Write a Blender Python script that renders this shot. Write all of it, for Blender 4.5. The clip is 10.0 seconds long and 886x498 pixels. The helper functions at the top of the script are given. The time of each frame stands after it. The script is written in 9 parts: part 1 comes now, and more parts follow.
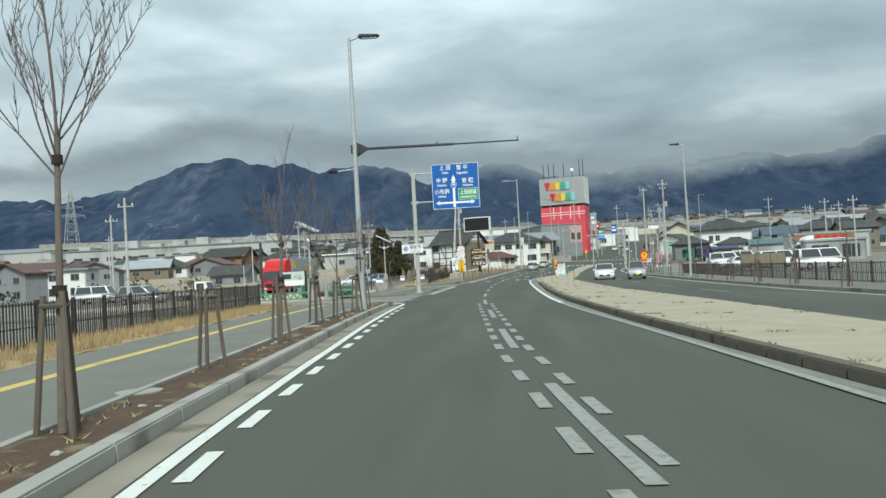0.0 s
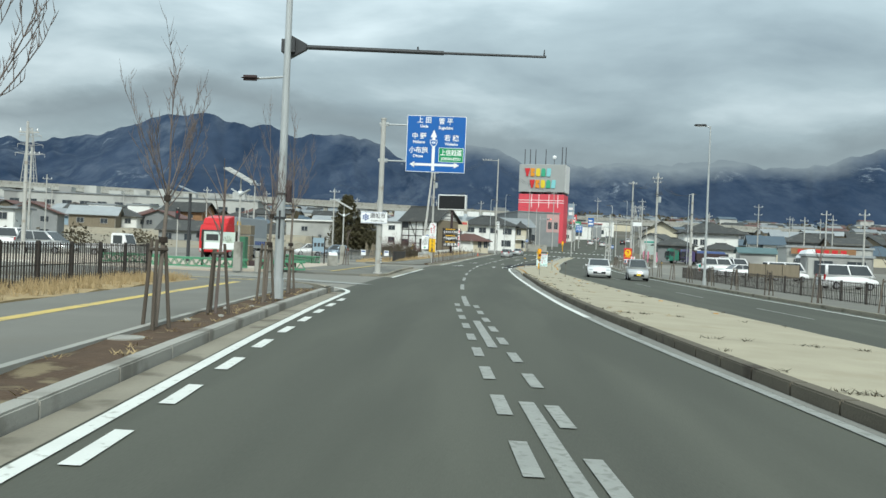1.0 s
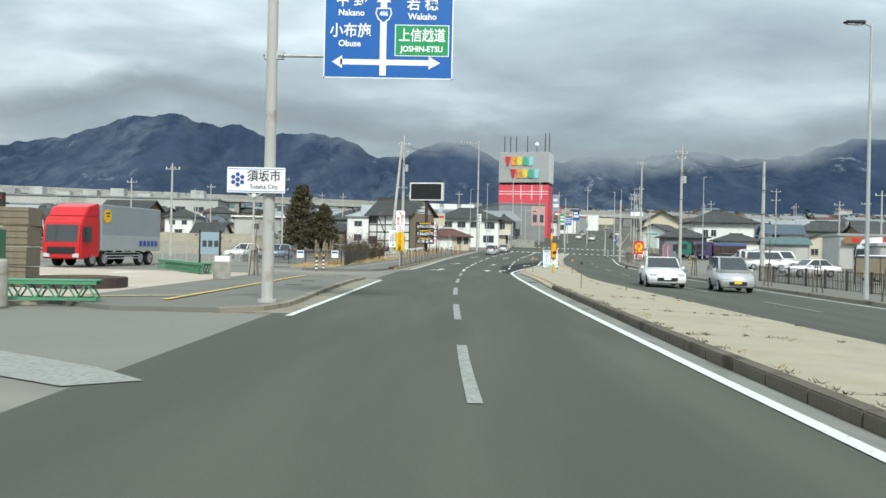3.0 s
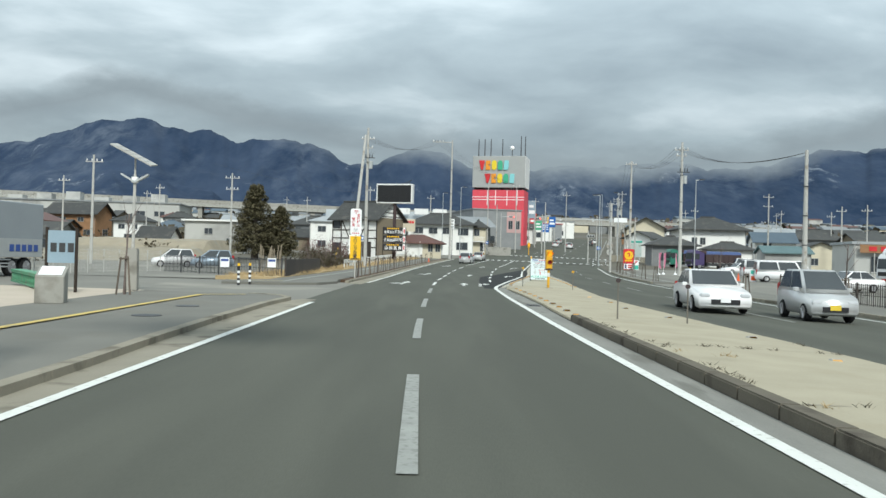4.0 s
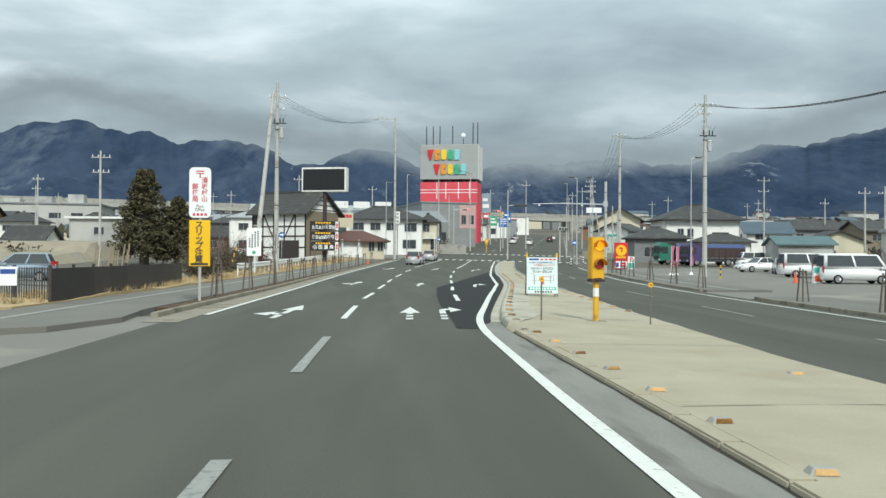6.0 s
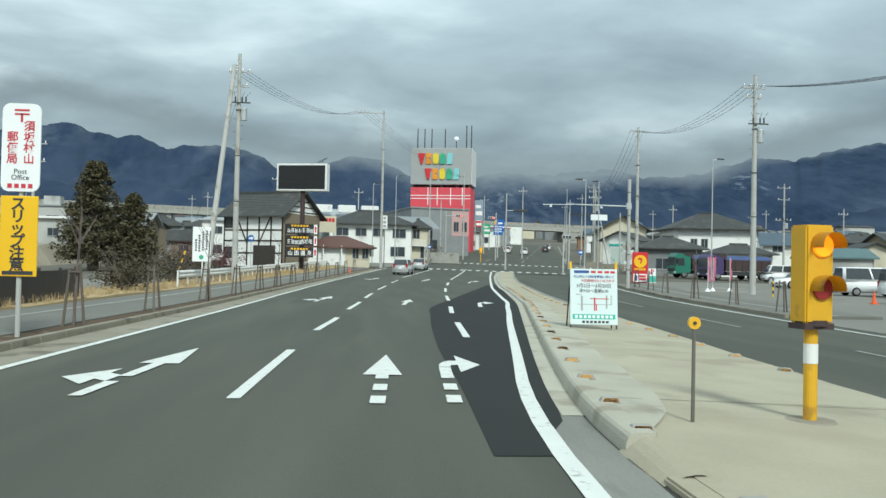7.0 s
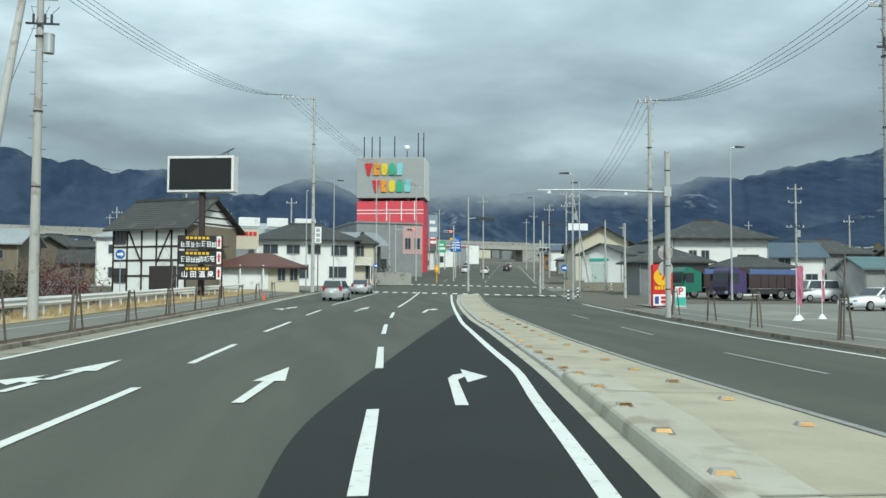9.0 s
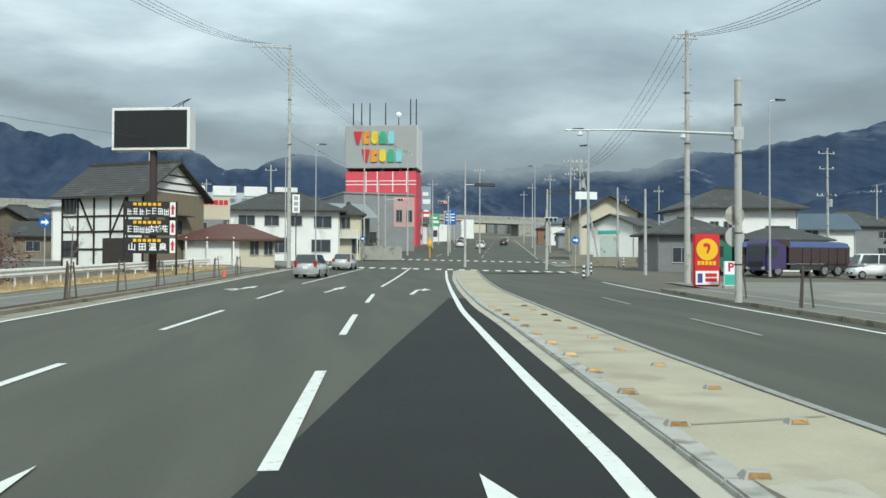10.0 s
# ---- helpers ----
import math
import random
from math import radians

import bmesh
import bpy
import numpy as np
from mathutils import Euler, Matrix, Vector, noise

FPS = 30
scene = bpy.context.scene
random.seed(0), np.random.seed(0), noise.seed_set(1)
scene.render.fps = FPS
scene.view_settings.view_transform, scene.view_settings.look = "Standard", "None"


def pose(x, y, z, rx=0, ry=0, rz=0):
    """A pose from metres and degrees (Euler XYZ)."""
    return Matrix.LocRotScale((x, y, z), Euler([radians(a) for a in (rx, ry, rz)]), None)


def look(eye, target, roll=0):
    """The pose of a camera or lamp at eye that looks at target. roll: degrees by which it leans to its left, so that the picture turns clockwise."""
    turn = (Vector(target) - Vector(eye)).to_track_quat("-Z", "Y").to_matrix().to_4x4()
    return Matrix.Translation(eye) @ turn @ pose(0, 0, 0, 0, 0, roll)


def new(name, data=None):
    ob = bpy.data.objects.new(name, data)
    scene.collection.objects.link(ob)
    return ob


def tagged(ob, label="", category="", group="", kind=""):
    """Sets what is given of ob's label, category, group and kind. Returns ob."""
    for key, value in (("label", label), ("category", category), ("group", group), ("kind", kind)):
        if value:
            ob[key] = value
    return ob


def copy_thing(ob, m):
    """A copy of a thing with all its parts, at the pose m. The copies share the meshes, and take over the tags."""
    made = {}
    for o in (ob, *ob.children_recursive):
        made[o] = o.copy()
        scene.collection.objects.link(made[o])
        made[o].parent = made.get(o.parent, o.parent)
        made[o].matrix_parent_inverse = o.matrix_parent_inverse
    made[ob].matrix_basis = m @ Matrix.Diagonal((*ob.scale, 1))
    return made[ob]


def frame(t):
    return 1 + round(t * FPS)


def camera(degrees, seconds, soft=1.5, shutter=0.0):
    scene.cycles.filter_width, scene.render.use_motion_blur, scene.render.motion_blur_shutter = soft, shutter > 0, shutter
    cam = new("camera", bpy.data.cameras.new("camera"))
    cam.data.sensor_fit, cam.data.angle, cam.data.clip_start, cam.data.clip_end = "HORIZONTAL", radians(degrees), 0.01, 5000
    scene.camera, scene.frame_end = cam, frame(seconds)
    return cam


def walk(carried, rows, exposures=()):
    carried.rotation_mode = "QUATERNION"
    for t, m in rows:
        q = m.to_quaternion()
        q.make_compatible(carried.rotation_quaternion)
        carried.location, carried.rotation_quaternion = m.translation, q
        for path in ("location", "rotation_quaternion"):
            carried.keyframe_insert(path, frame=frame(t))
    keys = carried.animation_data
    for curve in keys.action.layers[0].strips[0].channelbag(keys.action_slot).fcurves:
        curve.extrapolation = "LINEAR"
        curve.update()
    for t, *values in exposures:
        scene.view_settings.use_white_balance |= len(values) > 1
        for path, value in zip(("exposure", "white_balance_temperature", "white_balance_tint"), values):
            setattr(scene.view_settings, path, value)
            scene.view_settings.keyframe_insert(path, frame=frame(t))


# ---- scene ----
cam = camera(55.1, 10.0)
PATH = [
    (0, (2.847, 2.552, 1.5), (2.678, 4.544, 1.552), -3.2),
    (0.5, (2.389, 8.557, 1.51), (2.279, 10.552, 1.597), 1.6),
    (1, (1.906, 14.537, 1.553), (1.808, 16.534, 1.555), 2.4),
    (1.5, (1.446, 20.861, 1.556), (1.347, 22.858, 1.542), 2.4),
    (2, (1.12, 27.241, 1.557), (1.031, 29.239, 1.541), 2.1),
    (2.5, (0.947, 33.437, 1.558), (0.878, 35.436, 1.554), 1.5),
    (2.7, (0.9, 35.977, 1.558), (0.843, 37.977, 1.553), 1.3),
    (4, (1.031, 52.236, 1.565), (1.057, 54.236, 1.583), 1.5),
    (4.5, (1.254, 58.412, 1.565), (1.333, 60.41, 1.559), 1.1),
    (5, (1.491, 64.537, 1.565), (1.613, 66.532, 1.522), 0.3),
    (5.5, (1.768, 70.74, 1.565), (1.91, 72.735, 1.548), 0.0),
    (6.8, (2.555, 86.083, 1.563), (2.712, 88.076, 1.611), 1.3),
    (7, (2.682, 88.315, 1.563), (2.853, 90.307, 1.604), 1.2),
    (7.5, (3.084, 93.94, 1.564), (3.297, 95.929, 1.592), 1.4),
    (8, (3.59, 99.262, 1.564), (3.844, 101.244, 1.637), 2.0),
    (8.5, (4.364, 105.034, 1.565), (4.624, 107.015, 1.663), 2.0),
    (9, (5.188, 110.125, 1.565), (5.467, 112.103, 1.659), 0.2),
    (9.5, (5.95, 115.189, 1.564), (6.254, 117.165, 1.624), -0.1),
    (10, (6.644, 120.302, 1.564), (6.938, 122.28, 1.6), 0.2),
]
TONE = [(0, 0.03, 6420, 7), (1, 0.08, 6420, 7), (2, 0.24, 6500, 11), (4, 0.14, 6500, 11), (4.5, 0.09, 6450, 9), (5.5, 0.12, 6600, 11), (7, 0.02, 6300, 5), (8.5, 0, 6200, 4), (9, 0.02, 6250, 4), (10, 0.06, 6400, 7)]
walk(cam, [(t, look(eye, target, roll)) for t, eye, target, roll in PATH], TONE)

# ---- world, sun, exposure ----
scene.view_settings.exposure = 0.0


def make_world():
    w = bpy.data.worlds.new("overcast_sky")
    w.use_nodes = True
    scene.world = w
    nt = w.node_tree
    nt.nodes.clear()
    N, L = nt.nodes.new, nt.links.new
    out, bg = N("ShaderNodeOutputWorld"), N("ShaderNodeBackground")
    tc = N("ShaderNodeTexCoord")
    sep = N("ShaderNodeSeparateXYZ")
    L(tc.outputs["Generated"], sep.inputs[0])

    def math_node(op, a, b):
        m = N("ShaderNodeMath")
        m.operation = op
        for i, v in enumerate((a, b)):
            if isinstance(v, (int, float)):
                m.inputs[i].default_value = v
            else:
                L(v, m.inputs[i])
        return m.outputs[0]

    up = math_node("MAXIMUM", sep.outputs["Z"], 0.0)
    zz = math_node("ADD", up, 0.26)
    u = math_node("DIVIDE", sep.outputs["X"], zz)
    v = math_node("DIVIDE", sep.outputs["Y"], zz)
    comb = N("ShaderNodeCombineXYZ")
    L(u, comb.inputs[0])
    L(v, comb.inputs[1])

    def cloud(scale, detail, rough, seed, stretch):
        mp = N("ShaderNodeMapping")
        mp.inputs["Location"].default_value = (seed, seed * 0.37, 0)
        mp.inputs["Scale"].default_value = (stretch, 1, 1)
        L(comb.outputs[0], mp.inputs[0])
        nz = N("ShaderNodeTexNoise")
        nz.inputs["Scale"].default_value = scale
        nz.inputs["Detail"].default_value = detail
        nz.inputs["Roughness"].default_value = rough
        nz.inputs["Distortion"].default_value = 0.25
        L(mp.outputs[0], nz.inputs["Vector"])
        return nz.outputs["Fac"]

    big = cloud(0.95, 4, 0.5, 3.1, 0.7)
    fine = cloud(2.7, 7, 0.52, 8.7, 0.75)
    mixed = math_node("ADD", math_node("MULTIPLY", big, 0.55), math_node("MULTIPLY", fine, 0.47))
    # the cloud layer thickens towards the east
    mixed = math_node("SUBTRACT", mixed, math_node("MULTIPLY", sep.outputs["X"], 0.16))
    ramp = N("ShaderNodeValToRGB")
    e = ramp.color_ramp.elements
    e[0].position, e[0].color = 0.37, (0.25, 0.315, 0.345, 1)
    e[1].position, e[1].color = 0.63, (0.62, 0.72, 0.75, 1)
    mid = ramp.color_ramp.elements.new(0.5)
    mid.color = (0.375, 0.462, 0.492, 1)
    L(mixed, ramp.inputs[0])
    sky = N("ShaderNodeTexSky")
    sky.sky_type = "NISHITA"
    sky.sun_disc = False
    sky.sun_elevation, sky.sun_rotation = radians(38), radians(200)
    dim = N("ShaderNodeVectorMath")
    dim.operation = "SCALE"
    dim.inputs["Scale"].default_value = 0.08
    L(sky.outputs[0], dim.inputs[0])
    mix = N("ShaderNodeMix")
    mix.data_type = "RGBA"
    mix.inputs["Factor"].default_value = 0.9
    L(dim.outputs[0], mix.inputs["A"])
    L(ramp.outputs[0], mix.inputs["B"])
    # an overcast sky brightens towards the zenith
    rise = math_node("MINIMUM", math_node("ADD", math_node("MULTIPLY", up, 3.0), 0.6), 1.8)
    L(mix.outputs["Result"], bg.inputs["Color"])
    L(rise, bg.inputs["Strength"])
    L(bg.outputs[0], out.inputs[0])


make_world()
sun = new("sun", bpy.data.lights.new("sun", "SUN"))
sun.data.energy, sun.data.angle, sun.data.color = 3.0, radians(12), (0.98, 1.0, 0.93)
sun.matrix_world = look((0, 0, 100), (-18, 62, 40))


# ---- materials ----
MATS = {}


def mat(name, c1, c2=None, rough=0.7, scale=3.0, fine=40.0, bump=0.0, metal=0.0, spots=None, spot_scale=0.6, spot_at=0.62, emit=0.0, vary=0.0, stretch=(1, 1, 1)):
    """Base colour mixed from c1 and c2 by coarse and fine noise, with optional stains."""
    if name in MATS:
        return MATS[name]
    c2 = c2 or tuple(v * 0.75 for v in c1)
    m = bpy.data.materials.new(name)
    m.use_nodes = True
    nt = m.node_tree
    N, L = nt.nodes.new, nt.links.new
    b = nt.nodes["Principled BSDF"]
    geo = N("ShaderNodeNewGeometry")
    mp = N("ShaderNodeMapping")
    mp.inputs["Scale"].default_value = stretch
    L(geo.outputs["Position"], mp.inputs[0])
    pos = mp.outputs[0]
    n1, n2 = N("ShaderNodeTexNoise"), N("ShaderNodeTexNoise")
    n1.inputs["Scale"].default_value, n1.inputs["Detail"].default_value = scale, 4
    n2.inputs["Scale"].default_value, n2.inputs["Detail"].default_value = fine, 3
    L(pos, n1.inputs["Vector"])
    L(pos, n2.inputs["Vector"])
    a = N("ShaderNodeMath")
    a.operation = "MULTIPLY_ADD"
    L(n2.outputs["Fac"], a.inputs[0])
    a.inputs[1].default_value = 0.45
    half = N("ShaderNodeMath")
    half.operation = "MULTIPLY_ADD"
    L(n1.outputs["Fac"], half.inputs[0])
    half.inputs[1].default_value, half.inputs[2].default_value = 1.1, -0.275
    L(half.outputs[0], a.inputs[2])
    mix = N("ShaderNodeMix")
    mix.data_type = "RGBA"
    mix.inputs["A"].default_value, mix.inputs["B"].default_value = (*c1, 1), (*c2, 1)
    L(a.outputs[0], mix.inputs["Factor"])
    col = mix.outputs["Result"]
    if spots:
        n3 = N("ShaderNodeTexNoise")
        n3.inputs["Scale"].default_value, n3.inputs["Detail"].default_value = spot_scale, 6
        L(pos, n3.inputs["Vector"])
        r = N("ShaderNodeMapRange")
        r.inputs["From Min"].default_value, r.inputs["From Max"].default_value = spot_at - 0.05, spot_at + 0.05
        L(n3.outputs["Fac"], r.inputs["Value"])
        m2 = N("ShaderNodeMix")
        m2.data_type = "RGBA"
        L(r.outputs[0], m2.inputs["Factor"])
        L(col, m2.inputs["A"])
        m2.inputs["B"].default_value = (*spots, 1)
        col = m2.outputs["Result"]
    if vary:
        oi = N("ShaderNodeObjectInfo")
        hs = N("ShaderNodeHueSaturation")
        r = N("ShaderNodeMapRange")
        r.inputs["To Min"].default_value, r.inputs["To Max"].default_value = 1 - vary, 1 + vary
        L(oi.outputs["Random"], r.inputs["Value"])
        L(r.outputs[0], hs.inputs["Value"])
        L(col, hs.inputs["Color"])
        col = hs.outputs["Color"]
    L(col, b.inputs["Base Color"])
    b.inputs["Roughness"].default_value, b.inputs["Metallic"].default_value = rough, metal
    if rough >= 0.8:
        b.inputs["Specular IOR Level"].default_value = 0.2
    if bump:
        bp = N("ShaderNodeBump")
        bp.inputs["Strength"].default_value, bp.inputs["Distance"].default_value = bump, 0.02
        L(n2.outputs["Fac"], bp.inputs["Height"])
        L(bp.outputs[0], b.inputs["Normal"])
    if emit:
        L(col, b.inputs["Emission Color"])
        b.inputs["Emission Strength"].default_value = emit
    MATS[name] = m
    return m


asphalt = mat("asphalt", (0.114, 0.116, 0.094), (0.058, 0.06, 0.05), 0.85, 0.7, 90, 0.25, spots=(0.076, 0.078, 0.064), spot_scale=0.5, spot_at=0.54, stretch=(1, 0.1, 1))
asphalt_new = mat("asphalt_new", (0.03, 0.032, 0.031), (0.019, 0.02, 0.0195), 0.85, 0.6, 70, 0.3)
asphalt_walk = mat("asphalt_walk", (0.2, 0.196, 0.172), (0.135, 0.132, 0.117), 0.9, 0.5, 50, 0.2, spots=(0.165, 0.158, 0.136), spot_scale=0.4)
asphalt_lot = mat("asphalt_lot", (0.225, 0.219, 0.193), (0.165, 0.16, 0.141), 0.9, 0.2, 30, 0.2, spots=(0.27, 0.258, 0.222), spot_scale=0.15)
paint = mat("road_paint", (0.7, 0.71, 0.67), (0.56, 0.57, 0.53), 0.7, 2.5, 45, 0.1, spots=(0.36, 0.36, 0.32), spot_scale=9, spot_at=0.65)
paint_old = mat("worn_road_paint", (0.33, 0.338, 0.31), (0.21, 0.215, 0.198), 0.75, 2.5, 40, 0.1, spots=(0.19, 0.195, 0.175), spot_scale=11, spot_at=0.58)
paint_yellow = mat("yellow_tactile_paint", (0.6, 0.44, 0.1), (0.48, 0.36, 0.12), 0.7, 2, 30, 0.1, spots=(0.3, 0.25, 0.14), spot_scale=3)
far_wall = mat("far_wall", (0.5, 0.5, 0.47), (0.38, 0.385, 0.37), 0.9, 0.05, 0.6, 0, spots=(0.28, 0.28, 0.27), spot_scale=0.08, spot_at=0.56)
concrete = mat("concrete", (0.38, 0.37, 0.33), (0.27, 0.265, 0.24), 0.9, 0.8, 35, 0.25, spots=(0.2, 0.19, 0.165), spot_scale=0.9, spot_at=0.6)
concrete_dark = mat("kerb_concrete", (0.31, 0.285, 0.225), (0.2, 0.182, 0.145), 0.9, 0.9, 30, 0.3, spots=(0.15, 0.135, 0.105), spot_scale=1.2, spot_at=0.6)
concrete_new = mat("new_concrete", (0.46, 0.455, 0.415), (0.27, 0.268, 0.245), 0.9, 1.6, 40, 0.3, spots=(0.24, 0.23, 0.195), spot_scale=2.2, spot_at=0.6)
concrete_cast = mat("cast_concrete", (0.47, 0.45, 0.375), (0.33, 0.31, 0.25), 0.95, 0.9, 45, 0.4, spots=(0.3, 0.275, 0.215), spot_scale=1.1, spot_at=0.6)
soil_pit_dark = mat("joint_dirt_and_pit_shade", (0.07, 0.064, 0.052), (0.035, 0.032, 0.027), 0.95, 6, 40, 0.3)
gutter_dust = mat("dusty_gutter", (0.27, 0.268, 0.243), (0.155, 0.154, 0.139), 0.95, 0.9, 26, 0.3, spots=(0.15, 0.148, 0.13), spot_scale=0.8, spot_at=0.6, stretch=(2.5, 0.5, 1))
sand = mat("median_concrete", (0.42, 0.38, 0.285), (0.295, 0.265, 0.197), 0.95, 0.9, 30, 0.3, spots=(0.33, 0.292, 0.212), spot_scale=0.7, spot_at=0.62)
median_new = mat("pale_median_concrete", (0.45, 0.415, 0.315), (0.29, 0.264, 0.197), 0.95, 0.7, 26, 0.3, spots=(0.31, 0.28, 0.21), spot_scale=0.6, spot_at=0.6)
bank_earth = mat("bank_earth", (0.34, 0.3, 0.225), (0.22, 0.195, 0.15), 1.0, 0.6, 8, 0.5, spots=(0.27, 0.26, 0.22), spot_scale=0.4)
soil = mat("soil", (0.13, 0.085, 0.055), (0.05, 0.036, 0.026), 1.0, 2.0, 18, 0.8, spots=(0.2, 0.16, 0.1), spot_scale=2)
dry_grass = mat("dry_grass", (0.44, 0.34, 0.19), (0.3, 0.22, 0.12), 1.0, 1.5, 20, 0.6, vary=0.15)
land = mat("winter_land", (0.15, 0.138, 0.11), (0.09, 0.086, 0.072), 1.0, 0.02, 0.3, 0.2, spots=(0.16, 0.15, 0.13), spot_scale=0.012, spot_at=0.55)
paving = mat("plaza_paving", (0.5, 0.43, 0.35), (0.38, 0.33, 0.27), 0.9, 0.5, 20, 0.2, spots=(0.58, 0.55, 0.49), spot_scale=0.3)


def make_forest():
    """Bare winter woods far off, blue haze put into the colour: dark slopes, paler clearings and dappled snow on the
    upper ground.
    """
    m = bpy.data.materials.new("hazed_winter_forest")
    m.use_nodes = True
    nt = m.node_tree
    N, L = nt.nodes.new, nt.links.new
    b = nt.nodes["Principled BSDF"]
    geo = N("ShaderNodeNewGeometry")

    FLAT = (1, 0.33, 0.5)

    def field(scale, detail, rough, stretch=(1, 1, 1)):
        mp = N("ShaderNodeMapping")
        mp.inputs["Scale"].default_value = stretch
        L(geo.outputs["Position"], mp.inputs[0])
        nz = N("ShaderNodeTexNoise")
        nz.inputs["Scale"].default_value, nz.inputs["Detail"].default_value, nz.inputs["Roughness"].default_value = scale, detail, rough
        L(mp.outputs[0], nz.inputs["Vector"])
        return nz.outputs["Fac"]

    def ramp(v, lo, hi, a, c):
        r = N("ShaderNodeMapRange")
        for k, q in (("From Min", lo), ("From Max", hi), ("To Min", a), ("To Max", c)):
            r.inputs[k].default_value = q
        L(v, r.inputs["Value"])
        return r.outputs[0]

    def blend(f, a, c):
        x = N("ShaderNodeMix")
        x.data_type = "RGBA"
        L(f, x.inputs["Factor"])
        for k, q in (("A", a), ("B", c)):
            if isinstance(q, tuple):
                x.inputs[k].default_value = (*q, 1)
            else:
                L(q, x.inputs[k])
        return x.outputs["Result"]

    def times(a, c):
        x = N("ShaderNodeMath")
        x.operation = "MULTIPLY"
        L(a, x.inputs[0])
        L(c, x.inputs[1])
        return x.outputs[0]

    # air haze painted in: every tone is shifted towards blue
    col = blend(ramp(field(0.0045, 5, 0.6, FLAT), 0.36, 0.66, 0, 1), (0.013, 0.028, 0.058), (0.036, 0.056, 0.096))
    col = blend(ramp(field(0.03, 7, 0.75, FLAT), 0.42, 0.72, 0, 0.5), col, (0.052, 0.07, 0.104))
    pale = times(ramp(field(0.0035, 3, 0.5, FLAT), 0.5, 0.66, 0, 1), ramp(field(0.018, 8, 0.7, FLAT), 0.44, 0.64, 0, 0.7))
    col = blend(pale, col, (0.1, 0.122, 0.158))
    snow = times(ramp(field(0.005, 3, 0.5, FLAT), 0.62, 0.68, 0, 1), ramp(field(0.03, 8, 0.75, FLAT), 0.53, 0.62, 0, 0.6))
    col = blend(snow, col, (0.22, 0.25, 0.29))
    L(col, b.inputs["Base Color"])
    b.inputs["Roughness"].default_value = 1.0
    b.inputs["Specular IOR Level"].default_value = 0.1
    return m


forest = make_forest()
galv = mat("galvanised_steel", (0.5, 0.52, 0.52), (0.4, 0.42, 0.42), 0.5, 3, 40, 0.05, 0.4)
galv_old = mat("weathered_pole", (0.47, 0.46, 0.43), (0.36, 0.36, 0.34), 0.75, 1.5, 30, 0.1, spots=(0.3, 0.27, 0.23), spot_scale=2)
steel_dark = mat("dark_steel", (0.06, 0.062, 0.065), (0.04, 0.042, 0.045), 0.55, 3, 40, 0.05, 0.3)
fence_brown = mat("brown_painted_steel", (0.05, 0.04, 0.034), (0.03, 0.025, 0.022), 0.6, 2, 30, 0.05, 0.1, vary=0.2)
wood_dark = mat("weathered_stake", (0.17, 0.142, 0.115), (0.075, 0.062, 0.05), 0.9, 4, 30, 0.4, vary=0.25, stretch=(1, 1, 0.15))
bark = mat("bark", (0.21, 0.18, 0.15), (0.12, 0.1, 0.085), 0.95, 5, 40, 0.5, vary=0.1)
twig = mat("twig", (0.19, 0.155, 0.14), (0.12, 0.095, 0.085), 0.95, 5, 40)
conifer_leaf = mat("conifer_leaf", (0.083, 0.083, 0.048), (0.14, 0.118, 0.068), 0.9, 1.2, 9, 0)
bush_leaf = mat("bush_leaf", (0.1, 0.078, 0.052), (0.055, 0.052, 0.034), 0.9, 1.2, 9)
white_paint = mat("white_paint", (0.78, 0.78, 0.76), (0.68, 0.68, 0.66), 0.5, 2, 30, 0.03, spots=(0.6, 0.59, 0.56), spot_scale=1.0, spot_at=0.66)
white_wall = mat("white_render", (0.82, 0.82, 0.79), (0.7, 0.7, 0.67), 0.9, 0.6, 20, 0.1, spots=(0.58, 0.57, 0.53), spot_scale=0.5, spot_at=0.64)
cream_wall = mat("cream_render", (0.62, 0.57, 0.44), (0.52, 0.47, 0.36), 0.9, 0.6, 20, 0.1)
grey_wall = mat("grey_cladding", (0.27, 0.28, 0.28), (0.19, 0.2, 0.205), 0.8, 0.6, 20, 0.1, vary=0.15)
brown_wall = mat("brown_timber_wall", (0.3, 0.17, 0.09), (0.2, 0.11, 0.06), 0.9, 1, 20, 0.2, vary=0.2)
blue_wall = mat("blue_grey_wall", (0.3, 0.4, 0.47), (0.22, 0.3, 0.36), 0.8, 0.6, 20, 0.1)
beige_board = mat("weathered_boards", (0.26, 0.22, 0.16), (0.16, 0.135, 0.1), 0.95, 2, 25, 0.3, stretch=(4, 4, 0.3))
beam = mat("dark_beam", (0.045, 0.035, 0.028), (0.03, 0.024, 0.02), 0.8, 3, 30, 0.1)
roof_tile = mat("dark_roof_tile", (0.056, 0.057, 0.054), (0.03, 0.031, 0.03), 0.7, 1.2, 8, 0.5, spots=(0.075, 0.073, 0.064), spot_scale=0.8, vary=0.2)
roof_brown = mat("maroon_metal_roof", (0.13, 0.055, 0.042), (0.085, 0.04, 0.032), 0.6, 0.8, 15, 0.2)
roof_blue = mat("blue_metal_roof", (0.08, 0.115, 0.145), (0.055, 0.08, 0.105), 0.5, 0.8, 15, 0.1)
roof_teal = mat("teal_metal_roof", (0.1, 0.17, 0.175), (0.07, 0.12, 0.125), 0.6, 0.8, 15, 0.1)
roof_grey = mat("grey_metal_roof", (0.3, 0.32, 0.33), (0.2, 0.215, 0.22), 0.6, 0.5, 10, 0.1, vary=0.25)
roof_red = mat("red_metal_roof", (0.5, 0.06, 0.05), (0.4, 0.05, 0.04), 0.5, 0.8, 15)
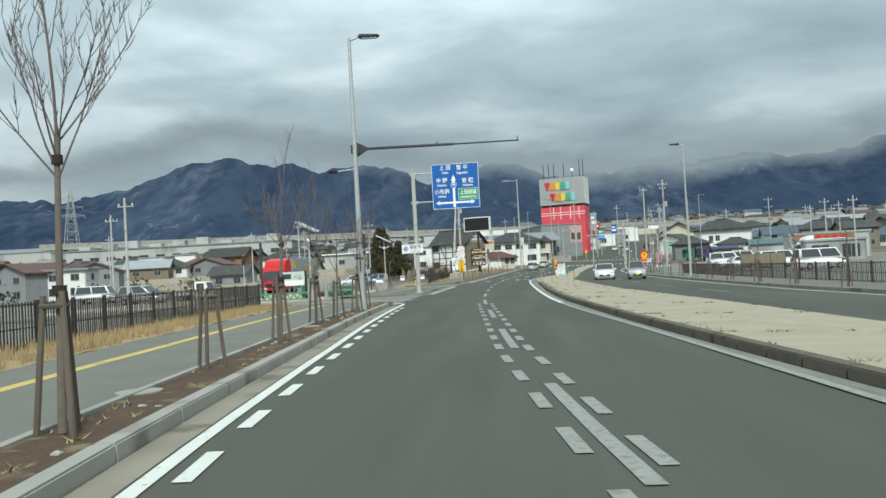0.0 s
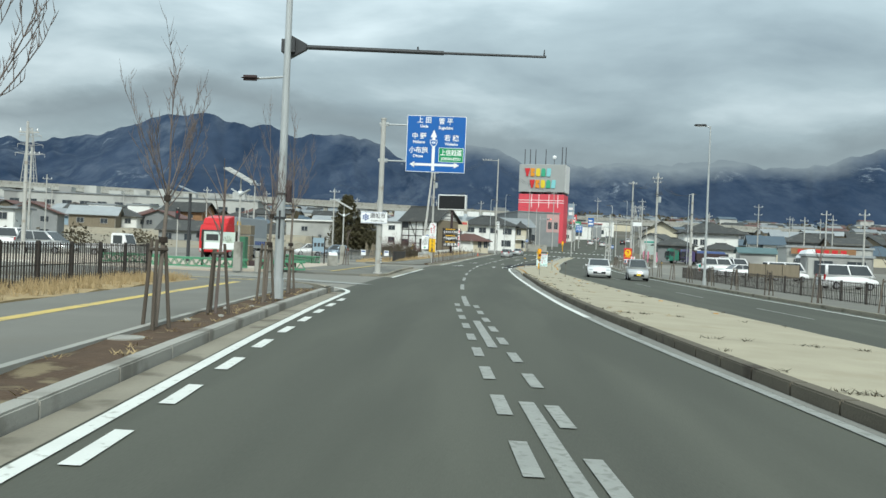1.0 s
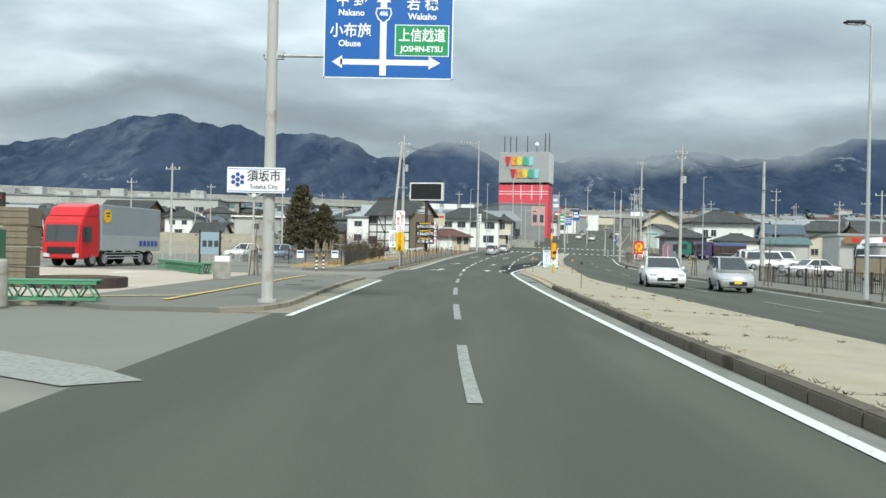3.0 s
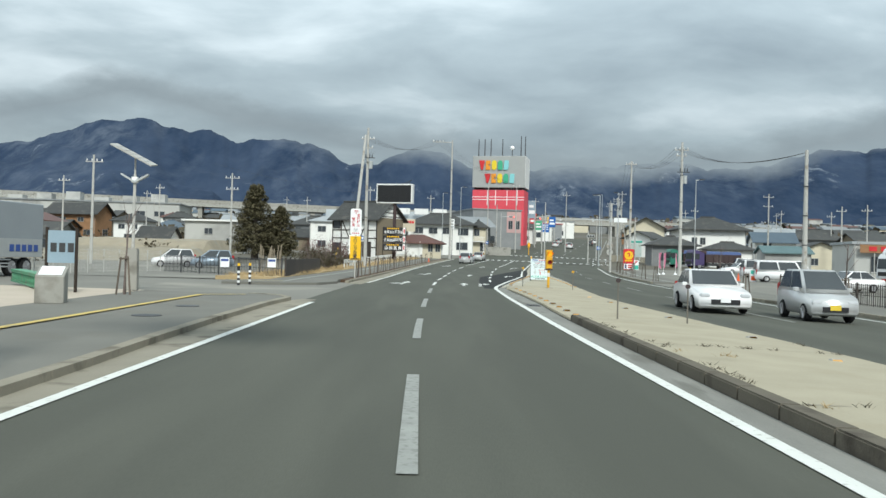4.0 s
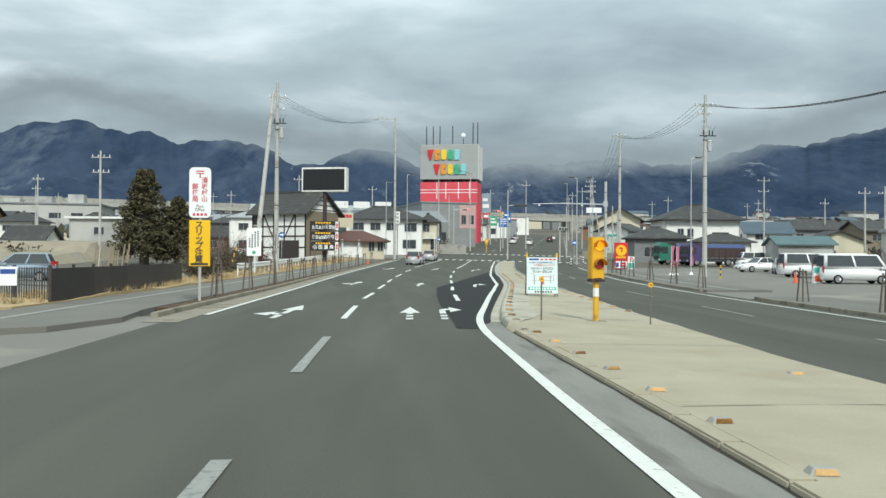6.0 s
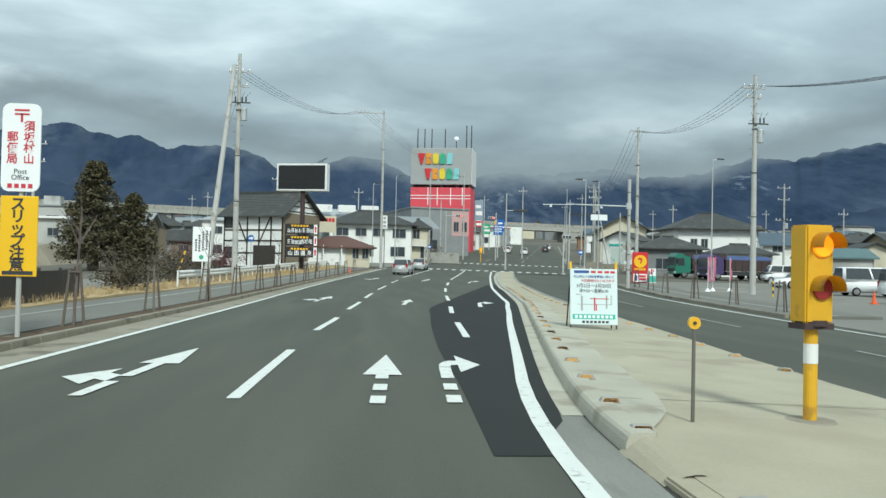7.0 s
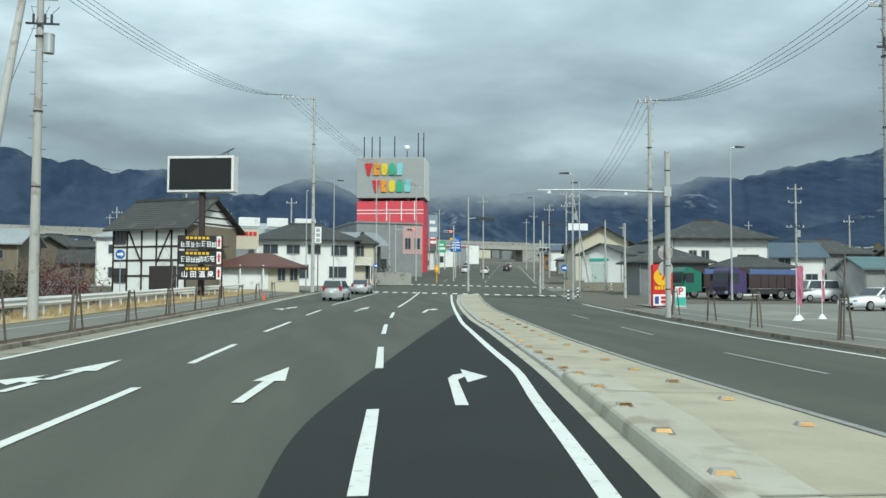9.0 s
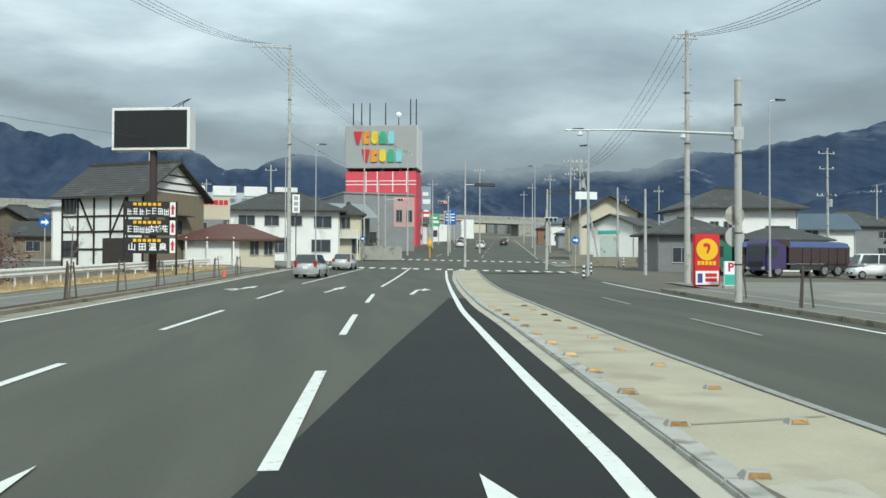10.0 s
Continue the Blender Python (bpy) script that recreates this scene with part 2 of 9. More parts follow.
pane = mat("window_glass", (0.035, 0.042, 0.05), (0.06, 0.07, 0.08), 0.12, 0.5, 2)
frame_alu = mat("aluminium_frame", (0.4, 0.4, 0.39), (0.32, 0.32, 0.31), 0.5, 3, 30, 0, 0.5)
kerb_old = mat("stained_kerb", (0.16, 0.142, 0.11), (0.09, 0.08, 0.064), 0.95, 0.9, 30, 0.3, spots=(0.07, 0.06, 0.048), spot_scale=1.2)
sign_blue = mat("sign_blue", (0.0, 0.11, 0.42), (0.0, 0.095, 0.36), 0.45, 1.2, 20)
sign_green = mat("sign_green", (0.0, 0.3, 0.1), (0.0, 0.25, 0.085), 0.45, 1.2, 20)
board_pale = mat("pale_board_film", (0.66, 0.75, 0.75), (0.58, 0.67, 0.67), 0.45, 1.5, 20)
sign_white = mat("sign_white", (0.85, 0.86, 0.86), (0.78, 0.79, 0.79), 0.4, 1.5, 20)
sign_yellow = mat("sign_yellow", (0.85, 0.5, 0.01), (0.78, 0.44, 0.01), 0.45, 1.5, 20)
sign_red = mat("sign_red", (0.62, 0.025, 0.03), (0.52, 0.02, 0.025), 0.45, 1.5, 20)
sign_black = mat("sign_black", (0.015, 0.015, 0.017), (0.025, 0.025, 0.027), 0.4, 1.5, 20)
screen_black = mat("unlit_screen", (0.008, 0.008, 0.009), (0.014, 0.014, 0.015), 0.35, 3, 60)
letter_black = mat("letter_black", (0.03, 0.03, 0.035), (0.04, 0.04, 0.045), 0.6)
letter_blue = mat("letter_blue", (0.03, 0.08, 0.3), (0.03, 0.07, 0.25), 0.6)
letter_red = mat("letter_red", (0.55, 0.03, 0.05), (0.5, 0.03, 0.05), 0.6)
yellow_paint = mat("yellow_paint", (0.72, 0.4, 0.02), (0.62, 0.33, 0.02), 0.45, 2, 25, 0.05, spots=(0.38, 0.2, 0.03), spot_scale=3, spot_at=0.66)
amber = mat("amber_lens", (1.0, 0.3, 0.01), (0.95, 0.25, 0.01), 0.25, 2, 20, emit=1.2)
stud_amber = mat("dusty_amber_reflector", (0.62, 0.33, 0.05), (0.44, 0.24, 0.06), 0.45, 5, 40)
amber_dull = mat("amber_reflector", (0.8, 0.45, 0.03), (0.66, 0.35, 0.03), 0.3, 2, 20)
red_lens = mat("red_lens", (0.3, 0.03, 0.03), (0.25, 0.03, 0.03), 0.25, 2, 20)
red_lamp = mat("red_lamp", (1.0, 0.06, 0.03), (0.9, 0.05, 0.03), 0.3, 2, 20, emit=2.0)
green_paint = mat("green_painted_steel", (0.09, 0.3, 0.17), (0.06, 0.22, 0.12), 0.55, 1.5, 25, 0.05, spots=(0.12, 0.2, 0.13), spot_scale=2)
green_dark = mat("dark_green_paint", (0.05, 0.16, 0.09), (0.035, 0.12, 0.07), 0.6, 1.5, 25)
car_white = mat("white_car_paint", (0.78, 0.78, 0.78), (0.74, 0.74, 0.74), 0.22, 1, 10)
car_silver = mat("silver_car_paint", (0.56, 0.57, 0.57), (0.51, 0.52, 0.52), 0.3, 1, 10, 0, 0.35)
car_blue = mat("pale_blue_car_paint", (0.36, 0.44, 0.52), (0.32, 0.4, 0.48), 0.28, 1, 10, 0, 0.3)
car_red = mat("dark_red_car_paint", (0.2, 0.015, 0.025), (0.17, 0.012, 0.02), 0.28, 1, 10)
truck_red = mat("red_truck_paint", (0.58, 0.02, 0.025), (0.5, 0.018, 0.02), 0.35, 1, 10)
truck_grey = mat("grey_truck_box", (0.28, 0.31, 0.33), (0.24, 0.265, 0.285), 0.5, 0.8, 10, 0.03)
truck_blue = mat("blue_tarpaulin", (0.05, 0.085, 0.21), (0.035, 0.06, 0.15), 0.7, 1, 10, 0.1)
truck_purple = mat("violet_truck_paint", (0.075, 0.055, 0.15), (0.055, 0.04, 0.11), 0.4, 1, 10)
rust = mat("rusty_brown_steel", (0.085, 0.06, 0.06), (0.05, 0.037, 0.038), 0.85, 1, 15, 0.2)
rubber = mat("tyre_rubber", (0.025, 0.025, 0.026), (0.018, 0.018, 0.019), 0.85, 4, 40)
rim = mat("wheel_rim", (0.45, 0.45, 0.46), (0.35, 0.35, 0.36), 0.35, 4, 40, 0, 0.7)
glass_dark = mat("tinted_glass", (0.045, 0.052, 0.056), (0.065, 0.073, 0.078), 0.08, 1, 5)
lens_clear = mat("lamp_lens", (0.6, 0.62, 0.64), (0.5, 0.52, 0.54), 0.15, 4, 20)
tail_red = mat("tail_lamp", (0.4, 0.02, 0.02), (0.34, 0.02, 0.02), 0.2, 4, 20)
plate_yellow = mat("plate_yellow", (0.75, 0.55, 0.05), (0.7, 0.5, 0.05), 0.5)
board_red = mat("red_building_panel", (0.7, 0.075, 0.1), (0.6, 0.06, 0.085), 0.6, 0.5, 10)
board_grey = mat("grey_sign_panel", (0.36, 0.37, 0.36), (0.31, 0.32, 0.315), 0.6, 0.4, 8)
pink = mat("pink_cloth", (0.75, 0.3, 0.42), (0.68, 0.25, 0.36), 0.9, 3, 30)
orange_red = mat("orange_cone", (0.8, 0.12, 0.03), (0.7, 0.1, 0.03), 0.6)
teal = mat("teal_print", (0.05, 0.45, 0.35), (0.04, 0.38, 0.3), 0.6)
orange_letter = mat("orange_plastic", (0.8, 0.3, 0.02), (0.7, 0.26, 0.02), 0.5)
yellow_letter = mat("yellow_plastic", (0.8, 0.6, 0.03), (0.7, 0.52, 0.03), 0.5)
green_letter = mat("green_plastic", (0.05, 0.4, 0.22), (0.04, 0.34, 0.2), 0.5)
cyan_letter = mat("cyan_plastic", (0.25, 0.6, 0.62), (0.2, 0.52, 0.54), 0.5)
photo_print = mat("printed_panel", (0.45, 0.55, 0.6), (0.6, 0.65, 0.5), 0.5, 0.9, 6, spots=(0.25, 0.3, 0.22), spot_scale=1.1)
wire_mat = mat("cable", (0.03, 0.03, 0.032), (0.04, 0.04, 0.04), 0.7)


# ---- mesh helpers ----
def link_mesh(name, bm, material, parent=None, label="", smooth=False):
    me = bpy.data.meshes.new(name)
    bm.normal_update()
    bm.to_mesh(me)
    bm.free()
    for m in material if isinstance(material, (list, tuple)) else [material]:
        me.materials.append(m)
    if smooth:
        me.polygons.foreach_set("use_smooth", [True] * len(me.polygons))
    ob = new(name, me)
    if parent is not None:
        ob.parent = parent
    if label:
        ob["label"] = label
    return ob


def part(name, bm, material, parent, label="", smooth=False):
    return link_mesh(name, bm, material, parent, label, smooth)


def thing(name, label, category, m=None, group="", kind=""):
    ob = new(name)
    ob.empty_display_size = 0.2
    if m is not None:
        ob.matrix_basis = m
    return tagged(ob, label, category, group, kind)


def B():
    return bmesh.new()


def box(bm, x0, x1, y0, y1, z0, z1, mi=0):
    vs = [bm.verts.new(p) for p in ((x0, y0, z0), (x1, y0, z0), (x1, y1, z0), (x0, y1, z0), (x0, y0, z1), (x1, y0, z1), (x1, y1, z1), (x0, y1, z1))]
    for f in ((3, 2, 1, 0), (4, 5, 6, 7), (0, 1, 5, 4), (1, 2, 6, 5), (2, 3, 7, 6), (3, 0, 4, 7)):
        bm.faces.new([vs[i] for i in f]).material_index = mi
    return bm


def bevel(bm, w, seg=1):
    bmesh.ops.bevel(bm, geom=list(bm.edges), offset=w, segments=seg, affect="EDGES", clamp_overlap=True)
    return bm


def tube(bm, a, b, r0, r1=None, n=8, caps=True):
    a, b = Vector(a), Vector(b)
    r1 = r0 if r1 is None else r1
    d = (b - a).normalized()
    s = d.orthogonal().normalized()
    t = d.cross(s)
    rings = []
    for p, r in ((a, r0), (b, r1)):
        rings.append([bm.verts.new(p + r * (math.cos(2 * math.pi * i / n) * s + math.sin(2 * math.pi * i / n) * t)) for i in range(n)])
    for i in range(n):
        bm.faces.new((rings[0][i], rings[0][(i + 1) % n], rings[1][(i + 1) % n], rings[1][i]))
    if caps:
        bm.faces.new(rings[0][::-1])
        bm.faces.new(rings[1])
    return bm


def prism(bm, pts, lo, hi, axis="x", mi=0):
    """Extrudes a polygon along an axis. axis x: points are (y, z); axis y: (x, z); axis z: (x, y)."""
    put = {"x": lambda p, v: (v, p[0], p[1]), "y": lambda p, v: (p[0], v, p[1]), "z": lambda p, v: (p[0], p[1], v)}[axis]
    a = [bm.verts.new(put(p, lo)) for p in pts]
    b = [bm.verts.new(put(p, hi)) for p in pts]
    k = len(pts)
    fs = [bm.faces.new(a[::-1]), bm.faces.new(b)]
    for i in range(k):
        fs.append(bm.faces.new((a[i], a[(i + 1) % k], b[(i + 1) % k], b[i])))
    for f in fs:
        f.material_index = mi
    bmesh.ops.recalc_face_normals(bm, faces=fs)
    return bm


def lettering(body, size, material, parent, x, y, z, centre=True, stretch=1.0, bold=0.0, name="lettering"):
    """Flat letters standing upright that face along -y in their thing's axes; z is the middle of the line."""
    c = bpy.data.curves.new("letters", "FONT")
    c.body, c.size, c.align_x, c.align_y = body, size, "CENTER" if centre else "LEFT", "CENTER"
    c.resolution_u, c.offset, c.extrude = 3, bold, 0.002
    tmp = new("letters", c)
    me = bpy.data.meshes.new_from_object(tmp.evaluated_get(bpy.context.evaluated_depsgraph_get()))
    bpy.data.objects.remove(tmp)
    bpy.data.curves.remove(c)
    me.name = name
    me.materials.clear()
    me.materials.append(material)
    ob = new(name, me)
    ob.parent = parent
    ob.matrix_basis = pose(x, y, z, 90) @ Matrix.Diagonal((stretch, 1, 1, 1))
    return ob


# ---- ground form ----
def road_z(y):
    if y < 120:
        return 0.0
    if y < 240:
        return 0.00017 * (y - 120) ** 2
    return 2.448 + 0.046 * (y - 240) if y < 500 else 14.41 + 0.05 * (y - 500)


def T(x, y):
    fade = min(1.0, max(0.0, (140 - y) / 40))
    return road_z(y) - 0.022 * min(max(x - 6, 0), 12) * fade


def curve_of(*pts):
    ys, xs = [p[0] for p in pts], [p[1] for p in pts]

    def f(y):
        return float(np.mean([np.interp(y + d, ys, xs, left=xs[0] + (y + d - ys[0]) * (xs[1] - xs[0]) / (ys[1] - ys[0]), right=xs[-1] + (y + d - ys[-1]) * (xs[-1] - xs[-2]) / (ys[-1] - ys[-2])) for d in (-1.5, -0.75, 0, 0.75, 1.5)]))

    return f


edge_left = curve_of((2, 0.75), (10.5, -0.28), (17.4, -0.9), (20.65, -1.15), (24, -1.45), (29, -1.85), (36, -2.3), (43, -2.62), (58, -2.83), (79, -2.75), (100, -2.47), (116, -1.98), (130, -1.65), (142, -1.15), (150, -0.7), (158, -0.15), (166, 0.6), (180, 1.9), (191, 3.3), (200, 4.6))
lane_line = curve_of((3, 4.3), (10, 3.5), (18, 2.75), (22.6, 2.45), (30, 2.0), (36, 1.62), (42, 1.3), (51, 1.0), (62, 0.84), (70, 0.77), (80, 0.82), (90, 0.98), (100, 1.2), (108.4, 1.45), (113, 1.78), (118, 1.97), (124, 2.33), (130, 2.6), (140, 3.22), (147, 3.82), (154, 4.35), (161, 5.1), (169, 5.75), (185, 8.2), (202, 11.1))
turn_line = curve_of((97, 4.1), (107, 4.86), (112, 5.15), (116.6, 5.45), (121, 5.83), (127, 6.31), (132.6, 6.71), (138.5, 7.2), (145, 7.76), (151, 8.44), (158, 9.15), (165.5, 10.06), (185, 13.0), (205, 16.0))
edge_right = curve_of((5, 6.95), (11, 6.36), (17.5, 5.88), (22.5, 5.52), (27.4, 5.1), (33, 4.68), (41, 4.33), (51, 4.15), (63, 4.05), (72, 4.02), (79, 4.06), (86, 4.1), (95, 4.28), (98.6, 4.6), (102, 5.14), (107.6, 5.98), (113, 6.8), (118, 7.62), (122.5, 8.28), (126, 8.9), (130.2, 9.33), (135, 9.86), (146, 11.08), (161, 13.1), (176.6, 15.28), (198, 18.48))
median_l = curve_of((5, 7.35), (11.8, 6.68), (14.2, 6.45), (18.5, 6.06), (25.6, 5.52), (36, 4.92), (41, 4.74), (46, 4.62), (54, 4.55), (63, 4.6), (72, 4.62), (75, 4.64), (78.3, 4.72), (81, 4.82), (86, 4.87), (91, 4.86), (94.5, 4.85), (96, 4.86), (98, 5.07), (100, 5.36), (104, 5.98), (108.5, 6.72), (121, 8.75), (126, 9.52), (133, 10.4), (141, 11.35), (148, 12.05), (161, 13.7), (176, 15.8), (195, 18.9))
median_r = curve_of((5, 11.3), (21, 10.5), (33, 9.95), (42, 9.4), (50, 8.85), (60, 8.6), (75, 8.5), (84, 8.5), (90, 8.65), (97, 9.3), (104, 9.9), (108, 10.4), (115, 11.05), (127, 11.85), (136, 12.7), (145, 13.75), (161, 15.6), (176, 17.8), (195, 20.9))
far_line = curve_of((5, 18.2), (20, 16.5), (42, 15.2), (60, 15.25), (75, 15.65), (90, 16.25), (100, 16.65), (115, 17.4), (137, 19.1), (145, 20.3), (160, 22.7), (175, 25.0), (195, 28.4))
far_div = curve_of((5, 14.7), (30, 12.7), (50, 11.9), (60, 11.75), (79, 11.95), (88, 12.36), (110, 13.8), (131, 15.3), (160, 19.2), (195, 24.6))


def steps(y0, y1, d=2.0):
    k = max(1, int(round((y1 - y0) / d)))
    return [y0 + (y1 - y0) * i / k for i in range(k + 1)]


def strip(bm, ys, fa, fb, dz=0.0, n=1, skirt=0.0, mi=0):
    """A sheet between two curves over the ground form, with sides of a given depth."""
    rows = []
    for y in ys:
        a, b = fa(y), fb(y)
        rows.append([(a + (b - a) * i / n, y) for i in range(n + 1)])
    vs = [[bm.verts.new((x, y, T(x, y) + dz)) for x, y in r] for r in rows]
    for r0, r1 in zip(vs, vs[1:]):
        for i in range(n):
            bm.faces.new((r0[i], r0[i + 1], r1[i + 1], r1[i])).material_index = mi
    if skirt:
        loop = [r[0] for r in vs][::-1] + vs[0][1:] + [r[-1] for r in vs[1:]] + vs[-1][-2:0:-1]
        low = [bm.verts.new(v.co - Vector((0, 0, skirt))) for v in loop]
        for i in range(len(loop)):
            j = (i + 1) % len(loop)
            bm.faces.new((loop[j], loop[i], low[i], low[j])).material_index = mi
    return bm


def off(f, d):
    return lambda y: f(y) + d


def slab(bm, pts, dz, depth=0.0, mi=0):
    """A flat outline in plan (x, y) laid on the ground form, with sides."""
    top = [bm.verts.new((x, y, T(x, y) + dz)) for x, y in pts]
    f = bm.faces.new(top)
    f.material_index = mi
    f.normal_update()
    if f.normal.z < 0:
        f.normal_flip()
    if depth:
        low = [bm.verts.new(v.co - Vector((0, 0, depth))) for v in top]
        k = len(top)
        sides = [bm.faces.new((top[i], top[(i + 1) % k], low[(i + 1) % k], low[i])) for i in range(k)]
        for s in sides:
            s.material_index = mi
        bmesh.ops.recalc_face_normals(bm, faces=[f, *sides])
        f.normal_update()
    bmesh.ops.triangulate(bm, faces=[f])
    return bm


def structure(name, bm, material, label, category="ground"):
    ob = link_mesh(name, bm, material)
    return tagged(ob, label, category, kind="structure")


def grid_sheet(xs, ys, zf):
    bm = B()
    vs = [[bm.verts.new((x, y, zf(x, y))) for x in xs] for y in ys]
    for a, b in zip(vs, vs[1:]):
        for i in range(len(xs) - 1):
            bm.faces.new((a[i], a[i + 1], b[i + 1], b[i]))
    return bm


# ---- ground, mountains ----
xs = sorted(set([-4200, -3000, -2000, -1400, -900, -600, -400, -300, -220, -160, -120, -90, -75] + list(range(-60, 90, 3)) + [95, 110, 130, 160, 200, 260, 340, 450, 600, 900, 1400, 2000, 3000, 4200]))
ys = sorted(set([-4000, -2000, -800, -300, -120, -60, -30] + list(range(-15, 260, 3)) + [265, 280, 300, 330, 370, 420, 480, 500, 560, 640, 750, 900, 1100, 1400, 1800, 2300, 3000, 4300]))


def land_z(x, y):
    far = math.hypot(x, y)
    bumps = 0.0 if far < 350 else min(12.0, (far - 350) * 0.01) * noise.noise(Vector((x, y, 0)) * 0.0022)
    return T(x, y) - 0.06 + bumps


structure("ground", grid_sheet(xs, ys, land_z), land, "brown winter fields and town ground rising towards the mountains")

PEAKS = ((-46, 5.5, 9), (-33, 5.9, 7), (-24, 6.6, 4.5), (-19.4, 8.3, 3.6), (-15.0, 7.85, 1.8), (-10.5, 7.4, 4.0), (-5.5, 6.4, 3.0), (-0.6, 7.2, 2.6), (4, 6.3, 4), (10, 6.35, 5), (14.5, 6.5, 4), (20, 6.2, 4), (25.5, 7.1, 3.5), (31, 7.7, 4), (37, 8.5, 5), (46, 8.6, 8), (62, 7.5, 9))


def ridge(az):
    return max(e - 1.1 * max(0.0, abs(az - a) / w - 0.25) ** 1.25 for a, e, w in PEAKS)


def make_mountains(name, r0, r1, r2, lift, label, seed, rough):
    bm = B()
    rows = []
    azs = [-60 + 0.16 * i for i in range(int(130 / 0.16))]
    rr = [r0 + (r1 - r0) * i / 26 for i in range(27)] + [r2]
    for r in rr:
        row = []
        for az in azs:
            s = (r - r0) / (r1 - r0)
            crag = 0.3 * noise.noise(Vector((az * 0.55, seed, 1.5))) + 0.16 * noise.noise(Vector((az * 1.5, seed, 4.5))) + 0.07 * noise.noise(Vector((az * 4.0, seed, 7.5)))
            crest = math.tan(radians(max(2.4, ridge(az) + lift(az) + crag))) * r1
            foot = math.tan(radians(2.0)) * r0
            x, y = 2 + r * math.sin(radians(az)), 40 + r * math.cos(radians(az))
            p = Vector((x * 0.0024, y * 0.0024, seed))
            calm = 1 - 0.65 * min(1.0, max(0.0, (az - 4) / 12))
            spur = calm * (noise.multi_fractal(p, 1.0, 2.1, 6, noise_basis="PERLIN_ORIGINAL") - 1.0)
            wx = az + 5.0 * noise.noise(Vector((az * 0.07, s * 1.3, seed + 5))) + 3.0 * s
            fold = 1.5 * abs(noise.noise(Vector((wx * 0.17, s * 0.8, seed + 4)))) + 0.75 * abs(noise.noise(Vector((wx * 0.4 + 1.2 * s, s * 1.2, seed + 9))))
            fold += 0.22 * abs(noise.noise(Vector((wx * 1.0 - 2.0 * s, s * 2.2, seed + 2))))
            z = foot + (crest - foot) * (min(1.0, s) ** 0.85) * (1 - calm * rough * 0.58 * (1.06 - min(1, s)) * fold) + rough * 34 * spur * (0.35 + 0.65 * min(1, s) * (1 if s < 0.97 else 0.35))
            if s > 1:
                z = foot * 0.6
            row.append(bm.verts.new((x, y, max(z, 0))))
        rows.append(row)
    for a, b in zip(rows, rows[1:]):
        for i in range(len(azs) - 1):
            bm.faces.new((a[i], a[i + 1], b[i + 1], b[i]))
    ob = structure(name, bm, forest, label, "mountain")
    ob.data.polygons.foreach_set("use_smooth", [True] * len(ob.data.polygons))


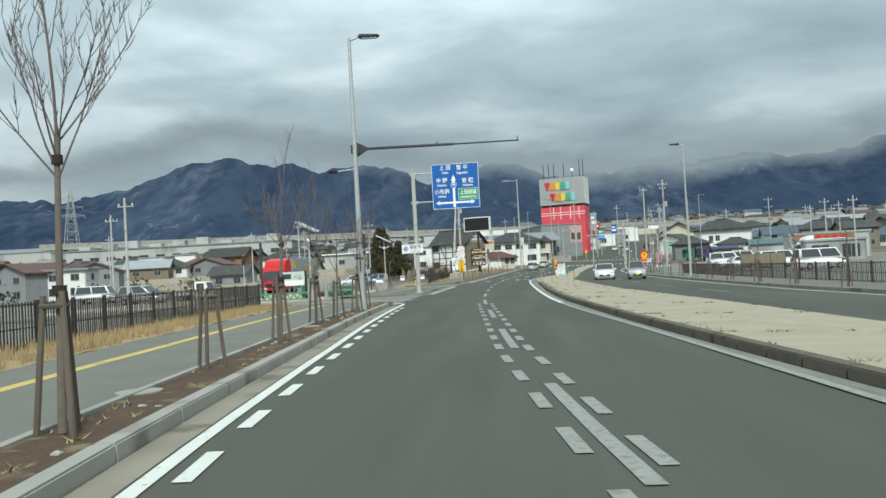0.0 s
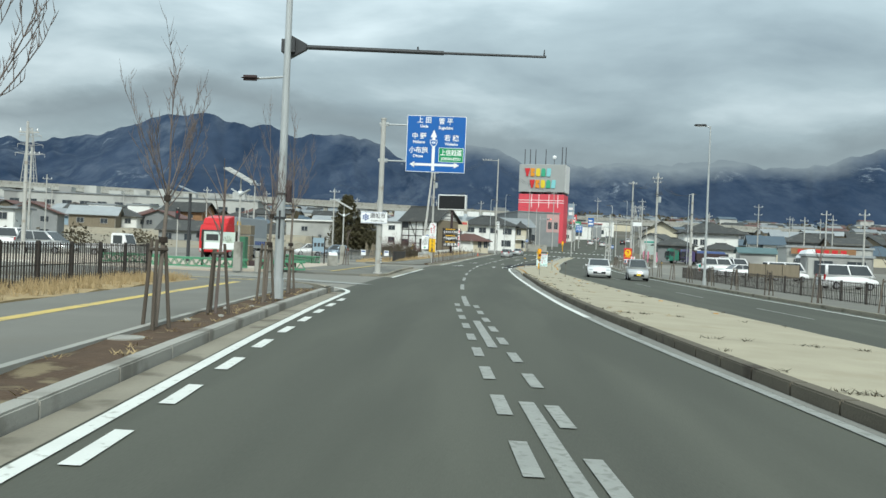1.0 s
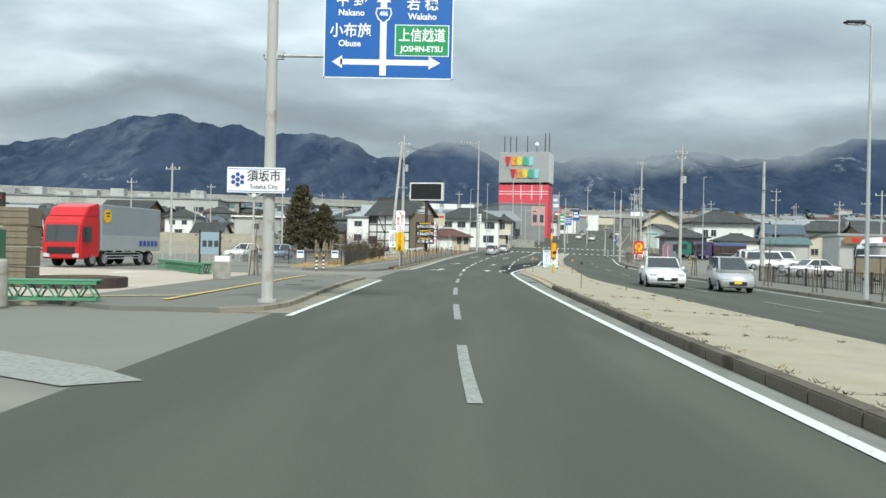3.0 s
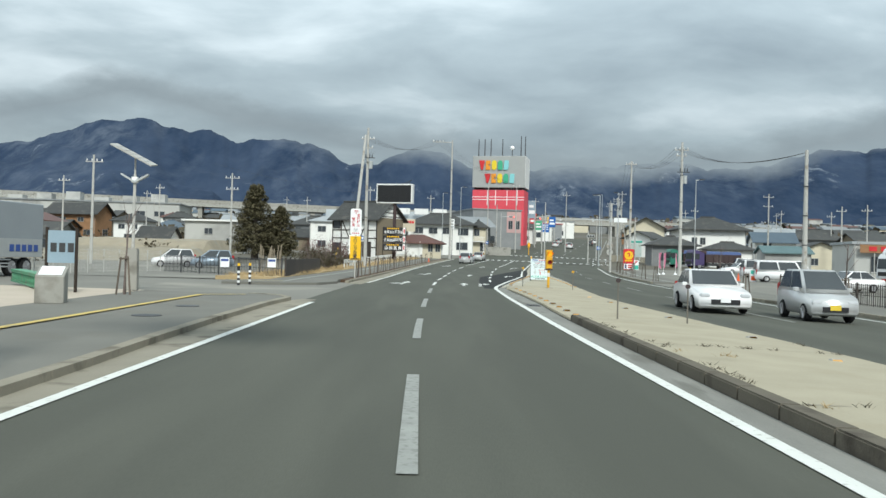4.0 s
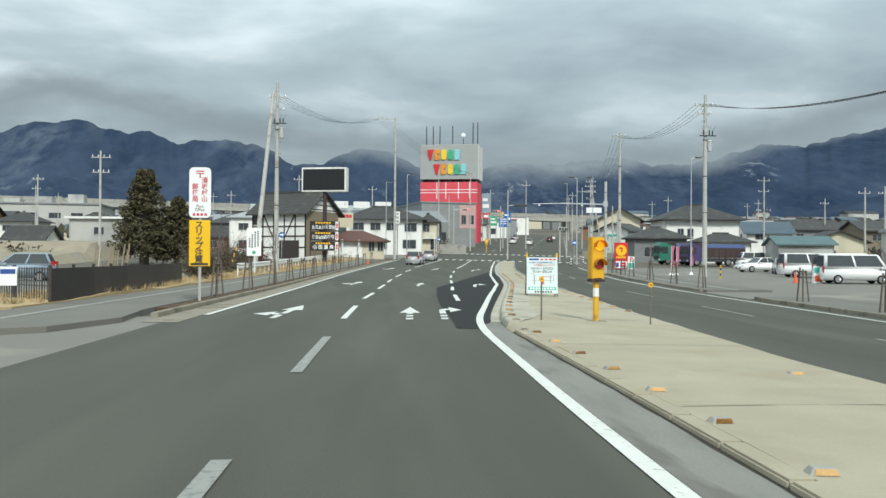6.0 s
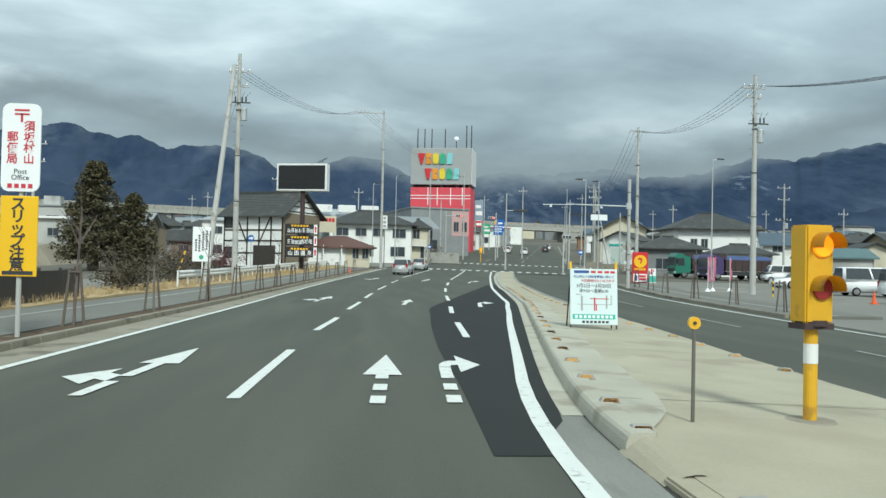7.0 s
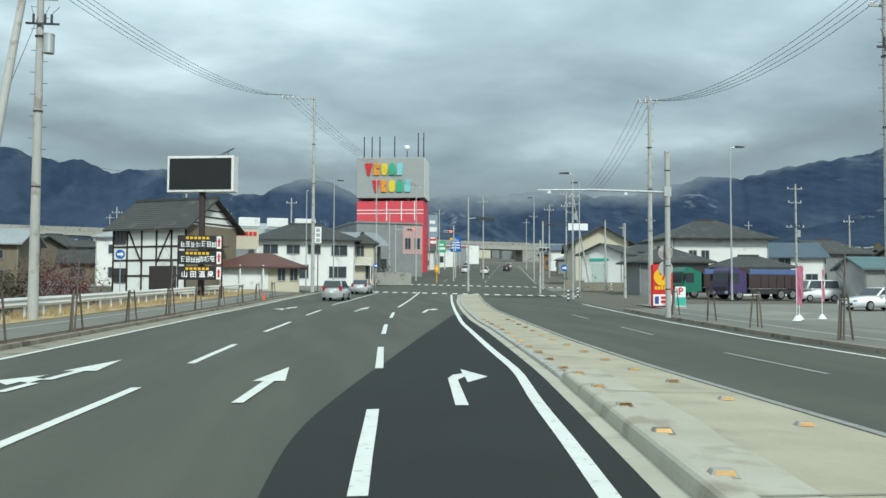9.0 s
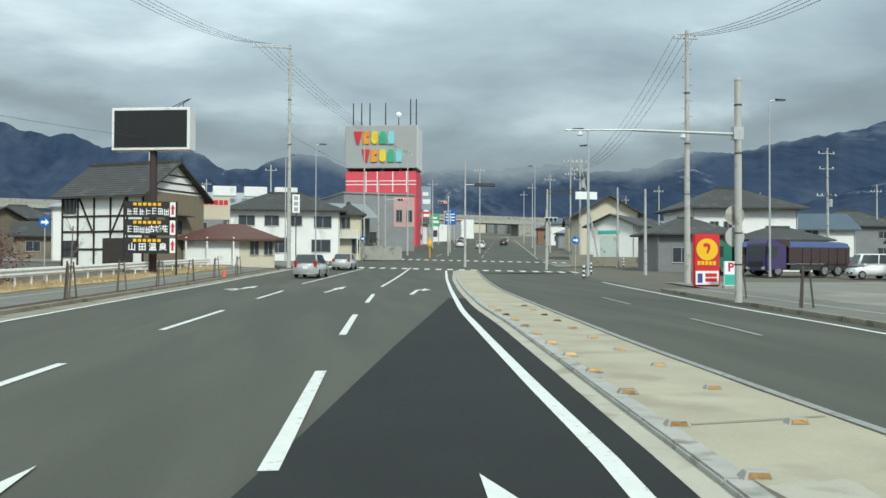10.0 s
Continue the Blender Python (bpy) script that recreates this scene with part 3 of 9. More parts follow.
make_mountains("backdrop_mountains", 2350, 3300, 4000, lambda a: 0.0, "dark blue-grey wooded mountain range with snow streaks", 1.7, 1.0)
def make_cloud_bank():
    """Low stratus that hides the upper slopes: an uneven curved sheet, ragged and thin at its lower edge."""
    cm = bpy.data.materials.new("low_cloud")
    cm.use_nodes = True
    nt = cm.node_tree
    N, L = nt.nodes.new, nt.links.new
    nt.nodes.remove(nt.nodes["Principled BSDF"])
    glow, clear, mix = N("ShaderNodeEmission"), N("ShaderNodeBsdfTransparent"), N("ShaderNodeMixShader")
    uv, sep, geo, nz = N("ShaderNodeUVMap"), N("ShaderNodeSeparateXYZ"), N("ShaderNodeNewGeometry"), N("ShaderNodeTexNoise")
    L(uv.outputs[0], sep.inputs[0])
    mp = N("ShaderNodeMapping")
    mp.inputs["Scale"].default_value = (1, 1, 2.2)
    L(geo.outputs["Position"], mp.inputs[0])
    L(mp.outputs[0], nz.inputs["Vector"])
    nz.inputs["Scale"].default_value, nz.inputs["Detail"].default_value, nz.inputs["Roughness"].default_value = 0.0055, 7, 0.58
    wob = N("ShaderNodeMath")
    wob.operation = "MULTIPLY_ADD"
    L(nz.outputs["Fac"], wob.inputs[0])
    wob.inputs[1].default_value = 0.5
    L(sep.outputs["Y"], wob.inputs[2])
    ramp = N("ShaderNodeValToRGB")
    e = ramp.color_ramp.elements
    e[0].position, e[0].color = 0.34, (0, 0, 0, 1)
    e[1].position, e[1].color = 1.0, (0, 0, 0, 1)
    for p, v in ((0.5, 0.45), (0.64, 0.9), (0.76, 0.8)):
        q = ramp.color_ramp.elements.new(p)
        q.color = (v, v, v, 1)
    L(wob.outputs[0], ramp.inputs[0])
    L(ramp.outputs[0], mix.inputs[0])
    L(clear.outputs[0], mix.inputs[1])
    # the sheet emits its own grey, toned like the sky, instead of catching light
    tone = N("ShaderNodeMix")
    tone.data_type = "RGBA"
    tone.inputs["A"].default_value, tone.inputs["B"].default_value = (0.215, 0.27, 0.3, 1), (0.325, 0.395, 0.425, 1)
    L(nz.outputs["Fac"], tone.inputs["Factor"])
    L(tone.outputs["Result"], glow.inputs["Color"])
    L(glow.outputs[0], mix.inputs[2])
    L(mix.outputs[0], nt.nodes["Material Output"].inputs["Surface"])
    base = curve_of((-60, 5.2), (-46, 5.0), (-33, 5.0), (-26, 5.9), (-21, 7.9), (-17, 7.8), (-13, 6.8), (-9, 6.1), (-5, 5.2), (-1, 5.7), (4, 4.5), (10, 4.3), (16, 4.4), (21, 4.7), (26, 6.1), (31, 7.2), (38, 8.2), (50, 8.0), (70, 7.0))
    bm = B()
    lay = bm.loops.layers.uv.new("UVMap")
    rows, r = [], 2280
    azs = [-60 + 0.5 * i for i in range(261)]
    for k in range(13):
        v = k / 12
        row = []
        for az in azs:
            el = radians(base(az) + 4.6 * v)
            rr = r + 60 * noise.noise(Vector((az * 0.11, v * 2, 3.3))) - 90 * v
            row.append((bm.verts.new((2 + rr * math.sin(radians(az)), 40 + rr * math.cos(radians(az)), 1.5 + rr * math.tan(el))), v))
        rows.append(row)
    for a, b in zip(rows, rows[1:]):
        for i in range(len(azs) - 1):
            f = bm.faces.new((a[i][0], a[i + 1][0], b[i + 1][0], b[i][0]))
            for lp, (vv, az) in zip(f.loops, ((a[i][1], i), (a[i + 1][1], i + 1), (b[i + 1][1], i + 1), (b[i][1], i))):
                lp[lay].uv = (az / len(azs), vv)
    ob = structure("backdrop_cloud", bm, cm, "grey low cloud hanging on the mountain tops", "cloud")
    ob.data.polygons.foreach_set("use_smooth", [True] * len(ob.data.polygons))


make_cloud_bank()
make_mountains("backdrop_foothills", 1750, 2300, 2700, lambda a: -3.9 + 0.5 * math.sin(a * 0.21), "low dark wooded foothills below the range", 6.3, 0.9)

# ---- carriageways ----
NEAR, FAR = -18, 206
road = structure("road", strip(B(), steps(NEAR, 480, 3), lambda y: edge_left(min(y, 200)) + max(0, y - 200) * 0.19 - 0.5 if y < 205 else edge_left(200) + (y - 200) * 0.23, lambda y: median_l(y) + 0.1 if y < 190 else (far_line(min(y, 195)) + max(0, y - 195) * 0.2 + 1.0), 0.0, 4), asphalt, "worn grey asphalt carriageway with lane markings", "road")
structure("road_oncoming", strip(B(), steps(NEAR, 189, 3), off(median_r, -0.1), off(far_line, 0.75), 0.0, 3), asphalt, "grey asphalt carriageway for oncoming traffic", "road")


def arc(cx, cy, r, a0, a1, n=8):
    return [(cx + r * math.cos(radians(a0 + (a1 - a0) * i / n)), cy + r * math.sin(radians(a0 + (a1 - a0) * i / n))) for i in range(n + 1)]


side = B()
slab(side, [(-1.8, 38), (-2.6, 82), (-2.4, 99), (-9, 99), (-60, 104), (-60, 84), (-9, 83), (-9, 61), (-60, 63), (-60, 40)], -0.006)
structure("side_road", side, asphalt_lot, "grey asphalt side street mouths joining the carriageway", "road")

# crossing road at the far junction
cross = B()
slab(cross, [(5, 206), (-50, 232), (-50, 243), (9, 228)], -0.01)
slab(cross, [(28, 206), (44, 214), (80, 219), (80, 227), (46, 222.5), (30, 219)], -0.01)
structure("cross_road", cross, asphalt_lot, "grey asphalt street crossing at the junction", "road")

# new asphalt patch in the turning lane
patch_l = curve_of((95.2, 3.74), (96.7, 3.8), (99.6, 3.92), (103.8, 3.99), (105.7, 4.08), (110.8, 4.33), (116.4, 4.72), (119.3, 4.84), (121.4, 5.2), (125.1, 5.87), (128, 6.5), (130.4, 6.95), (136.4, 8.15), (152, 11.45))
patch_r = lambda y: min(median_l(y) - 0.24, edge_right(y) + max(0.0, (y - 96.34) * 0.42))
structure("road_patch", strip(B(), steps(95.3, 154, 0.8), lambda y: min(patch_l(y), patch_r(y) - 0.05), patch_r, 0.008, 4), asphalt_new, "fresh black asphalt patch on the turning lane", "road")

# ---- markings ----
LIFT = 0.012


def mark(bm, f, y0, y1, w, d=1.5, dz=LIFT):
    strip(bm, steps(y0, y1, d), off(f, -w / 2), off(f, w / 2), dz)


lines = B()
mark(lines, edge_left, -15, 42.8, 0.16)
corner = [(-2.62, 42.8), (-2.78, 43.8), (-3.15, 44.8), (-3.75, 45.8), (-4.7, 46.7), (-6.0, 47.4), (-8.0, 48.2)]
for (ax, ay), (bx, by) in zip(corner, corner[1:]):
    n = Vector((by - ay, ax - bx)).normalized() * 0.08
    slab(lines, [(ax - n.x, ay - n.y), (ax + n.x, ay + n.y), (bx + n.x, by + n.y), (bx - n.x, by - n.y)], LIFT)
mark(lines, edge_left, 58.3, 79.4, 0.16)
mark(lines, edge_left, 99.5, 203, 0.16)
mark(lines, edge_right, 36, 93.8, 0.17)
mark(lines, edge_right, 93.8, 196, 0.18)
mark(lines, far_line, NEAR, 172, 0.16)
structure("edge_lines", lines, paint, "white painted road edge lines", "road marking")
old = B()
mark(old, edge_right, 5, 36, 0.15)
for k in range(-1, 9):
    mark(old, lane_line, 8.3 + 10 * k, 13.4 + 10 * k, 0.16)
for k in range(3, 13):
    mark(old, far_div, 5.5 + 12 * k, 10.5 + 12 * k, 0.13)
mark(old, off(median_r, -0.03), 118, 196, 0.13, 1.5, 0.062)
slab(old, [(-10.0, 52.0), (-7.1, 51.0), (-3.3, 48.7), (-2.6, 49.2), (-3.5, 50.1), (-6.4, 52.1), (-8.4, 52.2), (-10.0, 52.8)], LIFT)
structure("worn_lane_lines", old, paint_old, "worn grey-white lane dashes", "road marking")
marks = B()
for k in range(-2, 20):
    y = 33.75 - 2.22 * k
    mark(marks, off(lane_line, -0.28), y, y + 1.1, 0.15)
    mark(marks, off(lane_line, 0.24), y - 0.49, y + 0.61, 0.15)
structure("slow_marks_centre", marks, paint_old, "worn speed-reducing dashes beside the lane line", "road marking")
marks = B()
for k in range(-14, 8):
    y = 22.34 + 2.25 * k
    mark(marks, off(edge_left, 0.3), y, y + 1.1, 0.16)
structure("slow_marks_edge", marks, paint, "white speed-reducing dashes beside the edge line", "road marking")
dash = B()
for a, b in ((98.2, 103.8), (108.4, 113.3), (118, 124), (128.2, 133.9), (140, 147), (154, 161), (169.5, 202)):
    mark(dash, lane_line, a, b, 0.16)
for a, b in ((107, 111.9), (116.6, 121.2), (126.8, 132.6), (138.4, 144.8), (151, 157.6), (165.5, 204)):
    mark(dash, turn_line, a, b, 0.16)
structure("lane_dashes", dash, paint, "fresh white lane dashes before the junction", "road marking")


def arrow(bm, x, y, heading, kind, length=5.2):
    """A lane arrow whose tail starts at (x, y)."""
    def put(pts):
        h = radians(heading)
        out = []
        for u, v in pts:
            out.append((x + u * math.cos(h) + v * math.sin(h), y - u * math.sin(h) + v * math.cos(h)))
        slab(bm, out, LIFT + 0.003)
    s = length / 5.2
    if kind == "straight_split":
        for a, b in ((0, 0.55), (1.0, 1.55)):
            put([(-0.09, a), (0.09, a), (0.09, b), (-0.09, b)])
        put([(-0.09, 2.1), (0.09, 2.1), (0.09, 2.5), (-0.09, 2.5)])
        put([(-0.28, 2.5), (0.28, 2.5), (0, 5.2)])
    if kind == "straight":
        put([(-0.08, 0), (0.08, 0), (0.09, 2.7 * s), (-0.09, 2.7 * s)])
        put([(-0.27, 2.7 * s), (0.27, 2.7 * s), (0, 5.2 * s)])
    if kind in ("right", "right_split"):
        if kind == "right_split":
            for a, b in ((0, 0.55), (1.0, 1.55), (2.1, 3.38)):
                put([(-0.09, a), (0.09, a), (0.09, b), (-0.09, b)])
        else:
            put([(-0.09, 0), (0.09, 0), (0.11, 3.2 * s), (-0.05, 3.4 * s)])
        if kind == "right_split":
            put([(-0.09, 3.43), (0.09, 3.43), (0.11, 3.66), (0.22, 3.72), (0.22, 4.3), (0.08, 4.27), (0.0, 4.1), (-0.07, 3.78)])
        else:
            put([(-0.05, 3.4 * s), (0.11, 3.2 * s), (0.26, 3.7 * s), (0.26, 4.3 * s), (0.06, 4.0 * s)])
        w = 0.22 if kind == "right_split" else 0.26
        put([(w, 2.8 * s), (w * 2.6, 3.75 * s), (w, 5.1 * s)])
    if kind == "left_straight":
        put([(-0.08, 0), (0.08, 0), (0.09, 1.2), (-0.09, 1.2)])
        put([(-0.09, 1.7), (0.09, 1.7), (0.09, 3.2), (-0.09, 3.2)])
        put([(-0.3, 3.2), (0.3, 3.2), (0, 5.6)])
        put([(-0.09, 1.2), (-0.09, 1.8), (-0.3, 2.0), (-0.3, 1.4)])
        put([(-0.3, 2.5), (-0.3, 0.9), (-0.78, 1.55)])


arrows = B()
arrow(arrows, 2.8, 97.9, 2.2, "straight_split")
arrow(arrows, 3.69, 98.0, 3.0, "right_split")
arrow(arrows, -0.62, 98.3, 3.0, "left_straight")
arrow(arrows, 4.05, 122.0, 5.5, "straight")
arrow(arrows, 7.06, 121.5, 6.0, "right")
arrow(arrows, 0.45, 123.6, 5.0, "left_straight")
arrow(arrows, 7.0, 159.0, 10.0, "straight", 7)
arrow(arrows, 10.7, 157.0, 10.0, "right", 6.5)
arrow(arrows, 2.7, 161.0, 9.0, "left_straight")
structure("lane_arrows", arrows, paint, "white painted lane direction arrows", "road marking")

zebra = B()


def crossing(a, b, n, w, depth, skew):
    for i in range(n):
        s = (i + 0.25) / n
        x, yy = a[0] + (b[0] - a[0]) * s, a[1] + (b[1] - a[1]) * s
        slab(zebra, [(x - w, yy - depth + w * skew), (x + w, yy - depth - w * skew), (x + w + depth * 0.35, yy + depth - w * skew), (x - w + depth * 0.35, yy + depth + w * skew)], LIFT)


crossing((6.5, 207), (30.5, 191), 24, 0.24, 1.4, 0.6)
crossing((13.5, 236), (37.5, 222), 24, 0.24, 1.4, 0.6)
structure("crosswalks", zebra, paint, "white zebra crosswalk bars at the junction", "road marking")

# far road lines beyond the junction
far_road = B()
for k in range(9):
    mark(far_road, lambda y: 23 + (y - 240) * 0.225, 246 + 22 * k, 256 + 22 * k, 0.2, 5)
    mark(far_road, lambda y: 30 + (y - 240) * 0.225, 242 + 22 * k, 252 + 22 * k, 0.2, 5)
mark(far_road, lambda y: 38.2 + (y - 240) * 0.215, 238, 440, 0.25, 6)
structure("far_lane_lines", far_road, paint_old, "lane lines on the rising road beyond the junction", "road marking")

# ---- left side: gutter, kerb, planting strip, walk, verge ----
KERB = 0.16
gut = B()
strip(gut, steps(NEAR, 42.5, 2), off(edge_left, -0.5), off(edge_left, -0.12), 0.006)
strip(gut, steps(97, 200, 2), off(edge_left, -0.95), off(edge_left, -0.12), 0.006)
kerb_wedge = lambda y: float(np.interp(y, (58.6, 59.6, 61, 63.5, 67, 71, 77, 80.2, 81.2), (-4.2, -3.85, -3.55, -3.6, -3.75, -3.85, -3.9, -3.75, -3.2)))
strip(gut, steps(59, 81.0, 1.2), kerb_wedge, lambda y: edge_left(y) - 0.1, 0.006)
structure("gutter", gut, concrete_dark, "stained concrete gutter along the kerb", "gutter")
inner = arc(-8.0, 41.5, 4.6, 0, 82, 8)
walk_a = [(edge_left(y) - 1.62, y) for y in steps(NEAR, 41, 4)] + [(x - 0.2, yy) for x, yy in inner] + [(-11, 45.9), (-30, 47.5), (-30, 44), (-10.4, 44)] + [(edge_left(y) - 5.5, y) for y in steps(NEAR, 43, 4)][::-1]
structure("pavement_near", slab(B(), walk_a, KERB, 0.25), asphalt_walk, "grey asphalt footway behind a planting strip", "pavement")
wedge = [(-4.6, 58.9), (-3.85, 59.6), (-3.55, 61), (-3.6, 63.5), (-3.75, 67), (-3.85, 71), (-3.9, 77), (-3.75, 80.2), (-4.3, 81.6), (-5.4, 82.3), (-8.2, 82.2), (-9.2, 83), (-9.2, 60.5), (-7, 58.9)]
structure("pavement_corner", slab(B(), wedge, 0.1, 0.2), asphalt_walk, "grey asphalt footway at the street corner", "pavement")
walk_c = [(-6.2, 93.2), (-4.6, 94.4), (-3.9, 97)] + [(edge_left(y) - 1.75, y) for y in steps(100, 199, 4)] + [(-4, 206)] + [(edge_left(y) - 5.2, y) for y in steps(98, 199, 4)][::-1] + [(-9.5, 96), (-9, 93)]
structure("pavement_far", slab(B(), walk_c, 0.12, 0.2), asphalt_walk, "grey asphalt footway behind a narrow planting strip", "pavement")
strip_soil = B()
strip(strip_soil, steps(NEAR, 41.5, 1), off(edge_left, -1.55), off(edge_left, -0.72), KERB - 0.02, 3, 0.2)
for v in strip_soil.verts:
    v.co.z += 0.05 * noise.noise(v.co * 1.3)
structure("planting_strip", strip_soil, soil, "bare brown soil strip for street trees", "soil")
strip_soil = B()
strip(strip_soil, steps(101, 199, 1), off(edge_left, -1.72), off(edge_left, -1.15), 0.1, 2, 0.2)
structure("footway_edging", strip(B(), steps(NEAR, 41, 1.5), off(edge_left, -1.66), off(edge_left, -1.54), KERB + 0.025, 1, 0.2), concrete, "thin pale concrete edging of the footway", "kerb")
structure("planting_strip_far", strip_soil, soil, "narrow soil strip with stakes", "soil")
verge = B()
strip(verge, steps(NEAR, 44.5, 1), off(edge_left, -8.2), off(edge_left, -5.45), KERB + 0.02, 5, 0.3)
for v in verge.verts:
    v.co.z += 0.12 * noise.noise(v.co * 0.9)
structure("verge", verge, dry_grass, "straw-coloured dry grass verge", "grass")
verge = B()
strip(verge, steps(100, 198, 2), lambda y: edge_left(y) - 8.6, off(edge_left, -5.15), 0.14, 5, 0.4)
for v in verge.verts:
    v.co.z += 0.22 * abs(noise.noise(v.co * 0.5))
structure("verge_far", verge, dry_grass, "straw-coloured dry grass bank", "grass")
tact = B()
mark(tact, off(edge_left, -3.95), NEAR, 43.5, 0.28, 2, KERB + 0.005)
for a, b in (((-6.55, 45.4), (-9.5, 46.1)), ((-6.5, 61), (-6.5, 80.2)), ((-6.5, 80.2), (-5.2, 81)), ((-6.5, 63), (-9.0, 61.5)), ((-6.3, 94.2), (-9, 94.4))):
    n = Vector((b[1] - a[1], a[0] - b[0])).normalized() * 0.1
    slab(tact, [(a[0] - n.x, a[1] - n.y), (a[0] + n.x, a[1] + n.y), (b[0] + n.x, b[1] + n.y), (b[0] - n.x, b[1] - n.y)], 0.128 if b[1] < 93 and b[1] > 50 else KERB + 0.005)
structure("tactile_line_far", strip(B(), steps(95, 199, 2), off(edge_left, -4.0), off(edge_left, -3.78), 0.128), paint_old, "faded pale tactile line along the footway", "paving")
structure("tactile_line", tact, paint_yellow, "worn yellow tactile line along the footway", "paving")

lot = B()
slab(lot, [(-11, NEAR), (-11, 44), (-60, 44), (-60, NEAR)], 0.02)
structure("car_park_left", lot, asphalt_lot, "grey car park behind the fence", "ground")
pl = B()
slab(pl, [(-9.25, 60), (-9.25, 83), (-30, 86), (-30, 58), (-12, 57)], 0.09, 0.15)
structure("plaza", pl, paving, "pale brown paved corner plaza", "pavement")
lot = B()
slab(lot, [(-30, 58), (-60, 58), (-60, 110), (-30, 110)], 0.015)
slab(lot, [(-10.2, 100), (-10.2, 150), (-60, 150), (-60, 110.2), (-30, 110.2), (-29.8, 100)], 0.012)
structure("yard_left", lot, asphalt_lot, "grey yard between the houses", "ground")

# ---- right side ----
walk_r = B()
strip(walk_r, steps(NEAR, 112.5, 3), off(far_line, 0.95), off(far_line, 4.1), 0.13, 2, 0.25)
strip(walk_r, steps(119, 160, 3), off(far_line, 0.95), off(far_line, 4.4), 0.13, 2, 0.25)
structure("pavement_right", walk_r, asphalt_walk, "grey footway along the far side", "pavement")
lot = B()
strip(lot, steps(112.6, 118.9, 2), off(far_line, 0.7), off(far_line, 4.3), 0.02, 1, 0.1)
strip(lot, steps(NEAR, 172, 6), off(far_line, 4.12), lambda y: 75.0, 0.01, 4)
structure("car_park_right", lot, asphalt_lot, "grey asphalt car park with puddled patches", "ground")
tact = B()
mark(tact, off(far_line, 2.6), 119, 160, 0.25, 2, 0.137)
structure("tactile_line_right", tact, paint_old, "worn tactile line on the far footway", "paving")

# ---- median ----
def med_edge(y):
    """Height of the median's near edge: low where the old kerb is buried in sand."""
    return float(np.interp(y, (73.6, 74.6, 94.2, 96.2, 124.3, 126), (0.155, 0.07, 0.075, 0.168, 0.168, 0.065)))


def med_top(x, y):
    """Height of the median's top over the ground: it falls towards the far carriageway."""
    f = min(1.0, max(0.0, (x - median_l(y)) / (median_r(y) - median_l(y))))
    h = med_edge(y)
    return h + (0.045 - h) * f


for nm, y0, y1, material, label in (("median", NEAR, 96.6, sand, "sandy concrete-topped central reservation"), ("median_new", 96.6, 196, median_new, "pale new concrete central reservation with dusty middle")):
    med = B()
    strip(med, steps(y0, y1, 1.2), off(median_l, 0.2), off(median_r, -0.12), 0.0, 6, 0.2)
    for v in med.verts:
        v.co.z += med_top(v.co.x, v.co.y) + 0.012 * noise.noise(v.co * 0.8)
    structure(nm, med, material, label, "median")
margin = B()
strip(margin, steps(95.5, 126, 0.6), off(median_l, 0.2), lambda y: median_l(y) + 0.25 + 0.65 * min(1.0, (y - 95.5) / 1.4) + 0.05 * math.sin(y * 0.9) + 0.03 * math.sin(y * 2.7), 0.0, 3)
for v in margin.verts:
    v.co.z += med_top(v.co.x, v.co.y) + 0.012 * noise.noise(v.co * 0.8) + 0.007
structure("median_margin", margin, concrete_cast, "pale cast concrete margin along the new kerb", "median")
shoulder = B()
strip(shoulder, steps(NEAR, 98.6, 0.8), off(edge_right, 0.1), lambda y: max(edge_right(y) + 0.12, median_l(y) - 0.02), 0.005)
structure("median_gutter", shoulder, gutter_dust, "dusty concrete gutter beside the median kerb", "gutter")
drift = B()
strip(drift, steps(94.3, 95.5, 0.3), lambda y: median_l(y) - 0.03, off(median_l, 0.3), 0.0, 4)
for v in drift.verts:
    f = (v.co.x - median_l(v.co.y) + 0.03) / 0.33
    v.co.z += 0.005 + (med_top(v.co.x, v.co.y) + 0.012) * min(1.0, max(0.0, f * 1.6)) ** 0.7
structure("sand_drift", drift, sand, "pale sand drifted against the end of the new kerb", "median")
crack = strip(B(), steps(74, 95.2, 0.6), lambda y: median_l(y) - 0.035 - 0.012 * math.sin(y * 3.1), off(median_l, 0.01), 0.011)
structure("gutter_joint", crack, soil_pit_dark, "dark dirt-filled joint along the buried kerb", "gutter")
shoulder = B()
strip(shoulder, steps(97.2, 195, 1.2), lambda y: median_l(y) - 0.25, off(median_l, 0.01), 0.012)
structure("median_gutter_new", shoulder, concrete_cast, "new pale concrete gutter beside the median kerb", "gutter")


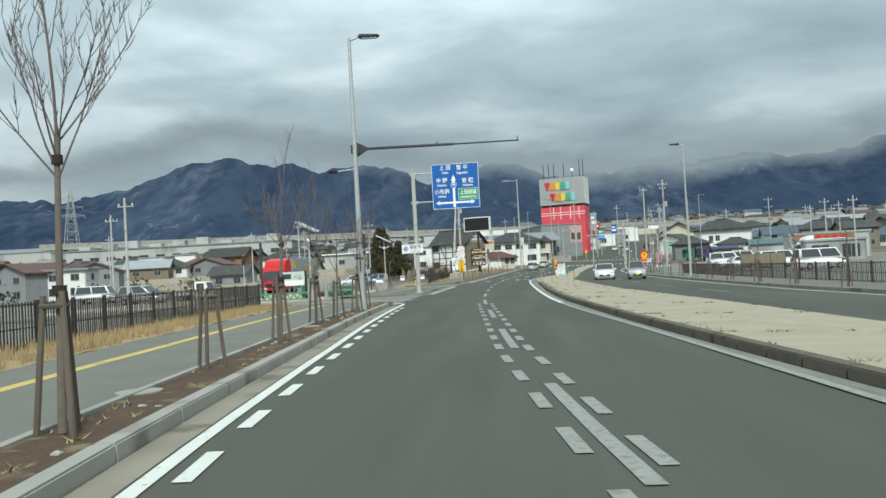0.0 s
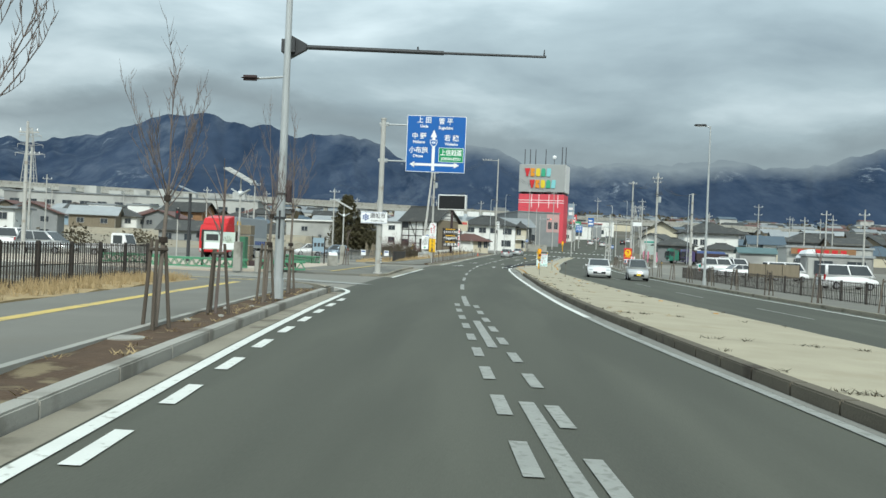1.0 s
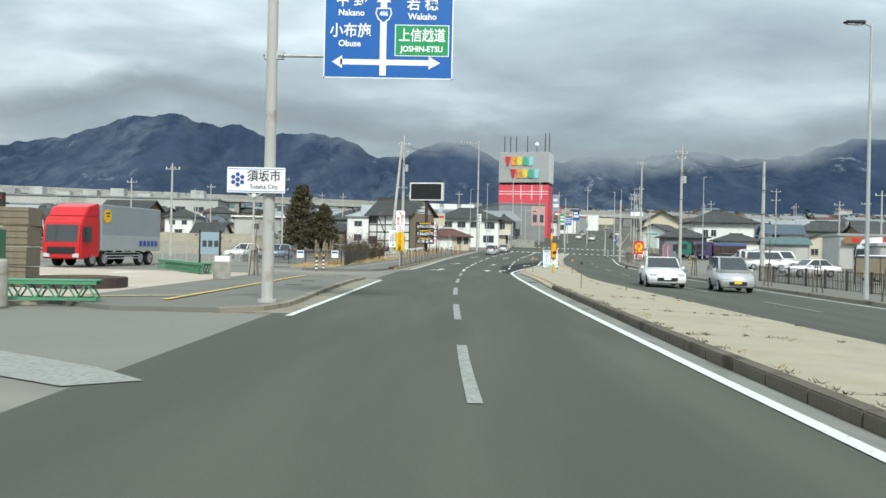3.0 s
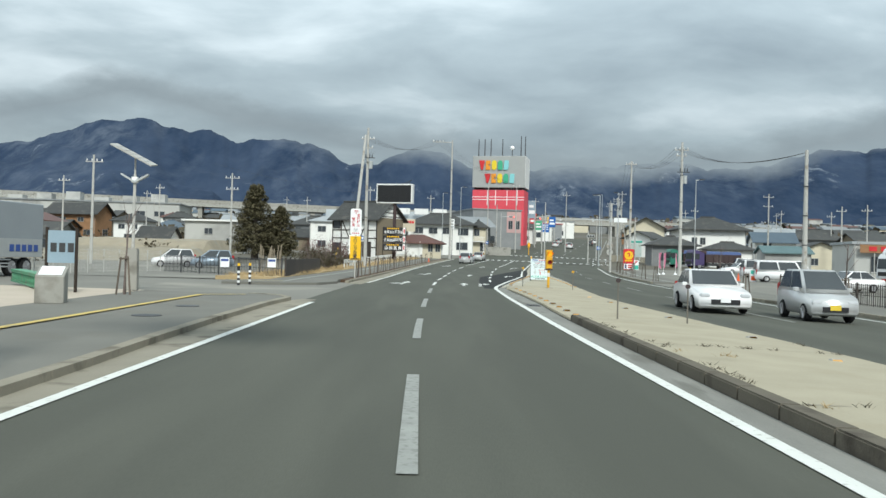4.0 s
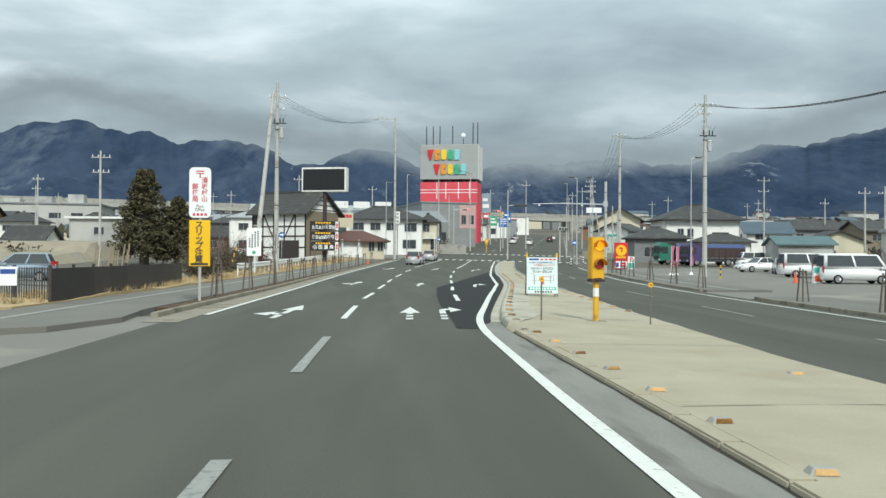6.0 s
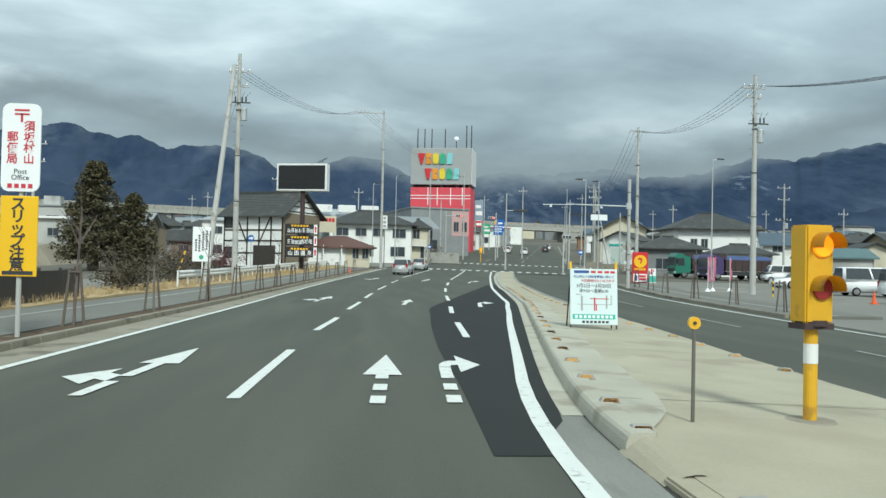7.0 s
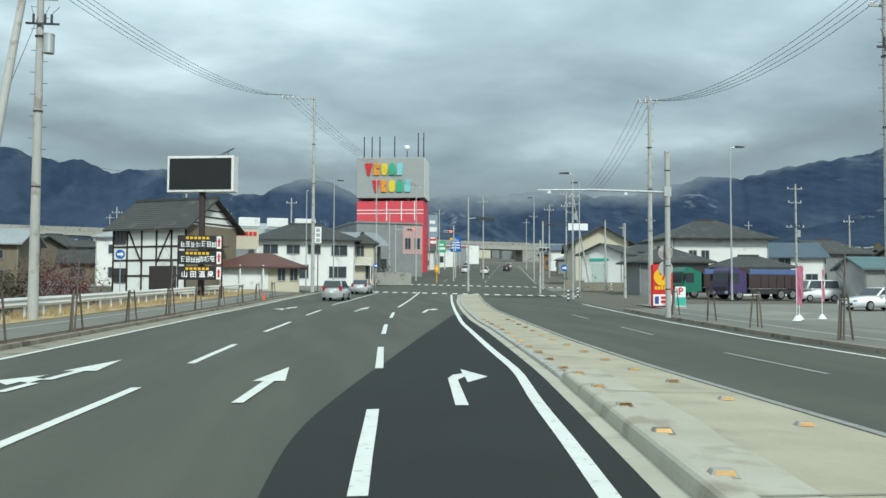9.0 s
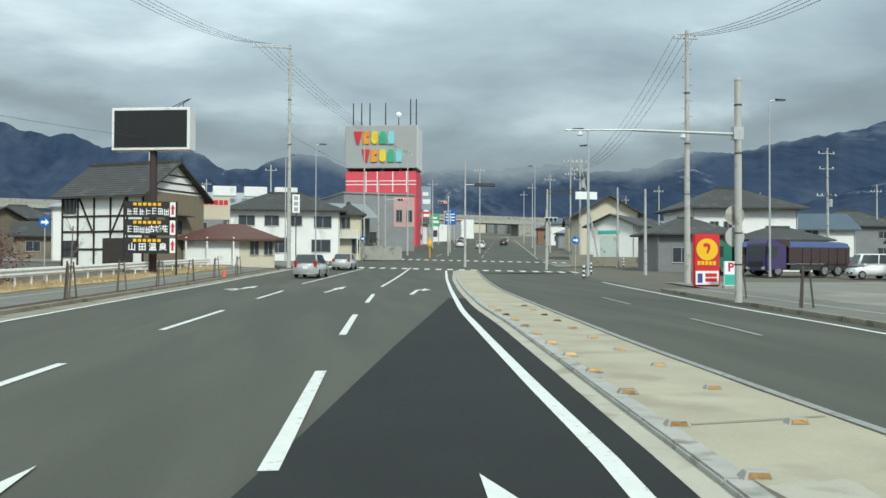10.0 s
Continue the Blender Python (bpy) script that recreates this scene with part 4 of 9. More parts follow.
def kerb_run(parent, f, y0, y1, piece, w, h, material, d=0.0):
    """Kerb stones one by one, each a bevelled block with a small joint."""
    y = y0
    while y < y1:
        a, b = (f(y) + d, y), (f(y + piece) + d, y + piece)
        ln = math.hypot(b[0] - a[0], b[1] - a[1]) - (0.004 if material is concrete_new else 0.012)
        key = ("kerb", round(w, 2), round(h, 2), piece, material.name)
        if key not in MATS:
            bm = B()
            box(bm, -w / 2, w / 2, 0, ln, -0.12, h)
            bevel(bm, 0.035 if material is concrete_new and h > 0.1 else 0.02, 2)
            me = bpy.data.meshes.new("kerb_stone")
            bm.to_mesh(me)
            bm.free()
            me.materials.append(material)
            MATS[key] = me
        ob = new("kerb_stone", MATS[key])
        ob.parent = parent
        slope = math.degrees(math.atan2(T(*b) - T(*a), piece))
        ob.matrix_basis = pose(a[0] + w / 2, y, T(*a), slope, 0, -math.degrees(math.atan2(b[0] - a[0], b[1] - a[1])))
        y += piece


# ---- posts, lamps, signs ----
def stand(x, y, dz=0.0, rz=0.0):
    return pose(x, y, T(x, y) + dz, 0, 0, rz)


def ring_band(bm, z, r, h=0.05, n=12):
    tube(bm, (0, 0, z), (0, 0, z + h), r, r, n)


def street_lamp(x, y, h, dz, arm_to, label, r=0.09, head_z=None):
    """Tapered steel pole with one flat luminaire on a short arm towards arm_to (dx, dy)."""
    ob = thing("street_lamp", label, "street lamp", stand(x, y, dz), "street lamps")
    bm = B()
    tube(bm, (0, 0, 0), (0, 0, h), r, r * 0.55, 12)
    tube(bm, (0, 0, 0), (0, 0, 0.5), r * 1.25, r * 1.2, 12)
    part("pole", bm, galv, ob, smooth=False)
    hz = head_z or h
    d = Vector((*arm_to, 0))
    bm = B()
    tube(bm, (0, 0, hz - 0.1), (d.x * 0.45, d.y * 0.45, hz + 0.02), 0.04, 0.035, 8)
    part("arm", bm, galv, ob)
    bm = B()
    box(bm, 0, 0.85, -0.16, 0.16, -0.06, 0.1)
    bevel(bm, 0.05, 2)
    for v in bm.verts:
        if v.co.x > 0.5:
            v.co.z = v.co.z * 0.6
    ang = math.atan2(d.y, d.x)
    bm.transform(Matrix.Translation((d.x * 0.4, d.y * 0.4, hz + 0.02)) @ Matrix.Rotation(ang, 4, "Z"))
    head = part("luminaire", bm, steel_dark, ob, "dark luminaire housing")
    bm = B()
    box(bm, 0.15, 0.75, -0.11, 0.11, -0.075, -0.06)
    bm.transform(Matrix.Translation((d.x * 0.4, d.y * 0.4, hz + 0.02)) @ Matrix.Rotation(ang, 4, "Z"))
    part("lens", bm, lens_clear, head)
    return ob


# left lamp pole with the signal bracket arm
lp = (-3.22, 35.55)
ob = street_lamp(lp[0], lp[1], 10.75, KERB, (0.9, 0.05), "galvanised street lamp pole with a long dark arm", 0.115)
bm = B()
tube(bm, (0.1, 0.15, 6.35), (3.9, 0.15, 6.3), 0.06, 0.055, 10)
tube(bm, (3.7, 0.15, 6.3), (6.45, 0.15, 6.28), 0.035, 0.03, 10)
tube(bm, (6.4, 0.15, 6.28), (6.4, 0.15, 6.46), 0.025, 0.012, 6)
tube(bm, (3.25, 0.15, 6.3), (3.25, 0.15, 6.44), 0.03, 0.02, 6)
part("bracket_arm", bm, steel_dark, ob, "dark telescopic bracket arm")
bm = B()
prism(bm, [(0.05, 6.05), (0.45, 6.28), (0.45, 6.42), (0.05, 6.62)], 0.08, 0.22, "y")
box(bm, -0.16, 0.18, -0.02, 0.3, 6.18, 6.5)
part("bracket_plate", bm, steel_dark, ob)
bm = B()
tube(bm, (-0.05, 0, 5.55), (-0.75, 0.05, 5.5), 0.03, 0.03, 8)
part("side_arm", bm, galv, ob)
bm = B()
box(bm, -1.15, -0.7, -0.08, 0.12, 5.44, 5.57)
bevel(bm, 0.06, 2)
part("side_luminaire", bm, rust, ob, "small brown side lamp")
bm = B()
box(bm, 0.1, 0.225, 0.0, 0.16, 2.42, 2.98)
bevel(bm, 0.02)
part("control_box", bm, rust, ob, "brown control box on the pole")
bm = B()
for z in (2.0, 2.6):
    ring_band(bm, z, 0.135)
box(bm, -0.02, 0.03, -0.137, -0.126, 1.5, 2.2)
part("bands", bm, steel_dark, ob)["kind"] = "stuff"

street_lamp(17.1, 73.9, 10.95, 0.13, (-0.75, -0.1), "tall grey street lamp with a flat dark head")
street_lamp(26.2, 180, 10.7, 0.13, (-0.75, 0.1), "tall grey street lamp at the junction")
street_lamp(6.5, 219.5, 13.6, 0.1, (0.9, 0.0), "tall grey street lamp beyond the junction")
street_lamp(3.0, 221, 12.4, 0.1, (0.6, 0.2), "tall grey street lamp by the white house")
street_lamp(34.5, 205, 12.6, 0.1, (-0.3, 0.2), "slim grey street lamp near the small house")
street_lamp(40.5, 250, 14.0, 0.1, (-0.9, 0.0), "tall grey street lamp along the rising road")
street_lamp(41.0, 181, 13.6, 0.05, (1.2, 0.0), "concrete lamp pole in the car park")


# direction sign
def guide_sign():
    ob = thing("guide_sign", "large blue direction sign with white lettering on a grey pole", "road sign", stand(-3.95, 61.2, 0.1))
    bm = B()
    tube(bm, (0, 0, 0), (0, 0, 8.5), 0.155, 0.13, 16)
    tube(bm, (0, 0, 8.5), (0, 0, 8.58), 0.15, 0.15, 16)
    tube(bm, (0, 0, 0), (0, 0, 0.08), 0.24, 0.24, 16)
    part("pole", bm, galv_old, ob, "cream-grey steel pole")
    for z in (8.25, 6.25):
        bm = B()
        tube(bm, (0.1, 0, z), (3.6, 0, z), 0.045, 0.045, 10)
        box(bm, -0.2, 0.3, -0.06, 0.06, z - 0.1, z + 0.1)
        for xx in (0.2, 0.28, -0.2):
            tube(bm, (xx, -0.12, z), (xx, 0.12, z), 0.03, 0.03, 6)
        part("support_arm", bm, galv, ob)
    w, h, x0, z0 = 3.25, 3.1, 1.32, 5.69
    bm = B()
    box(bm, x0, x0 + w, -0.1, -0.065, z0, z0 + h)
    bevel(bm, 0.012)
    pl = part("panel", bm, sign_blue, ob, "blue sign panel")
    bm = B()
    fr = 0.028
    for a in ((x0, x0 + w, z0 + h - fr, z0 + h), (x0, x0 + w, z0, z0 + fr), (x0, x0 + fr, z0, z0 + h), (x0 + w - fr, x0 + w, z0, z0 + h)):
        box(bm, a[0], a[1], -0.104, -0.1, a[2], a[3])
    part("border", bm, sign_white, pl)
    U = lambda u: x0 + w * u
    V = lambda v: z0 + h * (1 - v)
    yy = -0.106
    bm = B()

    def flat(pts):
        f = bm.faces.new([bm.verts.new((U(u), yy, V(v))) for u, v in pts])
        f.normal_update()
        if f.normal.y > 0:
            f.normal_flip()
    flat([(0.435, 0.975), (0.485, 0.975), (0.485, 0.38), (0.435, 0.38)])
    flat([(0.405, 0.38), (0.515, 0.38), (0.46, 0.245)])
    flat([(0.13, 0.845), (0.435, 0.845), (0.435, 0.89), (0.13, 0.89)])
    flat([(0.485, 0.845), (0.82, 0.845), (0.82, 0.89), (0.485, 0.89)])
    flat([(0.145, 0.815), (0.145, 0.92), (0.065, 0.868)])
    flat([(0.815, 0.815), (0.815, 0.92), (0.905, 0.868)])
    part("arrows", bm, sign_white, pl)
    bm = B()
    yy = -0.108
    flat([(0.405, 0.425), (0.515, 0.425), (0.525, 0.47), (0.505, 0.52), (0.46, 0.555), (0.415, 0.52), (0.395, 0.47)])
    sh = part("route_shield", bm, sign_white, pl)
    bm = B()
    yy = -0.109
    flat([(0.412, 0.435), (0.508, 0.435), (0.516, 0.47), (0.498, 0.512), (0.46, 0.543), (0.422, 0.512), (0.404, 0.47)])
    part("shield_face", bm, sign_blue, pl)
    bm = B()
    yy = -0.107
    flat([(0.55, 0.56), (0.97, 0.56), (0.97, 0.815), (0.55, 0.815)])
    part("green_frame", bm, sign_white, pl)
    bm = B()
    yy = -0.109
    flat([(0.557, 0.567), (0.963, 0.567), (0.963, 0.808), (0.557, 0.808)])
    part("green_field", bm, sign_green, pl, "green expressway field")
    yt = -0.112
    for body, u, v, s, st in (("上 田", 0.29, 0.085, 0.37, 0.95), ("Ueda", 0.29, 0.19, 0.22, 0.95), ("菅 平", 0.655, 0.1, 0.37, 0.95), ("Sugadaira", 0.655, 0.21, 0.22, 0.95), ("中 野", 0.21, 0.37, 0.37, 0.95), ("Nakano", 0.21, 0.47, 0.22, 0.95), ("若 穂", 0.76, 0.395, 0.37, 0.95), ("Wakaho", 0.76, 0.495, 0.22, 0.95), ("小布施", 0.205, 0.62, 0.38, 0.92), ("Obuse", 0.2, 0.72, 0.22, 0.95), ("上信越道", 0.76, 0.652, 0.36, 0.82), ("JOSHIN-ETSU", 0.76, 0.758, 0.2, 0.9), ("406", 0.46, 0.475, 0.16, 0.9)):
        lettering(body, s, sign_white, pl, U(u), yt, V(v), True, st, 0.006)
    return ob


guide_sign()
ob = thing("city_sign", "small white city name sign fixed to the pole", "road sign", stand(-4.23, 60.98, 0.1))
bm = B()
box(bm, -0.73, 0.73, -0.06, -0.02, 2.74, 3.38)
bevel(bm, 0.01)
pl = part("panel", bm, sign_white, ob)
bm = B()
for a in ((-0.7, 0.7, 3.33, 3.345), (-0.7, 0.7, 2.775, 2.79)):
    box(bm, a[0], a[1], -0.063, -0.06, a[2], a[3])
part("border", bm, letter_blue, pl)
bm = B()
for i in range(6):
    a = radians(60 * i + 30)
    c = (-0.46 + 0.13 * math.cos(a), 3.07 + 0.13 * math.sin(a))
    tube(bm, (c[0], -0.067, c[1]), (c[0], -0.06, c[1]), 0.055, 0.055, 8)
tube(bm, (-0.46, -0.068, 3.07), (-0.46, -0.06, 3.07), 0.06, 0.06, 8)
part("emblem", bm, letter_blue, pl, "blue six-petal emblem")
lettering("須坂市", 0.3, letter_black, pl, 0.2, -0.066, 3.15, True, 0.95, 0.003)
lettering("Suzaka City", 0.15, letter_black, pl, 0.2, -0.066, 2.9)
bm = B()
box(bm, 0.0, 0.5, -0.02, 0.12, 3.0, 3.05)
box(bm, 0.0, 0.5, -0.02, 0.12, 3.2, 3.25)
part("clamp", bm, galv, ob)

# slippery warning with the post office sign
ob = thing("roadside_sign", "white rounded sign above a yellow slip warning sign on one post", "road sign", stand(-3.66, 104.3, 0.12))
bm = B()
tube(bm, (0.0, 0.05, 0), (0.0, 0.05, 4.2), 0.045, 0.045, 10)
part("post", bm, galv_old, ob)
bm = B()
pts = []
for cx, cz, a0 in ((0.2, 4.1, 0), (-0.2, 4.1, 90), (-0.2, 2.78, 180), (0.2, 2.78, 270)):
    pts += [(cx + 0.14 * math.cos(radians(a0 + 22.5 * i)), cz + 0.14 * math.sin(radians(a0 + 22.5 * i))) for i in range(5)]
prism(bm, pts, -0.03, 0.0, "y")
pl = part("white_panel", bm, sign_white, ob, "white panel with red lettering")
bm = B()
box(bm, -0.02, 0.02, -0.036, -0.03, 3.9, 4.06)
box(bm, -0.13, 0.13, -0.036, -0.03, 4.03, 4.06)
box(bm, -0.13, 0.13, -0.036, -0.03, 4.1, 4.135)
part("postal_mark", bm, letter_red, pl, "red postal mark")
for i, ch in enumerate("須坂村山"):
    lettering(ch, 0.2, letter_red, pl, 0.14, -0.035, 3.82 - 0.2 * i, True, 1, 0.003)
for i, ch in enumerate("郵便局"):
    lettering(ch, 0.2, letter_red, pl, -0.15, -0.035, 3.62 - 0.2 * i, True, 1, 0.003)
lettering("Post", 0.13, letter_black, pl, 0, -0.035, 3.0)
lettering("Office", 0.13, letter_black, pl, 0.0, -0.035, 2.89)
bm = B()
for i in range(4):
    box(bm, -0.22 + 0.12 * i, -0.14 + 0.12 * i, -0.034, -0.03, 2.7, 2.78)
part("small_print", bm, letter_red, pl)
bm = B()
box(bm, -0.33, 0.33, -0.03, 0.0, 1.1, 2.56)
bevel(bm, 0.01)
pl = part("yellow_panel", bm, sign_yellow, ob, "yellow slip warning panel")
for i, ch in enumerate("スリップ注意"):
    lettering(ch, 0.27, letter_black, pl, -0.02, -0.036, 2.4 - 0.222 * i, True, 1, 0.006)
bm = B()
box(bm, -0.27, 0.27, -0.034, -0.03, 1.13, 1.2)
part("small_print", bm, letter_black, pl)

ob = thing("notice_sign", "tall white notice panel on a white post", "sign", stand(-6.75, 137.0, 0.3))
bm = B()
tube(bm, (0.05, 0.05, 0), (0.05, 0.05, 3.1), 0.04, 0.04, 8)
part("post", bm, white_paint, ob)
bm = B()
box(bm, -0.5, 0.5, -0.03, 0.02, 1.2, 3.15)
bevel(bm, 0.015)
pl = part("panel", bm, sign_white, ob)
bm = B()
for cx, z0, z1 in ((0.28, 1.9, 2.95), (0.08, 1.9, 2.9), (-0.12, 1.8, 2.7), (-0.3, 1.75, 2.45)):
    z = z1
    while z > z0:
        box(bm, cx - 0.05, cx + 0.05, -0.036, -0.03, z - 0.1, z)
        z -= 0.14
part("print", bm, letter_black, pl, "columns of unreadable black print")["kind"] = "stuff"
bm = B()
tube(bm, (0, -0.037, 1.45), (0, -0.03, 1.45), 0.13, 0.13, 12)
part("emblem", bm, green_letter, pl)

# construction notice board on the median
ob = thing("construction_board", "white roadwork notice board on a folding stand", "sign", pose(8.3, 109.2, T(8.3, 109.2) + med_top(8.3, 109.2), -6, 0, -2))
for xx in (-0.58, 0.58):
    bm = B()
    tube(bm, (xx, 0, 0), (xx, 0, 1.62), 0.02, 0.02, 8)
    tube(bm, (xx, 0.02, 1.4), (xx, 0.55, -0.03), 0.018, 0.018, 8)
    part("leg", bm, steel_dark, ob)
    bm = B()
    tube(bm, (xx, 0, 1.5), (xx, 0, 1.68), 0.035, 0.035, 8)
    part("cap", bm, sign_yellow, ob, "yellow cap")
bm = B()
box(bm, -0.6, 0.6, -0.05, -0.025, 0.1, 1.5)
bevel(bm, 0.008)
pl = part("panel", bm, board_pale, ob)
for body, s, m, z, x in (("3月2日～3月20日", 0.125, letter_black, 1.07, 0.0), ("夜9:00～翌朝6:00", 0.105, letter_black, 0.94, 0.0), ("村山橋から須坂長野東に間にて", 0.078, letter_blue, 1.3, 0.0), ("大型車通行止となります", 0.082, letter_red, 1.2, 0.1)):
    lettering(body, s, m, pl, x, -0.055, z, True, 0.95)
bm = B()
box(bm, -0.5, -0.12, -0.053, -0.05, 1.39, 1.46)
part("print_block", bm, letter_blue, pl)
bm = B()
for x0 in (-0.05, 0.12, 0.29, 0.44):
    box(bm, x0 - 0.02, x0 + 0.1, -0.053, -0.05, 1.395, 1.455)
box(bm, -0.1, 0.38, -0.054, -0.05, 0.74, 0.76)
box(bm, 0.0, 0.035, -0.054, -0.05, 0.45, 0.78)
box(bm, 0.05, 0.075, -0.054, -0.05, 0.45, 0.62)
part("map_red", bm, letter_red, pl, "red lines of a small road map")["kind"] = "stuff"
bm = B()
box(bm, -0.33, -0.28, -0.053, -0.05, 0.45, 0.82)
box(bm, -0.42, 0.42, -0.052, -0.05, 0.6, 0.615)
box(bm, 0.3, 0.34, -0.053, -0.05, 0.5, 0.84)
for i in range(5):
    box(bm, -0.45 + 0.03 * i, -0.43 + 0.03 * i, -0.053, -0.05, 0.84, 0.87)
    box(bm, 0.42, 0.46, -0.053, -0.05, 0.6 + 0.05 * i, 0.63 + 0.05 * i)
part("map_lines", bm, board_grey, pl)
bm = B()
box(bm, -0.54, 0.54, -0.053, -0.05, 0.24, 0.36)
part("green_band", bm, teal, pl, "green band with unreadable print")
bm = B()
for i in range(9):
    box(bm, -0.48 + 0.11 * i, -0.41 + 0.11 * i, -0.056, -0.053, 0.265, 0.335)
part("band_print", bm, sign_white, pl)["kind"] = "stuff"
bm = B()
for i in range(7):
    box(bm, -0.3 + 0.1 * i, -0.23 + 0.1 * i, -0.053, -0.05, 0.14, 0.2)
part("small_print", bm, letter_black, pl)

# flashing beacon
ob = thing("warning_beacon", "yellow warning beacon post with two lenses on the median", "beacon", stand(7.16, 96.6, med_top(7.16, 96.6), 9))
bm = B()
tube(bm, (0, 0, 0), (0, 0, 1.05), 0.068, 0.068, 16)
part("post", bm, yellow_paint, ob, "scuffed yellow post")
bm = B()
tube(bm, (0, 0, 0.58), (0, 0, 0.78), 0.071, 0.071, 16)
part("white_band", bm, white_paint, ob)
bm = B()
tube(bm, (0, 0, -0.01), (0, 0, 0.012), 0.26, 0.24, 16)
part("footing", bm, concrete_dark, ob)
bm = B()
tube(bm, (0, 0, 0.96), (0, 0, 1.02), 0.16, 0.16, 14)
box(bm, -0.17, 0.17, -0.13, 0.13, 0.93, 0.99)
part("collar", bm, rust, ob, "rusty collar")
bm = B()
box(bm, -0.16, 0.16, -0.13, 0.13, 0.99, 1.98)
bevel(bm, 0.018, 2)
body = part("housing", bm, yellow_paint, ob, "yellow steel housing")
for z, m in ((1.77, amber), (1.34, red_lens)):
    bm = B()
    tube(bm, (0.02, -0.16, z), (0.02, -0.1, z), 0.11, 0.115, 18)
    lens = part("lens", bm, m, ob, "lit amber lens" if m is amber else "dark red lens")
    bm = B()
    n = 14
    rings = [[bm.verts.new((0.02 + 0.135 * math.cos(radians(-10 + 200 * i / n)), yy, z + 0.135 * math.sin(radians(-10 + 200 * i / n)))) for i in range(n + 1)] for yy in (-0.13, -0.33)]
    for i in range(n):
        bm.faces.new((rings[0][i], rings[0][i + 1], rings[1][i + 1], rings[1][i]))
    bmesh.ops.solidify(bm, geom=list(bm.faces), thickness=0.008)
    part("visor", bm, yellow_paint, ob)


post_brown = mat("weathered_brown_post", (0.17, 0.155, 0.13), (0.1, 0.09, 0.075), 0.7, 4, 30, 0.1)


def delineator(x, y, reflector=True, h=0.95, disc=amber_dull):
    ob = thing("delineator_post", "slim post with a round yellow reflector on the median" if reflector else "slim weathered post standing on the median", "delineator", stand(x, y, med_top(x, y) - 0.02), "delineators")
    bm = B()
    tube(bm, (0, 0, 0), (0, 0, h - 0.06), 0.02, 0.018, 8)
    part("post", bm, post_brown, ob)
    if reflector:
        bm = B()
        tube(bm, (0, -0.02, h), (0, 0.02, h), 0.06, 0.06, 16)
        part("reflector", bm, disc, ob, "round yellow reflector" if disc is amber_dull else "rusty round plate")
        bm = B()
        tube(bm, (0.0, -0.03, h), (0.0, 0.0, h), 0.018, 0.018, 8)
        part("bolt", bm, steel_dark, ob)


for x, y, k in ((5.78, 96.2, True), (8.4, 96.35, True)):
    delineator(x, y, k)
delineator(5.75, 73.6, True, 0.98, rust)
delineator(7.55, 73.7, True, 0.95, rust)

# road studs on the median
proto = thing("road_stud", "low dusty stud with an amber reflector on the median", "road stud", pose(0, 0, -50), "median studs")
bm = B()
box(bm, -0.125, 0.125, -0.085, 0.085, -0.02, 0.045)
for v in bm.verts:
    if v.co.z > 0:
        v.co.x *= 0.66
        v.co.y *= 0.55
bevel(bm, 0.006)
part("base", bm, concrete, proto, "dusty grey base")
bm = B()
bm.faces.new([bm.verts.new(p) for p in ((-0.085, -0.084, 0.0), (0.085, -0.084, 0.0), (0.07, -0.06, 0.04), (-0.07, -0.06, 0.04))])
bmesh.ops.solidify(bm, geom=list(bm.faces), thickness=-0.006)
part("reflector", bm, stud_amber, proto, "amber reflector face")
lean = lambda y: -math.degrees(math.atan2(median_l(y + 1) - median_l(y), 1))
proto.matrix_basis = stand(5.11, 95.68, med_top(5.11, 95.68) + 0.02, lean(95.68))
for k in range(27):
    y = 97.12 + 1.925 * k
    x = median_l(y) + 0.25
    copy_thing(proto, stand(x, y, med_top(x, y) + 0.02, lean(y)))
for k in range(22):
    y = 101.6 + 2.2 * k
    x = median_r(y) - float(np.interp(y, (101, 118, 150), (0.25, 0.7, 0.6)))
    copy_thing(proto, stand(x, y, med_top(x, y) + 0.01, lean(y)))
for k in range(11):
    y = 75.2 + 1.84 * k
    copy_thing(proto, stand(median_l(y) + 0.33, y, med_top(median_l(y) + 0.33, y) + 0.006, lean(y) + 8 * math.sin(y * 5)))
# gutter drain
ob = thing("drain_grate", "dark steel drain grate set in the gutter", "drain", stand(4.47, 80.7, 0.006))
bm = B()
for a in ((-0.22, 0.22, -0.43, -0.39), (-0.22, 0.22, 0.39, 0.43), (-0.22, -0.18, -0.39, 0.39), (0.18, 0.22, -0.39, 0.39)):
    box(bm, a[0], a[1], a[2], a[3], -0.03, 0.008)
part("frame", bm, steel_dark, ob)
# no pit is cut; a thin dark sheet takes the place of its shade
part("sump", box(B(), -0.18, 0.18, -0.39, 0.39, -0.005, 0.001), soil_pit_dark, ob, "flat dark sheet for the shade of the pit under the bars")
for k in range(17):
    part("bar", box(B(), -0.18, 0.18, -0.37 + 0.0455 * k, -0.35 + 0.0455 * k, 0.001, 0.006), steel_dark, ob)
for y in (40, 46, 53, 61, 66, 70, 76, 80, 84, 88):
    copy_thing(proto, stand(median_r(y) - 0.9 + 0.2 * math.sin(y), y, med_top(median_r(y) - 0.9, y) - 0.01, 20 * math.sin(y * 3)))

